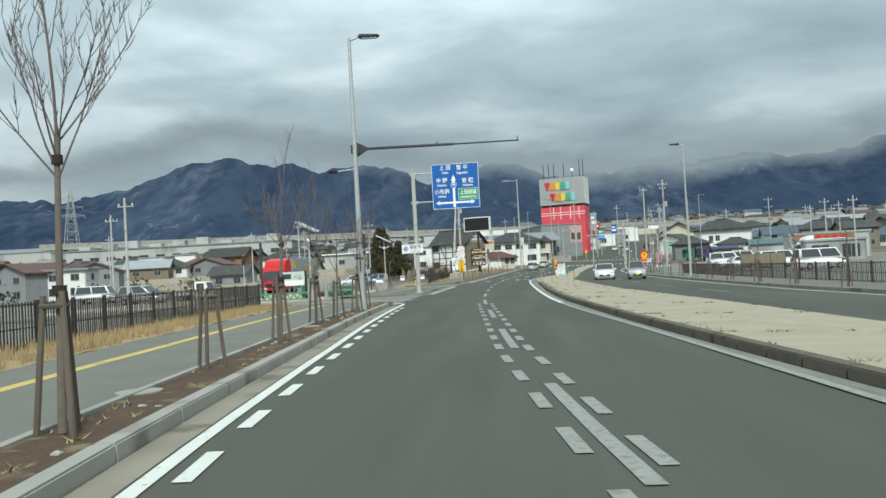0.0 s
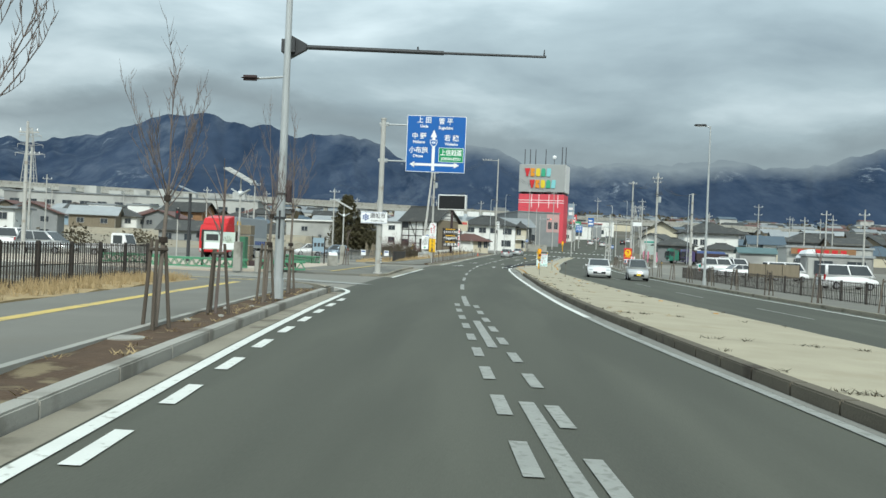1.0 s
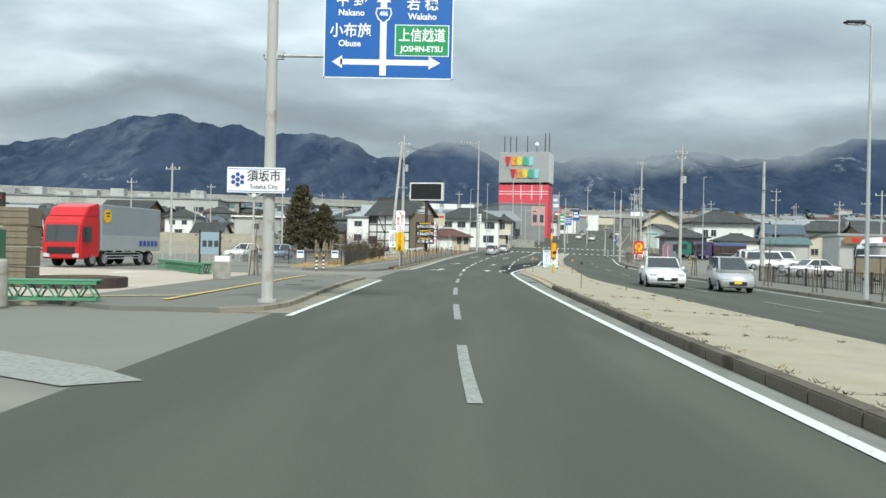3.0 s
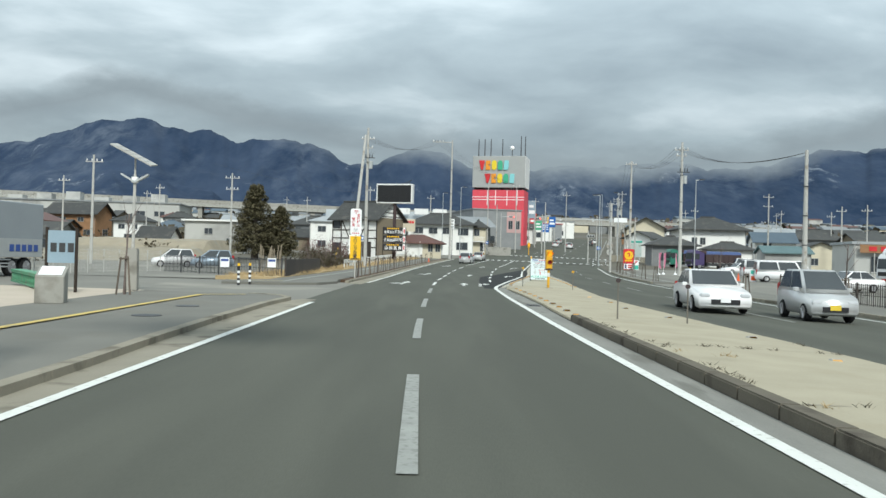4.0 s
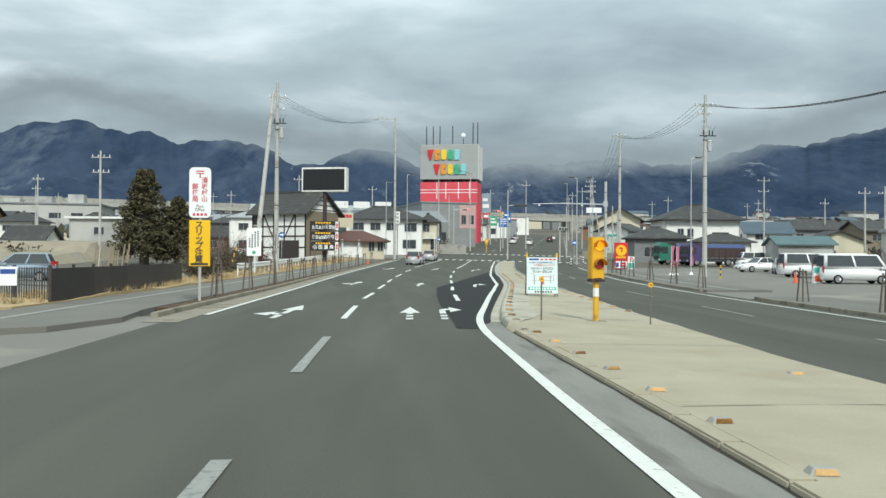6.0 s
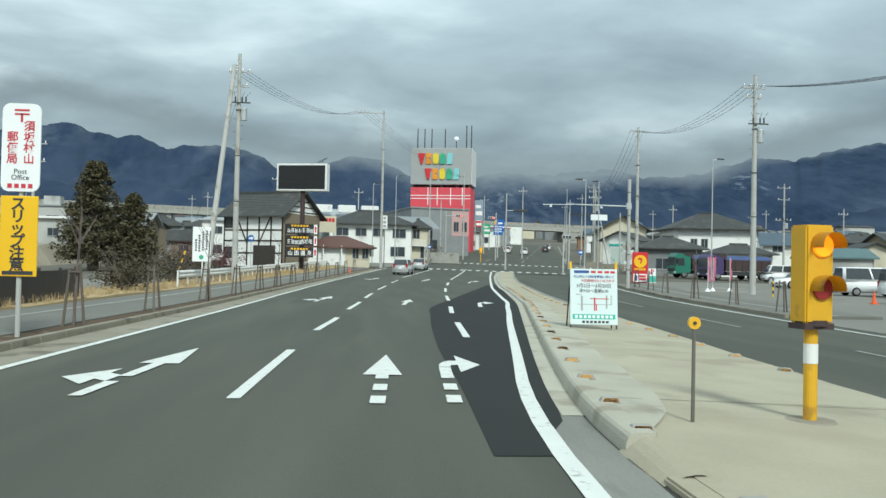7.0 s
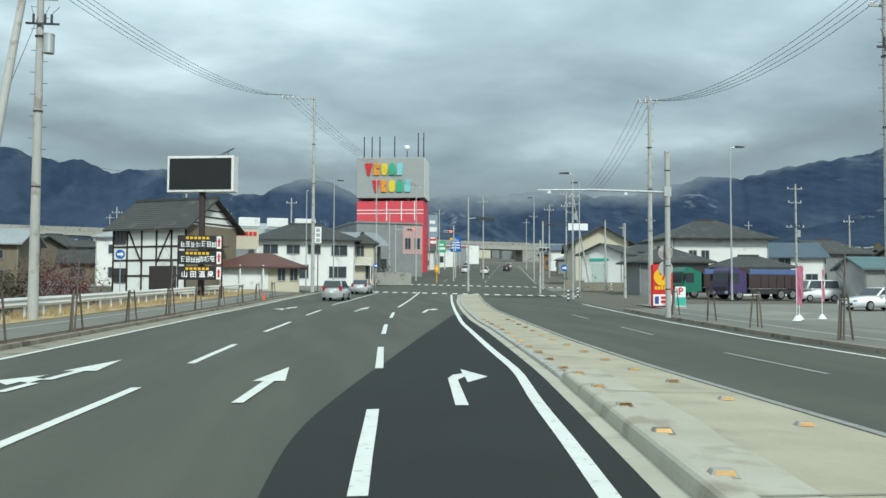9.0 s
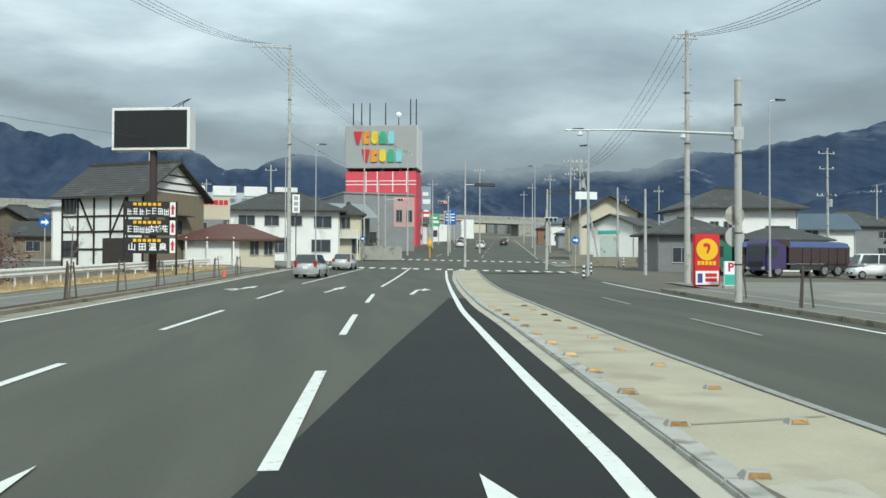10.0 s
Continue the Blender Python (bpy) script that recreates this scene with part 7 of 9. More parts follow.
def house(x, y, rz, w, d, h, kind, rise, wall_m, roof_m, label, wins=(), over=0.5, dz=0.0, name="house"):
    ob = thing(name, label, "house", stand(x, y, dz, rz))
    bw = part("wall", walls(B(), w, d, h, kind, rise), wall_m, ob)
    rf = part("roof", roof_mesh(B(), w, d, h, rise, over, kind), roof_m, ob)
    if kind == "hip":
        bm = B()
        k = max(0.1, abs(w - d) / 2)
        if w >= d:
            box(bm, -k, k, -0.15, 0.15, h + rise - 0.08, h + rise + 0.16)
        else:
            box(bm, -0.15, 0.15, -k, k, h + rise - 0.08, h + rise + 0.16)
        part("ridge_cap", bm, roof_m, rf)
    for face, u, z, ww, hh in wins:
        if face == "f":
            window(ob, u, -d / 2, z, ww, hh, "f")
        elif face == "l":
            window(ob, -w / 2, u, z, ww, hh, "l")
        else:
            window(ob, w / 2, u, z, ww, hh, "r")
    for s in (-1, 1):
        bm = B()
        tube(bm, (s * (w / 2 - 0.1), -d / 2 - 0.06, 0), (s * (w / 2 - 0.1), -d / 2 - 0.06, h), 0.04, 0.04, 6)
        part("downpipe", bm, frame_alu, ob)
    return ob


# timber-framed house
hx, hy = -10.5, 204.4
ob = thing("timber_house", "white house with dark exposed timbers and a grey tiled gable roof", "house", stand(hx, hy, 0.0, -30))
W, D, H, R = 9.4, 8.4, 6.9, 2.9
bw = part("wall", walls(B(), W, D, H, "gable_x", R), white_wall, ob)
rf = part("roof", roof_mesh(B(), W, D, H, R, 0.75, "gable_x"), roof_tile, ob)
part("tile_relief", tile_rows(B(), W, D, H, R, 0.75, "gable_x"), roof_tile, rf)["kind"] = "stuff"
for xx in (-4.65, -2.8, -0.9, 1.0, 2.9, 4.65):
    bm = B()
    box(bm, xx - 0.1, xx + 0.1, -D / 2 - 0.05, -D / 2 + 0.02, 0, H)
    part("timber_post", bm, beam, bw)
for zz in (1.6, 3.2, 4.6):
    bm = B()
    box(bm, -W / 2, W / 2, -D / 2 - 0.06, -D / 2 + 0.02, zz - 0.09, zz + 0.09)
    part("timber_beam", bm, beam, bw)
for xa, xb in ((-2.85, -0.95), (3.0, 1.1)):
    bm = B()
    tube(bm, (xa, -D / 2 - 0.03, 6.7), (xb, -D / 2 - 0.03, 3.0), 0.09, 0.09, 6)
    part("brace", bm, beam, bw)
for u, z, ww, hh in ((-3.75, 4.9, 1.5, 1.4), (-3.75, 0.9, 1.6, 1.5), (2.0, 0.6, 1.5, 1.9)):
    window(ob, u, -D / 2, z, ww, hh, "f", beam, 2)
bm = B()
box(bm, W / 2, W / 2 + 0.04, -D / 2, D / 2, 0, H - 0.05)
part("board_cladding", bm, beige_board, bw, "weathered board cladding")
for zz in (7.1, 7.8, 8.5):
    k = (H + R - zz) / R * D / 2
    bm = B()
    box(bm, W / 2 - 0.02, W / 2 + 0.06, -k, k, zz - 0.06, zz + 0.06)
    part("gable_beam", bm, beam, bw)
window(ob, W / 2 + 0.04, 0, 3.2, 1.8, 1.1, "r", beam, 1)
bm = B()
box(bm, W / 2, W / 2 + 1.0, -1.6, 1.6, 4.7, 4.8)
part("canopy", bm, roof_tile, bw)
bm = B()
box(bm, 0.2, 3.6, -D / 2 - 0.12, -D / 2 - 0.02, 0, 2.6)
part("lean_panel", bm, fence_brown, bw, "dark panelled lower wall")

# low restaurant with a maroon roof
ob = thing("roadside_eatery", "low cream eatery with a maroon hipped roof and porch posts", "house", stand(-1.7, 206.0, 0.1, 3))
W, D, H = 8.4, 6.0, 2.9
bw = part("wall", walls(B(), W, D, H, "hip", 1.1), cream_wall, ob)
part("roof", roof_mesh(B(), W, D, H, 1.2, 0.9, "hip"), roof_brown, ob)
for u, z, ww, hh in ((2.3, 1.0, 0.9, 1.4), (3.6, 1.0, 0.9, 1.4), (-0.6, 0.3, 1.4, 2.0), (-2.8, 0.9, 1.5, 1.2)):
    window(ob, u, -D / 2, z, ww, hh, "f")
for xx in (-3.9, -2.0, 0.4):
    bm = B()
    box(bm, xx - 0.07, xx + 0.07, -D / 2 - 0.8, -D / 2 - 0.66, 0, H - 0.2)
    part("porch_post", bm, white_paint, ob)
bm = B()
box(bm, -4.1, 0.9, -D / 2 - 0.1, -D / 2 - 0.01, 0.1, 2.6)
part("shaded_front", bm, white_wall, ob)
ob = thing("roof_sign", "advert board with red print and a round emblem", "sign", stand(-4.4, 209.8, 0.1, 4))
for xx in (-1.8, 1.9):
    bm = B()
    tube(bm, (xx, 0.1, 0), (xx, 0.1, 6.6), 0.07, 0.07, 8)
    part("post", bm, galv_old, ob)
bm = B()
box(bm, -2.1, -0.55, -0.08, 0.05, 4.5, 6.9)
part("round_panel", bm, brown_wall, ob, "brown panel with a round emblem")
bm = B()
tube(bm, (-1.3, -0.1, 6.1), (-1.3, -0.08, 6.1), 0.5, 0.5, 18)
part("emblem", bm, rust, ob)
bm = B()
box(bm, -0.5, 2.2, -0.08, 0.05, 4.6, 6.9)
pl = part("panel", bm, cream_wall, ob)
bm = B()
for i in range(5):
    box(bm, -0.35 + 0.48 * i, 0.05 + 0.48 * i, -0.1, -0.08, 6.1, 6.6)
part("print", bm, sign_red, pl, "red unreadable characters")

# LED billboard and stacked adverts
ob = thing("screen_billboard", "large unlit black screen in a white frame on a post", "billboard", stand(-4.9, 182.4, 0.1, -14))
bm = B()
tube(bm, (0, 0.3, 0), (0, 0.3, 8.9), 0.28, 0.25, 14)
part("post", bm, rust, ob, "dark brown steel post")
bm = B()
box(bm, -2.85, 2.85, -0.25, 0.85, 8.75, 11.75)
bevel(bm, 0.03)
fr = part("cabinet", bm, white_paint, ob, "white cabinet")
bm = B()
box(bm, -2.65, 2.65, -0.28, -0.24, 8.95, 11.55)
part("screen", bm, screen_black, ob, "unlit black screen")
bm = B()
for i in range(1, 6):
    box(bm, -2.65 + 5.3 * i / 6 - 0.008, -2.65 + 5.3 * i / 6 + 0.008, -0.284, -0.28, 8.95, 11.55)
part("module_joints", bm, sign_black, ob)
bm = B()
tube(bm, (1.2, 0.2, 11.75), (2.6, 0.2, 12.4), 0.03, 0.03, 6)
tube(bm, (1.6, 0.2, 11.75), (2.7, 0.3, 12.45), 0.03, 0.03, 6)
tube(bm, (2.2, 0.2, 11.75), (2.2, 0.2, 12.15), 0.03, 0.03, 6)
part("antenna", bm, steel_dark, ob)
ob = thing("stacked_advert", "three stacked black advert boards with white and yellow lettering", "sign", stand(-4.75, 181.2, 0.1, 3))
for xx in (-1.7, 1.75):
    bm = B()
    box(bm, xx - 0.06, xx + 0.06, 0, 0.12, 0, 5.1)
    part("post", bm, beam, ob)
for z0, z1, wide in ((4.0, 5.1, "top"), (2.75, 3.85, "mid"), (1.5, 2.6, "low")):
    bm = B()
    box(bm, -1.65, 1.3, -0.06, 0.04, z0, z1)
    pl = part("board", bm, sign_black, ob)
    if wide == "low":
        lettering("山 田 温 泉", 0.56, sign_white, pl, -0.15, -0.07, z0 + 0.42, True, 0.95, 0.012)
    if wide == "mid":
        lettering("古城荘", 0.5, sign_white, pl, 0.55, -0.07, z0 + 0.42, True, 0.85, 0.012)
    bm = B()
    for i in range({"top": 7, "mid": 4, "low": 0}[wide]):
        g, k = 0.4, (i * 3 + (0 if wide == "top" else 5)) % 7
        x0, x1, za, zb = -1.5 + g * i, -1.5 + g * i + 0.34, z0 + 0.14, z0 + 0.6
        for c in range(2 + k % 2):
            zz = za + (zb - za) * (0.1 + 0.4 * c + 0.05 * (k % 3))
            box(bm, x0 + 0.02 * (k % 3), x1 - 0.03 * (k % 2), -0.066, -0.06, zz, zz + 0.05)
        for c in range(1 + (k + 1) % 3):
            xx = x0 + (x1 - x0) * (0.12 + 0.36 * c + 0.06 * (k % 2))
            box(bm, xx, xx + 0.05, -0.066, -0.06, za + 0.06 * (k % 2), zb - 0.05 * (c % 2))
    if wide != "low":
        part("white_print", bm, sign_white, pl, "unreadable white characters")["kind"] = "stuff"
    bm = B()
    for i in range(6):
        box(bm, -1.1 + 0.32 * i, -0.88 + 0.32 * i, -0.066, -0.06, z1 - 0.3, z1 - 0.1)
    part("yellow_print", bm, sign_yellow, pl)
    bm = B()
    box(bm, 1.32, 1.68, -0.06, 0.02, z0 + 0.05, z1 - 0.05)
    ar = part("side_strip", bm, sign_white, ob)
    bm = B()
    prism(bm, [(1.42, z0 + 0.2), (1.58, z0 + 0.2), (1.58, z1 - 0.5), (1.65, z1 - 0.5), (1.5, z1 - 0.15), (1.35, z1 - 0.5), (1.42, z1 - 0.5)], -0.068, -0.06, "y")
    part("arrow", bm, sign_red, ar)

# white two-storey houses beyond
house(2.6, 231.0, 2, 13.4, 9, 6.3, "hip", 2.0, white_wall, roof_tile, "white two-storey house with a wide dark hipped roof", (("f", -4.6, 3.9, 2.0, 1.3), ("f", -1.6, 3.9, 1.8, 1.3), ("f", 1.2, 3.9, 1.8, 1.3), ("f", 4.6, 3.7, 2.2, 1.5), ("f", -4.4, 0.6, 2.6, 1.9), ("f", -0.8, 0.6, 2.6, 1.9), ("f", 4.4, 0.7, 2.4, 1.6), ("r", -2.2, 3.9, 1.2, 1.5)), 0.9, 0.2)
house(10.7, 232.4, 2, 3.0, 6.4, 6.0, "hip", 1.1, cream_wall, roof_tile, "narrow cream wing set back beside the white house", (("f", -0.5, 3.7, 1.1, 1.5), ("f", 0.7, 0.5, 1.0, 1.9)), 0.6, 0.2)
ob = thing("balcony", "white balcony with a slatted rail on the house wing", "balcony", stand(10.6, 228.7, 0.2, 2))
bm = B()
box(bm, -1.4, 1.2, -0.5, 0.6, 2.6, 2.75)
part("floor_slab", bm, white_paint, ob)
for i in range(13):
    bm = B()
    box(bm, -1.4 + 0.21 * i - 0.03, -1.4 + 0.21 * i + 0.03, -0.5, -0.45, 2.75, 3.6)
    part("slat", bm, white_paint, ob)
bm = B()
box(bm, -1.45, 1.25, -0.52, -0.43, 3.6, 3.68)
part("handrail", bm, white_paint, ob)
for xx in (-1.3, 1.1):
    bm = B()
    box(bm, xx - 0.06, xx + 0.06, -0.48, -0.36, 0, 2.6)
    part("post", bm, white_paint, ob)
ob = thing("block_wall", "grey concrete block wall beside the white house", "wall", stand(12.6, 228.0, 0.1, 2))
for i in range(4):
    bm = B()
    box(bm, 1.2 * i, 1.19 + 1.2 * i, -0.1, 0.1, 0, 1.75)
    bevel(bm, 0.015)
    part("wall_panel", bm, concrete, ob)
shrub(13.2, 229.5, 0.9, 1.7, 260, bush_leaf, "dark leafless shrub behind the block wall")
ob = thing("pole_sign", "white upright sign with dark unreadable print on a pole", "sign", stand(4.6, 205.0, 0.1))
bm = B()
tube(bm, (0, 0.08, 0), (0, 0.08, 7.2), 0.05, 0.05, 8)
part("post", bm, steel_dark, ob)
bm = B()
box(bm, -0.36, 0.36, -0.05, 0.05, 5.25, 7.05)
pl = part("panel", bm, sign_white, ob)
bm = B()
for z in (6.5, 5.95, 5.4):
    box(bm, -0.2, 0.2, -0.06, -0.05, z, z + 0.38)
part("print", bm, board_grey, pl)
house(-9, 240, 5, 26, 12, 6.5, "gable_x", 2.4, grey_wall, roof_grey, "long grey metal-roofed hall behind the houses", (("f", -6, 3.5, 2, 1), ("f", 0, 3.5, 2, 1), ("f", 6, 3.5, 2, 1)), 0.4)
ob = thing("roof_tanks", "row of white roof units on the hall", "roof unit", stand(-4, 236, 8.2, 5))
for i in range(4):
    bm = B()
    box(bm, -7 + 4 * i, -4 + 4 * i, -0.7, 0.7, 0, 1.3)
    bevel(bm, 0.06)
    part("unit", bm, white_paint, ob)
house(-21.3, 227, 0, 4.8, 6, 6.4, "hip", 0.9, white_wall, roof_grey, "narrow white house with a pale low roof", (("f", 0, 4.0, 1.7, 1.2), ("f", 0, 0.9, 1.7, 1.4)))

# tall leisure hall with a big sign
ob = thing("leisure_hall", "grey and red hall with a big sign tower", "building", stand(21.5, 312, 0, -14))
Z = 5.5
bm = B()
box(bm, -8.1, 8.0, -3.5, 6, 17.1, 26.7)
bevel(bm, 0.1)
tw = part("sign_tower", bm, board_grey, ob, "large grey sign face")
bm = B()
box(bm, 8.0, 8.06, -3.4, 5.9, 17.2, 26.6)
part("white_side", bm, white_paint, tw)
bm = B()
box(bm, -8.0, 7.8, -3.2, 5.8, 9.4, 16.4)
rd = part("red_storey", bm, board_red, ob, "red panelled storey")
bm = B()
for z in (13.4, 14.2):
    box(bm, -8.05, 7.85, -3.26, -3.2, z, z + 0.18)
for xx in (-3.5, -1.0, 2.5, 5.6):
    box(bm, xx, xx + 0.2, -3.26, -3.2, 11.8, 16.4)
part("white_trim", bm, sign_white, rd)["kind"] = "stuff"
for xx in (-7.6, -4, 0, 4, 7.1):
    bm = B()
    box(bm, xx, xx + 0.5, -3, 5, 16.4, 17.1)
    part("tower_foot", bm, steel_dark, ob)
bm = B()
box(bm, 5.6, 7.9, -3.4, 5, -1, 9.4)
part("red_wing", bm, board_red, ob)
for row, (x0, z0) in enumerate(((-5.9, 22.5), (-4.1, 18.5))):
    for i, m in enumerate((sign_red, orange_letter, yellow_letter, green_letter, cyan_letter)):
        bm = B()
        xa = x0 + 1.84 * i
        if i == 0:
            prism(bm, [(xa - 0.2, z0 + 2.8), (xa + 1.6, z0 + 2.8), (xa + 1.0, z0), (xa + 0.45, z0)], -3.8, -3.5, "y")
        else:
            shape = {1: [(0.05, 0), (1.4, 0), (1.4, 1.15), (0.85, 1.15), (0.85, 1.65), (1.4, 1.65), (1.4, 2.8), (0.05, 2.8)],
                     2: [(0.4, 0), (1.15, 0), (1.5, 0.5), (1.5, 2.3), (1.15, 2.8), (0.4, 2.8), (0.05, 2.3), (0.05, 0.5)],
                     3: [(0.05, 0), (1.5, 0), (1.5, 2.1), (1.15, 2.8), (0.4, 2.8), (0.05, 2.1)],
                     4: [(0.05, 0), (1.35, 0), (1.5, 1.35), (1.5, 2.8), (0.25, 2.8), (0.05, 1.45)]}[i]
            prism(bm, [(xa + u, z0 + v) for u, v in shape], -3.8, -3.5, "y")
        part("colour_block", bm, m, tw)
for xx in (-7.0, -5.1, -3.2, 0.4, 6.1, 7.4):
    bm = B()
    tube(bm, (xx, 0, 26.7), (xx, 0, 32.3 + (0.8 if xx > 5 else 0)), 0.16, 0.12, 8)
    part("mast", bm, steel_dark, ob)
bm = B()
tube(bm, (3.4, 0, 26.7), (3.4, 0, 29.0), 0.12, 0.1, 8)
part("lamp_mast", bm, steel_dark, ob)
bm = B()
bmesh.ops.create_uvsphere(bm, u_segments=14, v_segments=8, radius=0.7, matrix=Matrix.Translation((3.4, 0, 29.5)))
part("globe", bm, sign_white, ob, "white globe lamp")
ob = thing("shop_building", "grey two-storey shop with a pink upper front and dark windows", "building", stand(17.5, 276, 0.2, 13))
bw = part("wall", box(B(), -7.5, 5.5, -5, 22, -1, 9.6), grey_wall, ob)
bm = B()
box(bm, 5.5, 5.56, -4.5, 14, 3.9, 9.3)
box(bm, 1.6, 5.5, -5.06, -5, 3.9, 9.3)
part("pink_front", bm, mat("pink_render", (0.55, 0.36, 0.34), (0.46, 0.3, 0.29), 0.9, 0.6, 20), bw)
for i in range(4):
    window(ob, 5.56, -3 + 3.6 * i, 4.6, 2.2, 2.4, "r")
for i in range(2):
    window(ob, 2.6 + 1.9 * i, -5.06, 4.8, 1.2, 2.2, "f")
window(ob, -3, -5, 1.0, 3.0, 2.0, "f")
bm = B()
box(bm, -7.7, 5.7, -5.2, 22.2, 9.6, 9.9)
part("parapet", bm, roof_grey, ob)
ob = thing("hall_annexe", "dark grey hall with a sloping metal roof", "building", stand(7.5, 262, 0.2, 12))
part("wall", box(B(), -7, 7, -4, 12, -1, 5.4), grey_wall, ob)
part("roof", roof_mesh(B(), 14, 16, 5.4, 2.6, 0.4, "gable_x"), roof_grey, ob)
for x, y, h, m1, m2 in ((32.0, 318, 13.8, blue_wall, sign_white), (36.5, 352, 10, sign_red, sign_white), (35.8, 330, 7.5, mat("shop_green", (0.05, 0.4, 0.2), (0.04, 0.33, 0.17), 0.6), sign_white), (45.5, 372, 9, sign_yellow, sign_blue), (43, 350, 9, sign_blue, sign_white)):
    ob = thing("roadside_shop_sign", "coloured shop sign tower along the rising road", "sign", stand(x, y, 0))
    bm = B()
    for s in (-1, 1):
        tube(bm, (s * 0.9, 0.2, 0), (s * 0.9, 0.2, h), 0.14, 0.12, 8)
    part("post", bm, galv_old, ob)
    bm = B()
    box(bm, -1.15, 1.15, -0.2, 0.2, h * 0.6, h)
    pl = part("panel", bm, m1, ob)
    bm = B()
    box(bm, -0.9, 0.9, -0.25, -0.2, h * 0.7, h * 0.78)
    box(bm, -0.9, 0.5, -0.25, -0.2, h * 0.84, h * 0.9)
    part("print", bm, m2, pl)
for x, y, w, d, h, m, r in ((38, 372, 12, 14, 5, white_wall, roof_grey), (31, 345, 8, 12, 6, white_wall, roof_blue), (46, 400, 12, 14, 6, grey_wall, roof_red), (55, 430, 14, 14, 7, white_wall, roof_grey)):
    house(x, y, 12, w, d, h, "flat", 0.5, m, r, "low roadside shop along the rising road", (("f", 0, 1, 4, 2), ("r", 0, 1, 5, 2)), 0.3)

# motorway viaduct
ob = thing("viaduct", "pale concrete viaduct crossing over the road", "bridge", pose(80, 480, 0, 0, 0, 8))
gz = T(80, 480)


def climb(bm):
    """Lets the deck rise towards the west."""
    for v in bm.verts:
        if v.co.z > gz:
            v.co.z -= 0.015 * v.co.x
    return bm


bm = B()
box(bm, -330, 420, -5, 5, gz + 5.6, gz + 7.2)
part("deck", climb(bm), concrete_new, ob)
for s in (-5.1, 5.0):
    bm = B()
    box(bm, -330, 420, s, s + 0.25, gz + 7.2, gz + 8.8)
    part("parapet", climb(bm), concrete, ob)
for xx in list(range(-320, 420, 26)):
    if -26 < xx < 15:
        continue
    bm = B()
    box(bm, xx - 1, xx + 1, -4, 4, gz - 18, gz + 5.6)
    part("pier", climb(bm), concrete, ob)
bm = B()
box(bm, 12, 40, -4.8, 4.8, gz - 4, gz + 5.55)
part("abutment", bm, concrete, ob)

# ---- houses on the far side of the road ----
ob = house(42.6, 217.6, -40, 5.6, 6.4, 4.7, "gable_y", 1.2, white_wall, roof_tile, "small white house with a gable front and a painted mural", (("r", -1.2, 2.0, 1.2, 1.4), ("r", 1.5, 2.0, 1.2, 1.4)), 0.6, 0.0)
bm = B()
box(bm, -1.3, 0.9, -3.26, -3.2, 0.9, 3.4)
mural = part("mural", bm, photo_print, ob, "green and blue mural")
bm = B()
box(bm, -1.6, 1.0, -3.27, -3.2, 3.6, 3.95)
part("name_strip", bm, teal, ob)
ob = thing("garden_wall", "low grey block wall before the small house", "wall", stand(35.0, 209.5, 0.05, -14))
for i in range(9):
    bm = B()
    box(bm, -1 + 1.2 * i, 0.19 + 1.2 * i, -0.08, 0.08, 0, 1.0 if i > 1 else 1.25)
    part("block_panel", bm, concrete_dark, ob)
house(47.2, 237, -10, 8.0, 9, 6.3, "gable_y", 2.2, cream_wall, roof_tile, "taller tan house with a wide gable roof", (("f", -2, 3.4, 1.2, 1.0),), 0.9, 0.3)
house(52.2, 209.7, -4, 11.6, 9, 6.6, "hip", 2.0, white_wall, roof_tile, "white two-storey house with a wide dark hipped roof", (("f", -3.4, 3.4, 1.0, 1.3), ("f", -1.9, 3.4, 1.0, 1.3), ("l", 0, 3.4, 1.2, 1.2)), 1.0, 0.2)
house(52.6, 200.0, -4, 7.4, 5, 3.2, "hip", 1.0, white_wall, roof_tile, "white single-storey annexe with a tiled roof", (("f", 0, 0.9, 2.4, 1.1),), 0.7, 0.1)
house(42.5, 199.4, -4, 7.6, 6, 3.7, "hip", 1.3, grey_wall, roof_tile, "low dark-roofed house beside the car park", (("f", -1.5, 0.6, 1.8, 1.5), ("f", 1.5, 0.6, 1.8, 1.5)), 0.7, 0.1)
house(67.6, 218, -10, 7.4, 7, 4.6, "gable_x", 1.8, white_wall, roof_blue, "white house with a blue metal roof", (("f", -1.5, 3.2, 1.6, 1.1), ("f", 2, 0.8, 1.6, 1.3), ("l", 0, 3.2, 1.4, 1.1)), 0.6, 0.0)
house(61, 184, -8, 7, 5, 3.4, "gable_y", 1.3, cream_wall, roof_tile, "cream shed house with a dark roof", (("f", -1, 1, 1.2, 1.1),), 0.5)
house(52.5, 176, -8, 6.4, 5, 3.0, "gable_x", 0.9, far_wall, roof_teal, "pale panelled shed with a teal roof beside the lot", (), 0.4)
house(54, 148, -10, 12, 8, 4.0, "flat", 0.4, far_wall, roof_grey, "grey flat-roofed shop with a faded fascia", (("f", -3, 0.9, 2.4, 1.8), ("f", 3, 0.9, 2.4, 1.8)), 0.2)
ob = thing("shop_fascia", "faded brown and red shop fascia board", "sign", stand(52.2, 143.3, 0, -10))
bm = B()
box(bm, -4.5, 4.5, 0.35, 0.5, 3.1, 4.0)
pl = part("panel", bm, brown_wall, ob)
bm = B()
for i in range(6):
    box(bm, -3.6 + 1.2 * i, -2.8 + 1.2 * i, 0.3, 0.35, 3.3, 3.8)
part("print", bm, sign_red, pl)
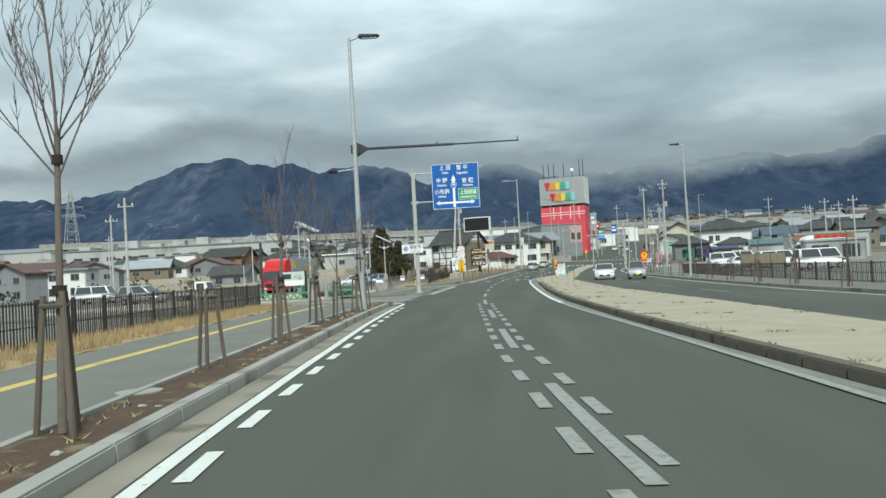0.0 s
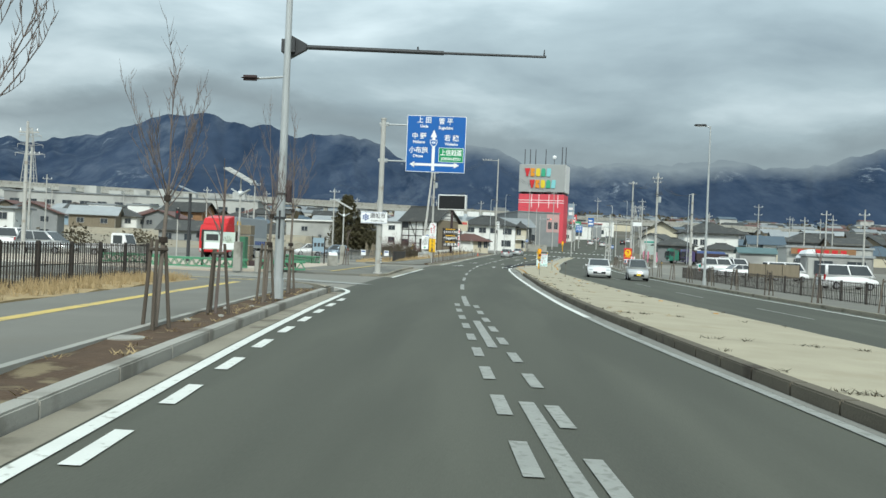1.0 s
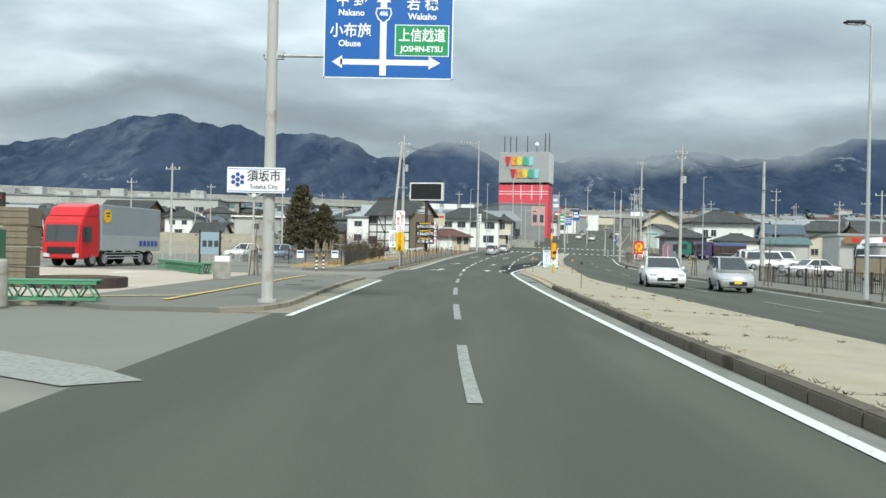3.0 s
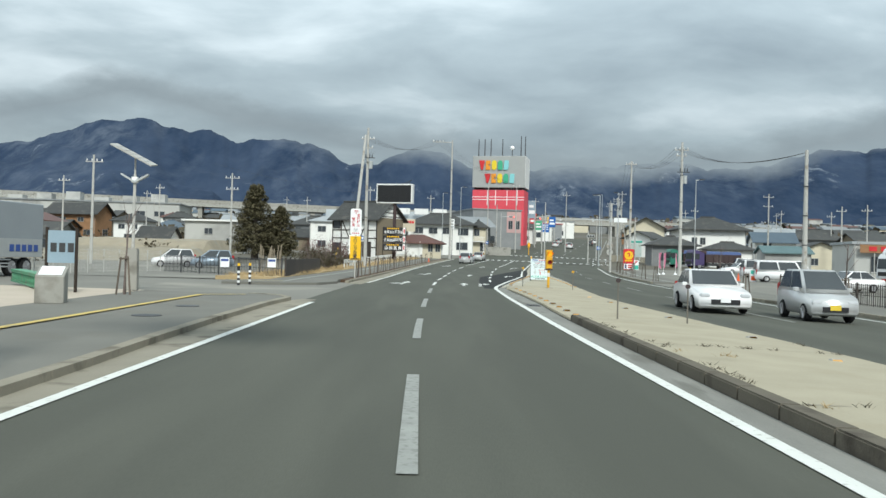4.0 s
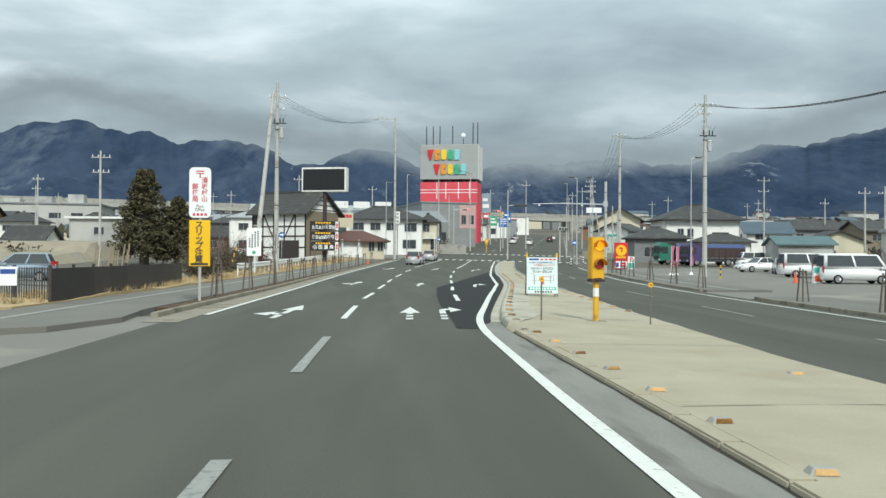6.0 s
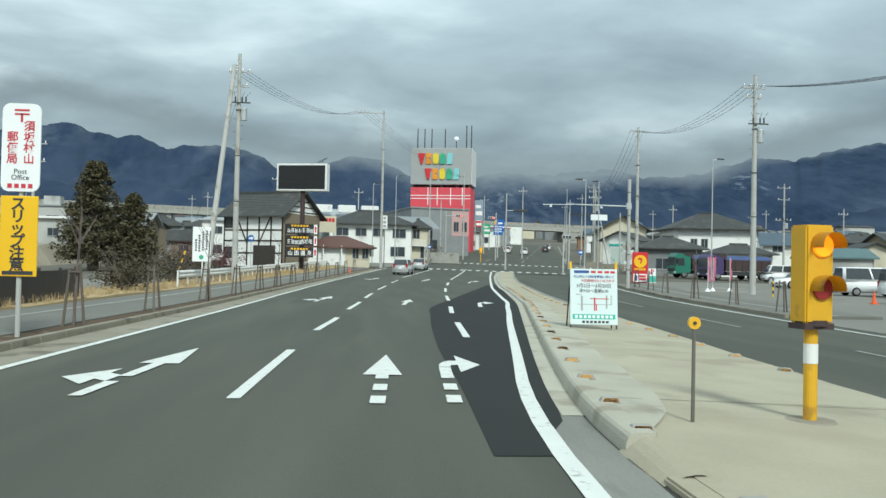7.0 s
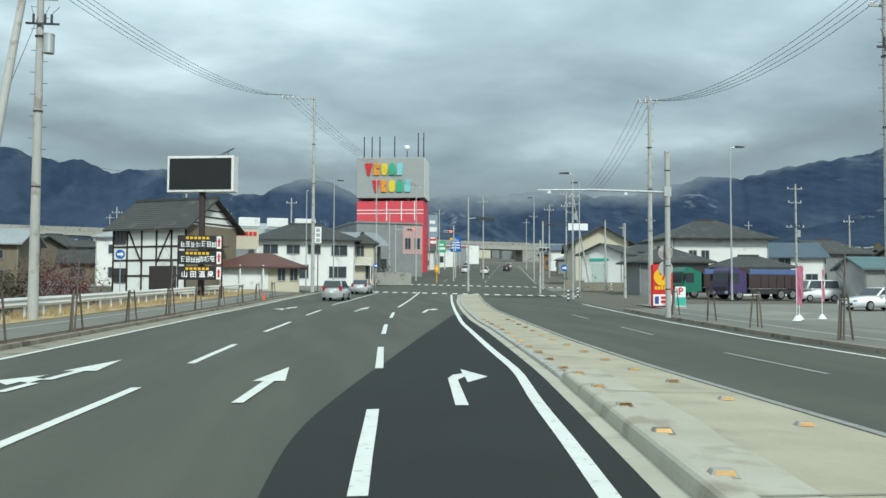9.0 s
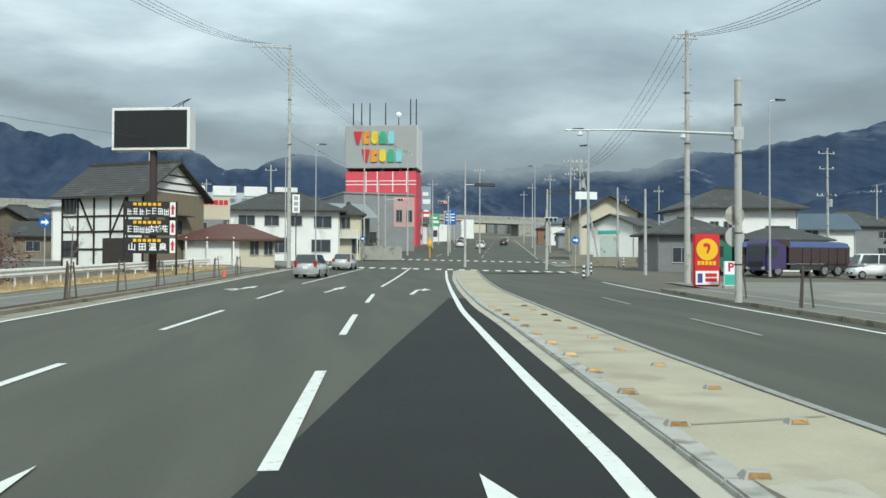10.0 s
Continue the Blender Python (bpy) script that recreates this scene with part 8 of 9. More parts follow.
for x in (-3, 3):
    bm = B()
    tube(bm, (x, 0.45, 0), (x, 0.45, 3.2), 0.06, 0.06, 8)
    part("post", bm, galv_old, ob)
house(49, 131, -12, 8, 6, 2.8, "flat", 0.3, far_wall, roof_grey, "white flat-roofed workshop with wide shutters", (("f", -2.0, 0.3, 2.4, 2.0), ("f", 2.0, 0.3, 2.4, 2.0)), 0.2)
ob = thing("timber_hoarding", "weathered plywood hoarding on posts beside the car park", "hoarding", stand(29, 95.5, 0, -8))
for i in range(3):
    bm = B()
    box(bm, -2.2 + 1.5 * i, -0.75 + 1.5 * i, 0, 0.05, 0.5, 1.75)
    part("board", bm, beige_board, ob)
for i in range(4):
    bm = B()
    box(bm, -2.26 + 1.5 * i, -2.18 + 1.5 * i, 0.05, 0.13, 0, 1.85)
    part("post", bm, beam, ob)
bar_fence("bar_fence", "low dark steel fence between footway and car park", lambda y: far_line(y) + 4.4, 52, 97, 0.05, 1.05, 0.2, 2.8, fence_brown, True)
bar_fence("bar_fence", "low dark steel fence between footway and car park", lambda y: far_line(y) + 4.4, 8, 52, 0.05, 1.05, 0.2, 2.8, fence_brown, True)

# yellow and red roadside signboard with a parking sign
ob = thing("shop_signboard", "yellow and red lit-type shop signboard beside the car park", "sign", stand(26.4, 161.3, 0.13, -5))
bm = B()
box(bm, -0.68, 0.68, 0, 0.28, 0.05, 2.75)
bevel(bm, 0.06, 2)
part("case", bm, sign_red, ob)
bm = B()
tube(bm, (0.0, -0.03, 1.95), (0.0, 0, 1.95), 0.56, 0.56, 24)
part("yellow_disc", bm, sign_yellow, ob)
bm = B()
prism(bm, [(-0.22, 2.2), (-0.05, 2.3), (0.15, 2.2), (0.16, 2.0), (0.05, 1.75), (-0.05, 1.75), (0.02, 2.0), (0.0, 2.12), (-0.15, 2.05)], -0.045, -0.03, "y")
part("dark_mark", bm, sign_red, ob)
bm = B()
for i in range(5):
    box(bm, -0.5 + 0.2 * i, -0.35 + 0.2 * i, -0.02, 0, 1.15, 1.36)
part("yellow_print", bm, sign_yellow, ob)
bm = B()
box(bm, -0.6, 0.6, -0.02, 0.0, 0.15, 0.85)
wp = part("white_panel", bm, sign_white, ob)
bm = B()
for z in (0.55, 0.3):
    box(bm, -0.1, 0.5, -0.03, -0.02, z, z + 0.18)
part("red_print", bm, sign_red, wp)
bm = B()
box(bm, -0.5, -0.25, -0.03, -0.02, 0.25, 0.72)
part("blue_print", bm, letter_blue, wp)
ob = thing("parking_sign", "white and green parking signboard on feet", "sign", stand(27.1, 160.2, 0.13, -8))
bm = B()
box(bm, -0.32, 0.32, -0.08, 0.08, 0.12, 1.35)
bevel(bm, 0.03)
b = part("board", bm, sign_white, ob)
lettering("P", 0.6, letter_red, b, 0, -0.085, 1.05, True, 1, 0.02)
bm = B()
box(bm, -0.3, 0.3, -0.086, -0.08, 0.18, 0.7)
part("green_panel", bm, teal, b)
bm = B()
box(bm, -0.36, 0.36, -0.2, 0.2, 0.0, 0.12)
part("foot", bm, concrete_new, ob)
for i, (x, y) in enumerate(((26.0, 145.3), (26.9, 146.6), (28.4, 147.2))):
    ob = thing("banner_flag", "narrow pink banner on a thin pole with a white base", "banner", stand(x, y, 0.1, 20 * i), "pink banners")
    bm = B()
    tube(bm, (0, 0, 0), (0, 0, 2.4), 0.015, 0.012, 6)
    part("pole", bm, sign_white, ob)
    bm = B()
    n = 14
    grid = []
    for k in range(n + 1):
        z = 0.75 + 1.6 * k / n
        wide = 0.24 + 0.07 * math.sin(z * 3.1 + i * 2)
        grid.append([bm.verts.new((0.01 + wide * u / 4, 0.05 * (u / 4) * math.sin(z * 5 + i + u), z - 0.03 * u * math.sin(z * 2 + i))) for u in range(5)])
    for r0, r1 in zip(grid, grid[1:]):
        for u in range(4):
            bm.faces.new((r0[u], r0[u + 1], r1[u + 1], r1[u]))
    bmesh.ops.solidify(bm, geom=list(bm.faces), thickness=0.004)
    part("cloth", bm, pink, ob)
    bm = B()
    tube(bm, (0, 0, 0), (0, 0, 0.22), 0.2, 0.05, 12)
    part("base", bm, sign_white, ob)
for x, y in ((30.2, 132.6), (0.6, 178)):
    ob = thing("traffic_cone", "orange traffic cone standing on the asphalt", "cone", stand(x, y, 0.02))
    bm = B()
    tube(bm, (0, 0, 0.03), (0, 0, 0.7), 0.14, 0.03, 12)
    part("body", bm, orange_red, ob)
    bm = B()
    box(bm, -0.19, 0.19, -0.19, 0.19, 0, 0.04)
    part("base", bm, orange_red, ob)
ob = thing("a_board_sign", "small standing sign with green top and orange lower half", "sign", stand(31.3, 131.8, 0.02))
bm = B()
prism(bm, [(-0.2, 0), (0.2, 0), (0.02, 1.15), (-0.02, 1.15)], -0.28, 0.28, "x")
part("board", bm, sign_white, ob)
bm = B()
box(bm, -0.24, 0.24, -0.2, -0.12, 0.12, 0.5)
part("orange_panel", bm, orange_red, ob)
bm = B()
box(bm, -0.24, 0.24, -0.12, -0.07, 0.7, 1.05)
part("green_panel", bm, teal, ob)
ob = thing("striped_marker_post", "yellow and black banded marker post on the footway", "bollard", stand(27.55, 138.9, 0.05))
for i in range(6):
    bm = B()
    tube(bm, (0, 0, 0.2 * i), (0, 0, 0.2 * (i + 1) - 0.003), 0.05, 0.05, 8)
    part("band", bm, (sign_yellow, sign_black)[i % 2], ob)

# ---- houses on the near side ----
house(-87.5, 266.5, -6, 12.5, 8.5, 6.6, "gable_x", 2.5, brown_wall, roof_tile, "orange-brown two-storey house with a dark tiled gable roof", (("f", -3.0, 4.2, 3.4, 1.1), ("f", 2.5, 4.2, 1.6, 1.1), ("r", 0.8, 0.9, 2.6, 1.6), ("f", 4.2, 0.9, 1.8, 1.4)), 0.9)
house(-92.5, 258.5, -6, 13, 7, 3.4, "gable_x", 1.5, brown_wall, roof_tile, "low brown front wing with a wide dark roof", (("f", 3, 0.8, 2.2, 1.4), ("r", 0, 0.8, 1.6, 1.4)), 0.8)
house(-66.5, 246, -4, 7.0, 7, 5.4, "hip", 1.7, white_wall, roof_tile, "small white two-storey house with a dark hipped roof", (("f", -1.6, 3.2, 1.5, 1.1), ("f", 1.4, 3.2, 1.3, 1.1), ("f", 0, 0.8, 2.0, 1.3)), 0.7)
house(-37.4, 206.5, -3, 10.6, 7, 5.5, "flat", 0.3, far_wall, white_paint, "white flat-roofed house with an overhanging eave", (("f", -1.0, 3.2, 1.5, 1.1), ("f", 2.6, 1.2, 0.8, 1.4)), 0.5)
for x, y, rz, w, d, h, k, wm, rm, lb in ((-40, 88, 10, 7, 7, 5.0, "flat", white_wall, roof_grey, "white flat-roofed house with square windows"), (-52, 100, 5, 8, 7, 5.4, "hip", white_wall, roof_tile, "white house with a dark hipped roof"), (-31, 108, -5, 8, 6, 3.0, "gable_x", grey_wall, roof_tile, "low grey house with a dark tiled roof"), (-44, 122, 8, 8, 7, 5.2, "hip", white_wall, roof_tile, "white two-storey house with a dark roof"), (-60, 84, 5, 9, 8, 3.2, "hip", beige_board, roof_tile, "old low house with a wide dark roof"), (-70, 110, 0, 9, 8, 5.2, "gable_x", white_wall, roof_grey, "white house with a grey gable roof"), (-56, 136, 6, 14, 9, 4.5, "gable_x", blue_wall, roof_grey, "pale blue storage hall"), (-24.5, 118, -4, 5, 5, 2.8, "gable_x", white_wall, roof_tile, "small white shed house"), (-45, 66, 12, 8, 7, 3.0, "hip", beige_board, roof_tile, "low brown house with a dark roof"), (-58, 62, 8, 8, 8, 5.2, "hip", white_wall, roof_tile, "white two-storey house behind the car park")):
    x, y = 1 + 1.8 * (x - 1), 21 + 1.8 * (y - 21)
    house(x, y, rz, w, d, h, k, 1.7, wm, rm, lb, (("f", -w * 0.25, 0.8, 1.6, 1.3), ("f", w * 0.25, 0.8, 1.6, 1.3)) + ((("f", -w * 0.25, 3.3, 1.4, 1.1), ("f", w * 0.25, 3.3, 1.4, 1.1), ("r", 0, 3.3, 1.4, 1.1)) if h > 4.4 else ()), 0.6)
for x, y, w, h in ((-99.8, 238, 7.2, 7.4), (-92, 243, 6.2, 7.6), (-112, 246, 9, 5.6)):
    house(x, y, 4, w, 7, h, "flat", 0.3, white_wall, roof_grey, "white two-storey flat-roofed house", (("f", -w * 0.22, 4.4, 1.5, 1.2), ("f", w * 0.22, 4.4, 1.5, 1.2), ("f", -w * 0.22, 1.2, 1.5, 1.2), ("f", w * 0.22, 1.2, 1.5, 1.2)), 0.3)
# earth bank behind the yard
bk = grid_sheet([-96 + 2.1 * i for i in range(31)], [150, 156, 162, 168, 174, 180, 184, 187, 188, 189, 192, 200, 216], lambda x, y: -0.1 + float(np.interp(y, (150, 156, 187, 189.5, 216), (0, 0.5, 2.0, 3.5, 3.2))) * min(1.0, (-33 - x) / 2 + 0.05) + 0.25 * noise.noise(Vector((x * 0.3, y * 0.3, 1))))
structure("earth_bank", bk, bank_earth, "pale dry earth bank behind the yard", "bank")
ob = thing("mesh_fence", "wire mesh fence on grey posts along the yard", "fence")
fa, fb = Vector((-21.4, 100.5, 0)), Vector((-17.7, 111.2, 0))
for i in range(9):
    p, q = fa.lerp(fb, i / 8), fa.lerp(fb, min(1, (i + 1) / 8))
    bm = B()
    tube(bm, p, p + Vector((0, 0, 1.5)), 0.03, 0.03, 6)
    part("post", bm, galv_old, ob)
    if i < 8:
        bm = B()
        for k in range(8):
            z = Vector((0, 0, 0.1 + 0.19 * k))
            tube(bm, p + z, q + z, 0.006, 0.006, 4)
        for k in range(1, 11):
            r = p.lerp(q, k / 11)
            tube(bm, r + Vector((0, 0, 0.1)), r + Vector((0, 0, 1.43)), 0.006, 0.006, 4)
        part("mesh", bm, galv_old, ob)
# stacked timber poles leaning by the white house
ob = thing("timber_poles", "bundle of pale timber poles leaning on the hedge", "timber", stand(-13.6, 124.5, 0))
rng = random.Random(8)
for i in range(12):
    bm = B()
    x = 0.16 * i
    tube(bm, (x, 0, 0), (x + rng.uniform(-0.2, 0.3), 0.9, 1.9 + rng.uniform(-0.2, 0.3)), 0.05, 0.045, 6)
    part("pole", bm, beige_board, ob)


# ---- vehicles (front along +x in their own axes) ----
def wheel(parent, x, y, r, w, side):
    bm = B()
    tube(bm, (x, y - w / 2, r), (x, y + w / 2, r), r, r, 20)
    bevel_edges = [e for e in bm.edges if len(e.link_faces) == 2 and any(len(f.verts) > 4 for f in e.link_faces)]
    bmesh.ops.bevel(bm, geom=bevel_edges, offset=w * 0.18, segments=2, affect="EDGES")
    tyre = part("wheel", bm, rubber, parent, "black tyre with a silver rim")
    bm = B()
    yo = y + side * w * 0.48
    tube(bm, (x, yo - 0.012, r), (x, yo + 0.012, r), r * 0.66, r * 0.66, 16)
    for i in range(5):
        a = 2 * math.pi * i / 5
        tube(bm, (x, yo + side * 0.014, r), (x + r * 0.58 * math.cos(a), yo + side * 0.014, r + r * 0.58 * math.sin(a)), r * 0.09, r * 0.07, 5)
    part("rim", bm, rim, tyre)


def quad_on(bm, corners, u0, u1, v0, v1, out):
    """A panel inset on a four-cornered face, lifted a little outwards."""
    c = [Vector(p) for p in corners]
    def at(u, v):
        return (c[0] * (1 - u) + c[1] * u) * (1 - v) + (c[3] * (1 - u) + c[2] * u) * v
    n = (c[1] - c[0]).cross(c[3] - c[0]).normalized()
    if n.dot(Vector(out)) < 0:
        n = -n
    vs = [bm.verts.new(at(u, v) + n * 0.012) for u, v in ((u0, v0), (u1, v0), (u1, v1), (u0, v1))]
    f = bm.faces.new(vs)
    f.normal_update()
    if f.normal.dot(Vector(out)) < 0:
        f.normal_flip()


def car(m, L, W, H, profile, cab, paint_m, label, wheels, r=0.31, plate=sign_white, name="car", rear_lamps=True, category="car", group=""):
    """profile: side outline of the lower body (x, z); cab: (base x0, x1, belt z, top x0, x1) of the cabin."""
    ob = thing(name, label, category, m, group)
    bm = B()
    prism(bm, profile, -W / 2, W / 2, "y")
    bmesh.ops.bevel(bm, geom=list(bm.edges), offset=0.1, segments=3, affect="EDGES", clamp_overlap=True)
    for v in bm.verts:
        k = abs(v.co.x) / (L / 2)
        if k > 0.75:
            v.co.y *= 1 - 0.35 * (k - 0.75) ** 1.2
    part("body", bm, paint_m, ob, smooth=True)
    x0, x1, zb, t0, t1 = cab
    hb, ht = W / 2 - 0.03, W / 2 - 0.03 - (H - zb) * 0.24
    base = [(x0, -hb, zb - 0.08), (x1, -hb, zb - 0.08), (x1, hb, zb - 0.08), (x0, hb, zb - 0.08)]
    topc = [(t0, -ht, H), (t1, -ht, H), (t1, ht, H), (t0, ht, H)]
    bm = B()
    vb, vt = [bm.verts.new(p) for p in base], [bm.verts.new(p) for p in topc]
    bm.faces.new(vt)
    for i in range(4):
        j = (i + 1) % 4
        bm.faces.new((vb[i], vb[j], vt[j], vt[i]))
    bm.faces.new(vb[::-1])
    bmesh.ops.bevel(bm, geom=[e for e in bm.edges if all(v.co.z > zb for v in e.verts) or (e.verts[0].co.z > zb) != (e.verts[1].co.z > zb)], offset=0.05, segments=2, affect="EDGES")
    cabin = part("cabin", bm, paint_m, ob, smooth=True)
    faces = [(base[i], base[(i + 1) % 4], topc[(i + 1) % 4], topc[i]) for i in range(4)]
    for i, nm, out in ((1, "windscreen", (1, 0, 0.3)), (3, "rear_window", (-1, 0, 0.3))):
        bm = B()
        quad_on(bm, faces[i], 0.05, 0.95, 0.16, 0.92, out)
        part(nm, bm, glass_dark, cabin)
    for i, out in ((0, (0, -1, 0.2)), (2, (0, 1, 0.2))):
        for a, b in ((0.05, 0.49), (0.52, 0.95)):
            bm = B()
            quad_on(bm, faces[i], a, b, 0.18, 0.92, out)
            part("side_window", bm, glass_dark, cabin)
    for x in wheels:
        for s in (-1, 1):
            wheel(ob, x, s * (W / 2 - 0.09), r, 0.2, s)
    zf = profile[0][1]
    for s in (-1, 1):
        bm = B()
        box(bm, L / 2 - 0.42, L / 2 - 0.02, s * W * 0.36 - 0.17, s * W * 0.36 + 0.15, 0.57, 0.69)
        bevel(bm, 0.03, 2)
        part("headlight", bm, lens_clear, ob)
        bm = B()
        box(bm, -L / 2 + 0.0, -L / 2 + 0.2, s * W * 0.385 - 0.13, s * W * 0.385 + 0.1, 0.68, 0.98 if H < 1.6 else 1.15)
        bevel(bm, 0.03, 2)
        part("tail_light", bm, tail_red, ob)
        bm = B()
        box(bm, x1 - 0.55, x1 - 0.38, s * (W / 2 + 0.08) - 0.08, s * (W / 2 + 0.08) + 0.08, zb - 0.05, zb + 0.08)
        bevel(bm, 0.02)
        part("wing_mirror", bm, paint_m, ob)
    bm = B()
    box(bm, L / 2 - 0.05, L / 2 + 0.006, -W * 0.26, W * 0.26, 0.34, 0.5)
    part("grille", bm, sign_black, ob)
    bm = B()
    box(bm, L / 2 - 0.03, L / 2 + 0.015, -0.16, 0.16, 0.4, 0.56)
    box(bm, -L / 2 - 0.012, -L / 2 + 0.03, -0.16, 0.16, 0.62, 0.78)
    part("number_plate", bm, plate, ob)
    return ob


def sedan_profile(L, hood=0.82, deck=0.9):
    a = L / 2
    return [(-a, 0.3), (-a + 0.05, 0.22), (a - 0.1, 0.2), (a, 0.32), (a - 0.02, 0.6), (a - 0.25, 0.74), (a * 0.42, hood + 0.07), (-a * 0.55, deck + 0.03), (-a + 0.08, deck), (-a, 0.75)]


def hatch_profile(L, belt=0.98, hood=0.92):
    a = L / 2
    return [(-a, 0.32), (-a + 0.06, 0.24), (a - 0.1, 0.22), (a, 0.34), (a - 0.03, 0.66), (a - 0.2, 0.8), (a * 0.5, hood), (a * 0.35, belt), (-a + 0.05, belt), (-a, 0.85)]


def sedan(x, y, rz, paint_m, label, dz=0.0, L=4.8, W=1.79, H=1.46):
    a = L / 2
    return car(stand(x, y, dz, rz), L, W, H, sedan_profile(L), (-a * 0.76, a * 0.4, 0.93, -a * 0.4, a * 0.04), paint_m, label, (a * 0.58, -a * 0.58), 0.32)


def minivan(x, y, rz, paint_m, label, dz=0.0, L=4.4, W=1.7, H=1.6, plate=sign_white, name="car"):
    a = L / 2
    return car(stand(x, y, dz, rz), L, W, H, hatch_profile(L), (-a + 0.06, a * 0.62, 0.98, -a + 0.4, a * 0.12), paint_m, label, (a * 0.6, -a * 0.6), 0.3, plate, name)


def van(x, y, rz, paint_m, label, dz=0.0, L=4.5, W=1.69, H=1.95):
    a = L / 2
    return car(stand(x, y, dz, rz), L, W, H, hatch_profile(L, 1.05, 1.0), (-a + 0.04, a * 0.86, 1.05, -a + 0.16, a * 0.6), paint_m, label, (a * 0.66, -a * 0.58), 0.3, sign_white, "van", True, "van")


minivan(6.3, 180.0, 79, car_silver, "silver estate car waiting before the junction", 0.0, 4.5, 1.72, 1.62)
sedan(9.2, 198.5, 79, car_silver, "silver sedan waiting before the junction", 0.0, 4.6, 1.75, 1.45)
sedan(11.0, 82.5, -96, car_white, "white sedan driving in the oncoming lane", 0.0, 4.85, 1.8, 1.47)
minivan(13.5, 79.6, -95, car_silver, "silver small car in the oncoming lane", 0.0, 3.4, 1.48, 1.62, plate_yellow)
# car parks
van(33.6, 131.4, -8, car_white, "white delivery van parked on the lot", 0.02)
van(38.6, 141.2, -4, car_white, "white van parked in the row", 0.02, 4.7, 1.7, 1.98)
van(37.2, 144.4, -4, car_white, "white high-roof van parked in the row", 0.02, 4.6, 1.7, 1.98)
sedan(40.2, 160, 190, car_white, "white sedan parked on the lot", 0.02)
minivan(39.4, 153.2, -110, car_silver, "grey hatchback parked on the lot", 0.02, 3.9, 1.68, 1.5)
minivan(53.5, 190, -70, car_red, "dark red hatchback parked by the trucks", 0.02, 3.7, 1.6, 1.5)
van(47.4, 178, 175, car_white, "white small van parked near the trucks", 0.02, 3.4, 1.48, 1.85)
sedan(30, 111, 190, car_white, "white sedan parked behind the fence", 0.02)
van(33, 104, 5, car_white, "white van parked behind the fence", 0.02)
van(30.5, 83, 8, car_white, "white van on the fenced lot", 0.02)
minivan(-30.5, 76, -12, car_silver, "silver minivan parked behind the fence", 0.02, 4.6, 1.7, 1.7)
van(-43.0, 92, 0, car_white, "white van before the houses", 0.02)
minivan(-21.6, 127, 200, car_white, "white compact car behind the yard fence", 0.02, 3.7)
minivan(-17.8, 125.5, 192, car_blue, "pale blue compact behind the yard fence", 0.02, 3.6)
for i, (x, y, m) in enumerate(((37.1, 300, car_white), (39.6, 290, car_white), (50.6, 318, steel_dark), (43.5, 336, car_silver), (46, 352, car_white), (57, 345, car_white))):
    minivan(x, y, 77, m, "distant car on the rising road", 0.0)


def flatbed(x, y, rz, label):
    ob = thing("kei_truck", label, "truck", stand(x, y, 0.02, rz))
    bm = B()
    prism(bm, [(0.35, 0.35), (1.65, 0.35), (1.68, 0.95), (1.4, 1.75), (0.5, 1.78), (0.35, 1.7)], -0.7, 0.7, "y")
    bevel(bm, 0.05, 2)
    cabm = part("cab", bm, car_white, ob)
    bm = B()
    bm.faces.new([bm.verts.new(p) for p in ((1.675, -0.6, 1.0), (1.675, 0.6, 1.0), (1.45, 0.56, 1.66), (1.45, -0.56, 1.66))])
    part("windscreen", bm, glass_dark, cabm)
    for s in (-1, 1):
        bm = B()
        box(bm, 0.55, 1.3, s * 0.705 - 0.006, s * 0.705 + 0.006, 1.0, 1.6)
        part("side_window", bm, glass_dark, cabm)
    bm = B()
    box(bm, -1.7, 0.33, -0.7, 0.7, 0.6, 0.66)
    for a in ((-1.7, 0.33, -0.7, -0.66), (-1.7, 0.33, 0.66, 0.7), (-1.7, -1.66, -0.7, 0.7)):
        box(bm, a[0], a[1], a[2], a[3], 0.66, 0.92)
    part("bed", bm, car_white, ob)
    for xx in (1.2, -1.0):
        for s in (-1, 1):
            wheel(ob, xx, s * 0.6, 0.27, 0.16, s)


flatbed(-26.3, 77.5, -8, "white small flatbed truck parked behind the fence")


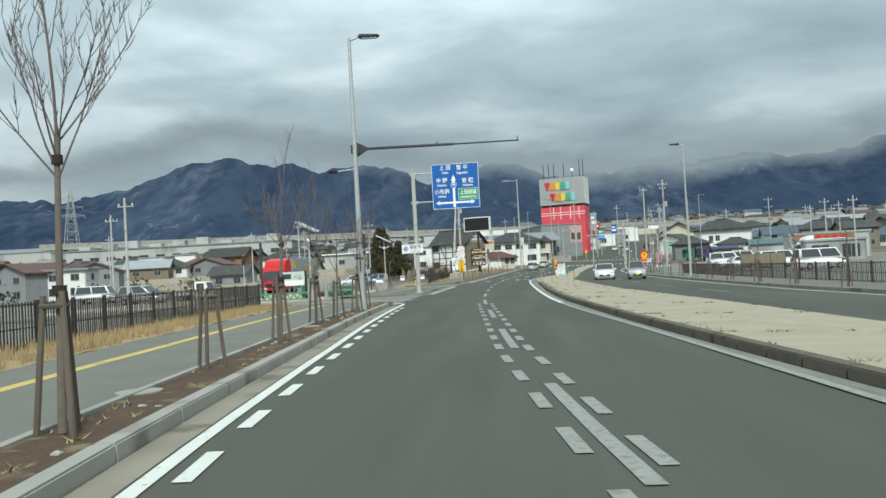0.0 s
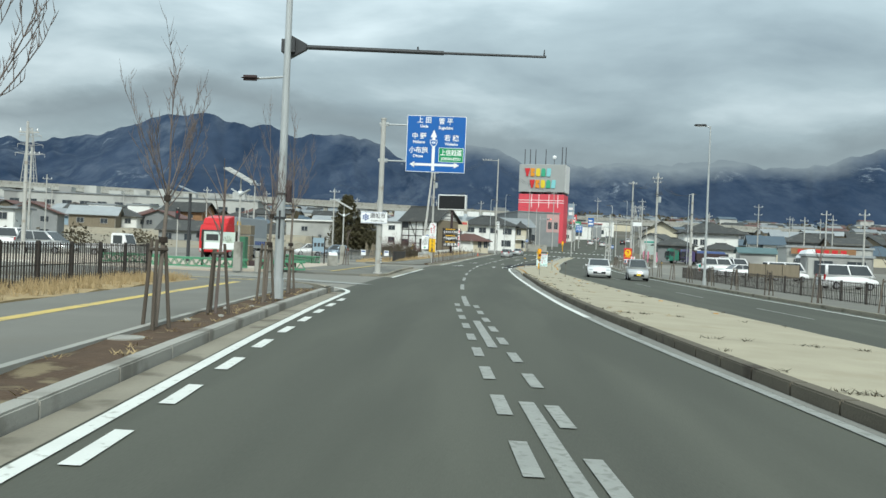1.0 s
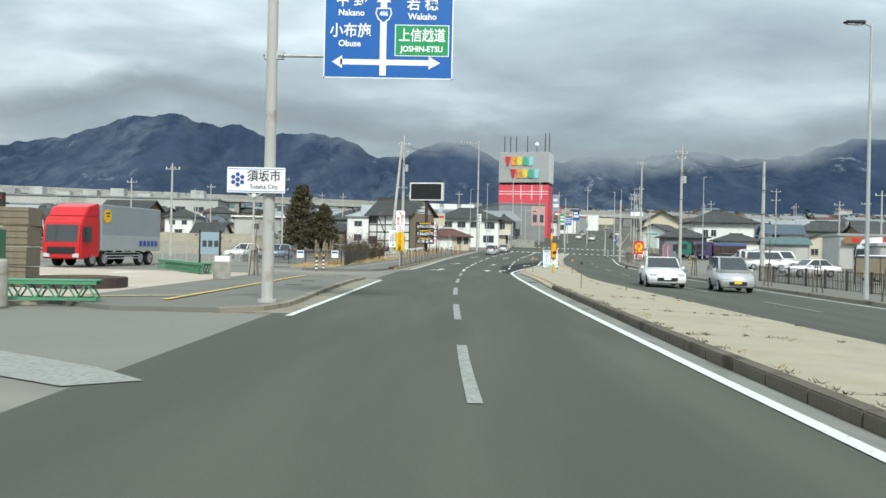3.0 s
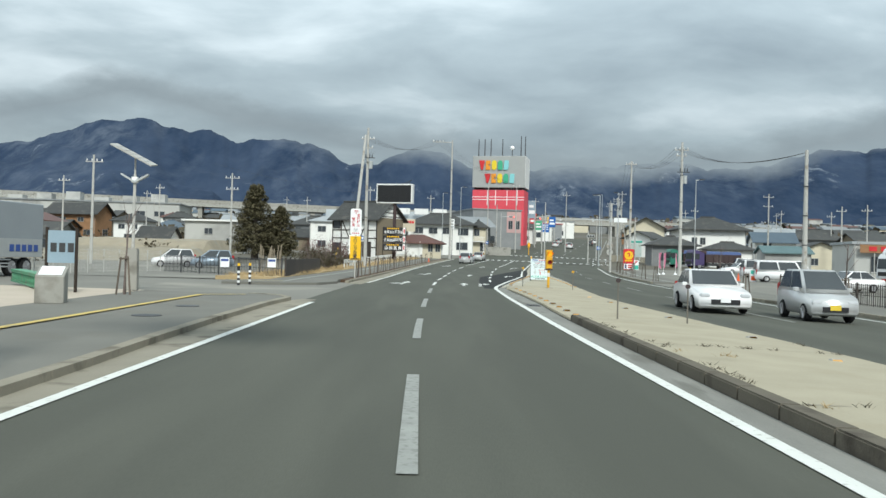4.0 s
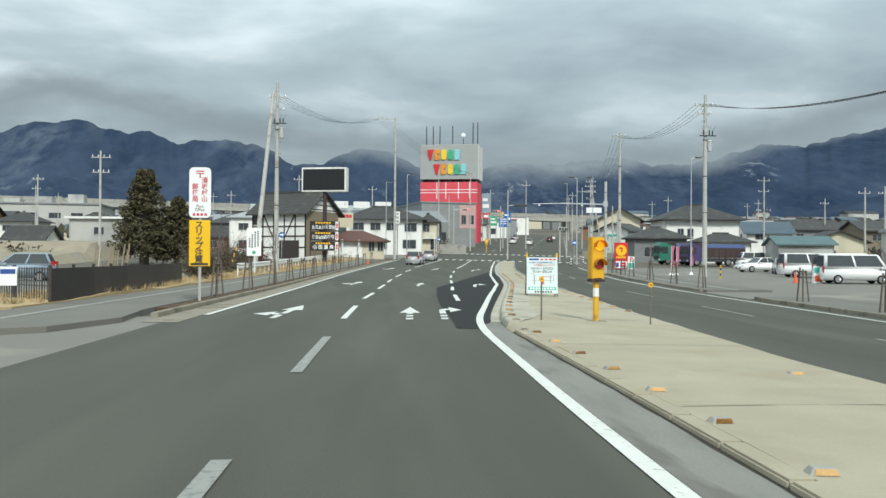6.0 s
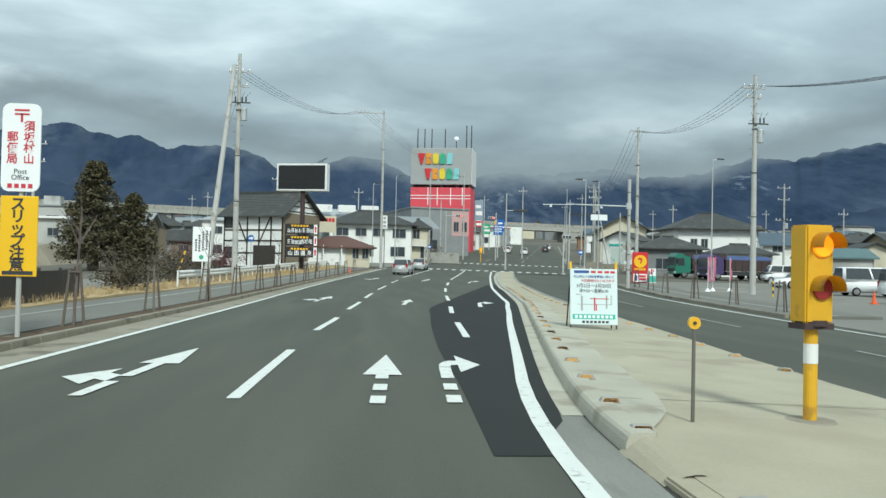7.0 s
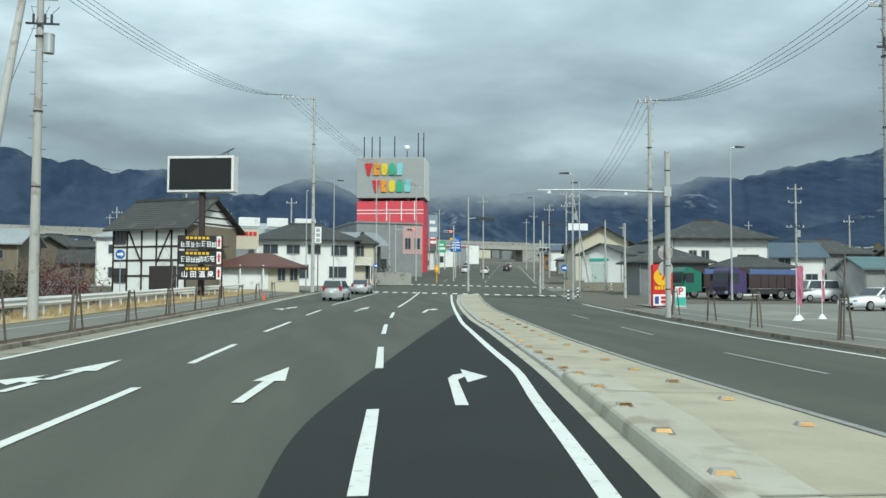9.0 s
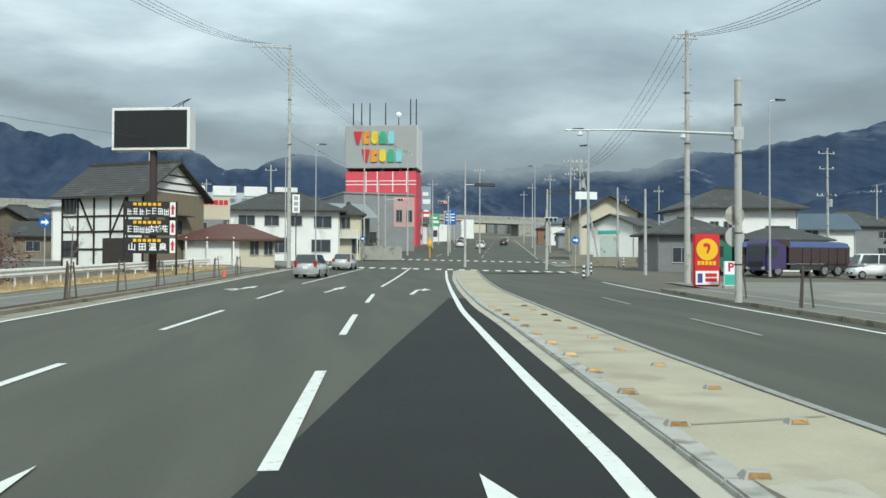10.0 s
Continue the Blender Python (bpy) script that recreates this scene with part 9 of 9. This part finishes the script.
def big_truck(x, y, rz, cab_m, body_m, L, label, kind="box", Wd=2.4, Hb=3.6):
    ob = thing("truck", label, "truck", stand(x, y, 0.02, rz))
    a = L / 2
    bm = B()
    prism(bm, [(a - 2.0, 0.55), (a - 0.02, 0.45), (a, 1.4), (a - 0.1, 2.5), (a - 0.35, 2.95), (a - 2.0, 3.0 if kind == "box" else 2.7)], -Wd / 2, Wd / 2, "y")
    bevel(bm, 0.07, 2)
    cabm = part("cab", bm, cab_m, ob)
    if kind == "box":
        bm = B()
        prism(bm, [(a - 2.0, 2.95), (a - 0.5, 2.95), (a - 0.8, 3.5), (a - 2.0, 3.8)], -Wd / 2 + 0.05, Wd / 2 - 0.05, "y")
        bevel(bm, 0.06, 2)
        part("wind_deflector", bm, cab_m, cabm)
    bm = B()
    bm.faces.new([bm.verts.new(p) for p in ((a + 0.006, -Wd * 0.42, 1.45), (a + 0.006, Wd * 0.42, 1.45), (a - 0.09, Wd * 0.42, 2.45), (a - 0.09, -Wd * 0.42, 2.45))])
    part("windscreen", bm, glass_dark, cabm)
    bm = B()
    box(bm, a - 0.04, a + 0.02, -Wd * 0.36, Wd * 0.36, 0.75, 1.15)
    part("grille", bm, sign_black, cabm)
    for s in (-1, 1):
        bm = B()
        box(bm, a - 1.15, a - 0.3, s * Wd / 2 - 0.012, s * Wd / 2 + 0.012, 1.45, 2.35)
        part("side_window", bm, glass_dark, cabm)
        bm = B()
        box(bm, a - 0.1, a + 0.015, s * Wd * 0.38 - 0.2, s * Wd * 0.38 + 0.2, 0.55, 0.78)
        part("headlight", bm, lens_clear, cabm)
        bm = B()
        box(bm, a - 0.2, a - 0.02, s * (Wd / 2 + 0.18) - 0.1, s * (Wd / 2 + 0.18) + 0.1, 1.7, 2.3)
        part("wing_mirror", bm, sign_black, cabm)
    bm = B()
    box(bm, -a, a - 0.4, -0.45, 0.45, 0.55, 0.85)
    part("chassis", bm, steel_dark, ob)
    if kind == "box":
        bm = B()
        box(bm, -a, a - 2.15, -Wd / 2 - 0.03, Wd / 2 + 0.03, 0.95, Hb)
        bevel(bm, 0.04)
        bx = part("cargo_box", bm, body_m, ob)
        for s in (-1, 1):
            bm = B()
            box(bm, -a + 0.1, a - 2.25, s * (Wd / 2 + 0.03) - 0.02, s * (Wd / 2 + 0.03) + 0.02, 0.97, 1.9)
            part("lower_panel", bm, galv, bx)
            bm = B()
            for z in (0.45, 0.62, 0.8):
                box(bm, -a + 2.6, a - 2.6, s * Wd * 0.48 - 0.02, s * Wd * 0.48 + 0.02, z, z + 0.06)
            part("side_guard", bm, galv, ob)
    else:
        bm = B()
        prism(bm, [(-Wd / 2, 1.0), (Wd / 2, 1.0), (Wd / 2 + 0.05, 2.3), (-Wd / 2 - 0.05, 2.3)], -a, a - 2.2, "x")
        bx = part("tipper_body", bm, body_m, ob, "rusty brown tipper body")
        bm = B()
        prism(bm, [(-Wd / 2 - 0.06, 2.25), (Wd / 2 + 0.06, 2.25), (Wd / 2 - 0.3, 2.65), (0, 2.78), (-Wd / 2 + 0.3, 2.65)], -a - 0.05, a - 2.15, "x")
        part("tarpaulin", bm, truck_blue, ob, "blue tarpaulin cover")
        bm = B()
        for i in range(6):
            for s in (-1, 1):
                box(bm, -a + 0.3 + i * (L - 3) / 6, -a + 0.4 + i * (L - 3) / 6, s * (Wd / 2 + 0.05) - 0.04, s * (Wd / 2 + 0.05) + 0.04, 1.0, 2.25)
        part("ribs", bm, body_m, bx)["kind"] = "stuff"
        for s in (-1, 1):
            bm = B()
            box(bm, -a + 0.2, a - 2.4, s * (Wd / 2 - 0.1) - 0.03, s * (Wd / 2 - 0.1) + 0.03, 0.5, 0.98)
            part("skirt", bm, steel_dark, ob, "dark side skirt with tanks")
        bm = B()
        prism(bm, [(a - 2.2, 2.3), (a - 1.1, 2.75), (a - 1.1, 2.85), (a - 2.3, 2.85), (a - 2.3, 2.3)], -Wd / 2, Wd / 2, "y")
        part("headboard", bm, body_m, bx)
        bm = B()
        for i in range(5):
            box(bm, -0.9 + 0.45 * i - 0.6, -0.6 + 0.45 * i - 0.6, -Wd / 2 - 0.1, -Wd / 2 - 0.05, 1.85, 2.1)
        part("print", bm, sign_white, bx)
    axles = (a - 1.3, a - 2.6, -a + 1.3, -a + 2.5) if L > 8.5 else (a - 1.2, -a + 1.1, -a + 2.4)
    for xx in axles:
        for s in (-1, 1):
            wheel(ob, xx, s * (Wd / 2 - 0.18), 0.47, 0.3, s)
    return ob, bx


ob, bx = big_truck(-21.6, 93.3, -98, truck_red, truck_grey, 9.4, "large red-cabbed lorry with a grey cargo box", "box", 2.45, 3.75)
for s in (-1, 1):
    bm = B()
    tube(bm, (1.95, s * 1.265, 3.05), (1.95, s * 1.285, 3.05), 0.42, 0.42, 22)
    d = part("emblem_disc", bm, sign_yellow, bx, "round yellow emblem")
    bm = B()
    for z, w in ((3.2, 0.5), (3.02, 0.3)):
        box(bm, 1.95 - w / 2, 1.95 + w / 2, s * 1.29 - 0.004, s * 1.29 + 0.004, z, z + 0.07)
    part("emblem_mark", bm, sign_black, d)
    bm = B()
    for i in range(5):
        box(bm, -4.2 + 0.5 * i, -3.85 + 0.5 * i, s * 1.29 - 0.006, s * 1.29 + 0.006, 1.25, 1.6)
    part("print", bm, letter_blue, bx)
big_truck(44.6, 183.2, 190, truck_purple, rust, 8.1, "violet tipper lorry with a blue tarpaulin over its load", "tipper", 2.4)
big_truck(41.9, 187.6, 186, mat("green_truck_paint", (0.035, 0.2, 0.14), (0.028, 0.16, 0.11), 0.4, 1, 10), rust, 6.6, "green tipper lorry parked behind", "tipper", 2.2)
big_truck(49.0, 136, -176, car_white, white_paint, 6.6, "white box lorry beside the workshop", "box", 2.2, 3.2)


# ---- town in the distance ----
def town_house(seed):
    rng = random.Random(seed)
    w, d, h = rng.uniform(7, 11), rng.uniform(6.5, 9), rng.choice((3.0, 5.2, 5.4))
    kind = rng.choice(("hip", "gable_x", "gable_x", "hip", "gable_y"))
    wm = rng.choice((white_wall, white_wall, cream_wall, grey_wall, beige_board))
    rm = rng.choice((roof_tile, roof_tile, roof_tile, roof_grey, roof_blue, roof_brown))
    names = {white_wall.name: "white", cream_wall.name: "cream", grey_wall.name: "grey", beige_board.name: "weathered brown"}
    wins = [("f", -w * 0.25, 0.8, 1.7, 1.3), ("f", w * 0.25, 0.8, 1.7, 1.3)]
    if h > 4:
        wins += [("f", -w * 0.25, 3.3, 1.5, 1.1), ("f", w * 0.25, 3.3, 1.5, 1.1)]
    storey = "two-storey" if h > 4 else "single-storey"
    roofs = {roof_tile.name: "dark tiled", roof_grey.name: "grey metal", roof_blue.name: "blue metal", roof_brown.name: "maroon metal"}
    return house(0, 0, 0, w, d, h, kind, rng.uniform(1.4, 2.1), wm, rm, f"{names[wm.name]} {storey} town house with a {roofs[rm.name]} roof", wins, 0.6)


protos = [town_house(300 + i) for i in range(10)]
for p in protos:
    p["group"] = "town houses"
rng = random.Random(77)
taken = [(-99.8, 238), (-92, 243), (-70, 232), (-112, 246), (52, 176), (61, 184), (56, 262), (60, 284), (66, 308), (70, 332), (74, 356), (31, 336), (29.5, 300), (-77, 256), (-87, 255), (-37, 203), (52, 209), (43, 217), (47, 236), (5, 228), (12, 233), (-17, 214), (-9, 240), (-22, 168)]


def free(x, y, r):
    c = 20 + (y - 200) * 0.225
    if y > 190 and abs(x - c) < (26 if y < 330 else 20):
        return False
    if -24 < x < 80 and y < 250 or x > -75 and y < 205 and x < 0:
        return False
    if 150 > y and -20 < x < 40:
        return False
    return all((x - a) ** 2 + (y - b) ** 2 > r * r for a, b in taken)


used = 0
for i in range(4000):
    if used >= 190:
        break
    az = radians(rng.uniform(-38, 42))
    r = 95 + 520 * rng.random() ** 1.3
    x, y = r * math.sin(az) + 2, r * math.cos(az) + 30
    if y < 60 or not free(x, y, 14):
        continue
    if y > 455:
        continue
    taken.append((x, y))
    m = stand(x, y, -0.1, rng.uniform(-25, 25))
    if -58 < x < -48 and 204 < y < 258:
        # open yard behind the bank
        continue
    p = protos[used % len(protos)]
    if used < len(protos):
        p.matrix_basis = m
    else:
        copy_thing(p, m)
    used += 1

# far town: many small blocks with roofs
bm = B()
mats_far = [far_wall, cream_wall, grey_wall, roof_tile, roof_grey, roof_blue, roof_brown]
for i in range(2100):
    az = radians(rng.uniform(-42, 46))
    r = rng.uniform(520, 2100) if i % 3 else rng.uniform(500, 1000)
    x, y = r * math.sin(az) + 2, r * math.cos(az) + 30
    if abs(x - (20 + (y - 200) * 0.225)) < 14 and y < 500:
        continue
    big = rng.random() < 0.1
    w, d, h = (rng.uniform(20, 45), rng.uniform(10, 16), rng.uniform(3.5, 5.5)) if big else (rng.uniform(7, 13), rng.uniform(7, 11), rng.uniform(3, 6.5))
    if rng.random() < 0.008:
        w, d, h = rng.uniform(12, 24), 12, rng.uniform(9, 14)
    z = land_z(x, y) - 1.5
    wi = rng.choice((0, 0, 1, 2, 2))
    ri = rng.choice((3, 3, 4, 4, 5, 6)) if not big else 4
    box(bm, x - w / 2, x + w / 2, y - d / 2, y + d / 2, z, z + h + 1.5, wi)
    if h < 13:
        prism(bm, [(y - d / 2 - 0.5, z + h + 1.4), (y + d / 2 + 0.5, z + h + 1.4), (y, z + h + 1.5 + (1.8 if not big else 1.2))], x - w / 2 - 0.5, x + w / 2 + 0.5, "x", ri)
me_town = link_mesh("far_town", bm, mats_far)
tagged(me_town, "distant low houses and halls spread over the slope", "town", kind="stuff")

# small shops and sheds beside the rising road
for i, (x, y, w, d, h, wm, rm, lb) in enumerate(((56, 262, 9, 8, 3.6, white_wall, roof_tile, "white low shop with a dark roof"), (60, 284, 8, 8, 5.2, cream_wall, roof_tile, "cream two-storey house with a dark roof"), (66, 308, 10, 8, 3.4, grey_wall, roof_grey, "grey low workshop with a metal roof"), (70, 332, 9, 9, 5.4, white_wall, roof_blue, "white two-storey house with a blue roof"), (74, 356, 10, 9, 4.2, brown_wall, roof_tile, "brown house with a dark tiled roof"), (31, 336, 8, 9, 5.0, white_wall, roof_tile, "white house with a tiled roof by the road"))):
    house(x, y, -12, w, d, h, ("hip", "gable_x")[i % 2], 1.5, wm, rm, lb, (("f", -w * 0.25, 0.8, 1.8, 1.4), ("f", w * 0.25, 0.8, 1.8, 1.4)), 0.6)

# far woods and orchards
bm = B()
for i in range(900):
    az = radians(rng.uniform(-42, 46))
    r = rng.uniform(260, 2300)
    x, y = r * math.sin(az) + 2, r * math.cos(az) + 30
    if abs(x - (20 + (y - 200) * 0.225)) < 26 and y < 500:
        continue
    z = land_z(x, y)
    s = rng.uniform(1.5, 4.0) * (1 + r / 1500)
    for k in range(14):
        c = Vector((x + rng.gauss(0, s * 0.8), y + rng.gauss(0, s * 0.5), z + abs(rng.gauss(s * 0.5, s * 0.35))))
        u = Vector((rng.uniform(-1, 1), rng.uniform(-0.4, 0.4), rng.uniform(0.2, 1))).normalized() * s * 0.5
        v = Vector((rng.uniform(-1, 1), rng.uniform(-0.4, 0.4), rng.uniform(-0.4, 0.4))).normalized() * s * 0.4
        bm.faces.new([bm.verts.new(c + q) for q in (-u, v, u, -v)])
for i in range(260):
    az = radians(rng.uniform(-40, 44))
    r = rng.uniform(110, 300)
    x, y = r * math.sin(az) + 2, r * math.cos(az) + 30
    if abs(x - (20 + (y - 200) * 0.225)) < 34 or not (x < -34 or x > 58) or any((x - a) ** 2 + (y - b) ** 2 < 64 for a, b in taken):
        continue
    s = rng.uniform(0.7, 1.8)
    z = land_z(x, y)
    for k in range(60):
        c = Vector((x + rng.gauss(0, s * 0.7), y + rng.gauss(0, s * 0.7), z + abs(rng.gauss(s * 0.8, s * 0.5))))
        u = Vector((rng.uniform(-1, 1), rng.uniform(-1, 1), rng.uniform(0.2, 1))).normalized() * s * 0.22
        v = Vector((rng.uniform(-1, 1), rng.uniform(-1, 1), rng.uniform(-0.4, 0.4))).normalized() * s * 0.16
        bm.faces.new([bm.verts.new(c + q) for q in (-u, v, u, -v)])
woods = link_mesh("far_trees", bm, bush_leaf)
tagged(woods, "scattered brown and dark green trees over the slope", "trees", kind="stuff")

# long elevated line at the left, factory halls
ob = thing("factory", "long pale factory hall with rooftop units", "building", stand(-170, 430, 0, 6))
part("wall", box(B(), -60, 60, -15, 15, -2, 10), far_wall, ob)
part("roof", box(B(), -60.5, 60.5, -15.5, 15.5, 10, 10.6), roof_grey, ob)
for i in range(9):
    bm = B()
    box(bm, -50 + 12 * i, -44 + 12 * i, -6, 0, 10.6, 10.6 + (2 + i % 3))
    part("roof_unit", bm, far_wall, ob)
for i in range(14):
    window(ob, -55 + 8.2 * i, -15, 4.5, 4.5, 2.2, "f")
ob = thing("factory", "pale metal-clad hall with a low roof", "building", stand(-300, 520, 0, 10))
part("wall", box(B(), -50, 50, -15, 15, -4, 12), far_wall, ob)
part("roof", roof_mesh(B(), 100, 30, 12, 3, 0.5, "gable_x"), roof_grey, ob)

# lattice pylon
ob = thing("lattice_pylon", "distant grey steel lattice pylon", "pylon", stand(-250, 470, 0, 15))
bm = B()
Hh = 46
prev = None
for k in range(11):
    z = Hh * k / 10
    s = 4.2 * (1 - k / 10) + 0.7
    cur = [Vector((sx * s, sy * s, z)) for sx, sy in ((-1, -1), (1, -1), (1, 1), (-1, 1))]
    if prev:
        for i in range(4):
            tube(bm, prev[i], cur[i], 0.2, 0.18, 5)
            tube(bm, prev[i], cur[(i + 1) % 4], 0.1, 0.1, 4)
            tube(bm, cur[i], cur[(i + 1) % 4], 0.1, 0.1, 4)
    prev = cur
part("tower", bm, galv_old, ob)
for z, w in ((32, 7.5), (37, 6.5), (42, 5.5)):
    bm = B()
    for s in (-1, 1):
        tube(bm, (0, 0, z + 1.2), (s * w, 0, z), 0.16, 0.1, 5)
        tube(bm, (0, 0, z - 0.6), (s * w, 0, z), 0.16, 0.1, 5)
        tube(bm, (s * w, 0, z), (s * w, 0, z - 1.8), 0.12, 0.12, 5)
    part("cross_arm", bm, galv_old, ob)

# ---- kerbs and small pieces last ----
run = tagged(new("kerb_left"), "row of concrete kerb stones along the planting strip", "kerb", kind="structure")
kerb_run(run, off(edge_left, -0.74), -6, 41.4, 1.96, 0.22, KERB + 0.01, concrete)
run = tagged(new("kerb_left_far"), "row of concrete kerb stones along the footway", "kerb", kind="structure")
kerb_run(run, off(edge_left, -1.16), 98.5, 196, 1.2, 0.2, 0.13, concrete_dark)
run = tagged(new("kerb_median"), "row of weathered kerb stones along the median", "kerb", kind="structure")
kerb_run(run, median_l, -10, 73.9, 1.2, 0.24, 0.165, kerb_old)
kerb_run(run, median_l, 74, 93.3, 1.2, 0.24, 0.07, sand)
run = tagged(new("kerb_median_new"), "new pale cast concrete kerb along the median", "kerb", kind="structure")
for i in range(5):
    # cast in place: rounded top edge, a joint every few metres
    bm = B()
    ya, yb = 95.4 + 5.82 * i, 95.4 + 5.82 * (i + 1) - 0.012
    rows = []
    for j in range(15):
        y = ya + (yb - ya) * j / 14
        rows.append([bm.verts.new((median_l(y) + d, y, T(median_l(y), y) + z)) for d, z in ((0.0, -0.1), (0.0, 0.02), (0.012, 0.1), (0.03, 0.145), (0.06, 0.17), (0.11, 0.181), (0.27, 0.182), (0.27, -0.1))])
    for r0, r1 in zip(rows, rows[1:]):
        for k in range(7):
            bm.faces.new((r0[k], r0[k + 1], r1[k + 1], r1[k]))
    bm.faces.new(rows[0][::-1])
    bm.faces.new(rows[-1])
    part("kerb_section", bm, concrete_cast, run)
kerb_run(run, median_l, 124.8, 195, 1.2, 0.24, 0.07, concrete_new)
run = tagged(new("kerb_right"), "row of dark kerb stones along the far footway", "kerb", kind="structure")
kerb_run(run, off(far_line, 0.75), -12, 111.6, 1.2, 0.2, 0.14, concrete_dark)
kerb_run(run, off(far_line, 0.75), 119.5, 160, 1.2, 0.2, 0.14, concrete_dark)
run = tagged(new("kerb_corner"), "curved kerb stones round the street corner", "kerb", kind="structure")
pts = arc(-8.0, 41.5, 4.75, 2, 80, 9)
for (ax, ay), (bx, by) in zip(pts, pts[1:]):
    bm = B()
    slab(bm, [(ax, ay), (bx, by), (bx + (bx + 8.0) * 0.05, by + (by - 41.5) * 0.05), (ax + (ax + 8.0) * 0.05, ay + (ay - 41.5) * 0.05)], KERB + 0.01, 0.2)
    part("kerb_stone", bm, concrete_dark, run)
run = tagged(new("kerb_wedge"), "pale kerb stones round the footway corner", "kerb", kind="structure")
for (ax, ay), (bx, by) in zip(wedge, wedge[1:10]):
    d = Vector((bx - ax, by - ay))
    k = max(1, int(d.length / 1.0))
    n = Vector((d.y, -d.x)).normalized() * 0.2
    for i in range(k):
        p, q = Vector((ax, ay)) + d * (i / k), Vector((ax, ay)) + d * ((i + 0.985) / k)
        bm = B()
        slab(bm, [tuple(p - n * 0.1), tuple(q - n * 0.1), tuple(q + n), tuple(p + n)], 0.115, 0.2)
        part("kerb_stone", bm, concrete_dark, run)
# median slab joints
bm = B()
y = 12.0
while y < 190:
    a, b = median_l(y) + 0.26, median_r(y) - 0.15
    q = [bm.verts.new((xx, yy, T(xx, yy) + med_top(xx, yy) + 0.016)) for xx, yy in ((a, y), (b, y + 0.4), (b, y + 0.43), (a, y + 0.03))]
    bm.faces.new(q)
    y += 6.1
structure("median_joints", bm, concrete_dark, "dark joints across the median slabs", "joint")
# manhole, stones in the planting strip
for x, y, r in ((-2.1, 13.2, 0.3), (-3.0, 26.0, 0.28), (-5.2, 71, 0.32), (-5.3, 74.5, 0.3)):
    ob = thing("manhole_cover", "flat round metal cover in the footway", "manhole", stand(x, y, KERB if y < 50 else 0.1))
    bm = B()
    tube(bm, (0, 0, -0.02), (0, 0, 0.012), r, r, 20)
    part("lid", bm, steel_dark if y > 50 else concrete, ob)
rng = random.Random(31)
for i in range(14):
    y = rng.uniform(9, 40)
    x = edge_left(y) - rng.uniform(0.85, 1.45)
    ob = thing("stone", "small pale stone lying in the soil", "stone", stand(x, y, KERB - 0.01, rng.uniform(0, 90)), "loose stones")
    bm = B()
    bmesh.ops.create_icosphere(bm, subdivisions=1, radius=rng.uniform(0.03, 0.08))
    for v in bm.verts:
        v.co *= rng.uniform(0.75, 1.2)
        v.co.z *= 0.5
    part("lump", bm, concrete, ob)
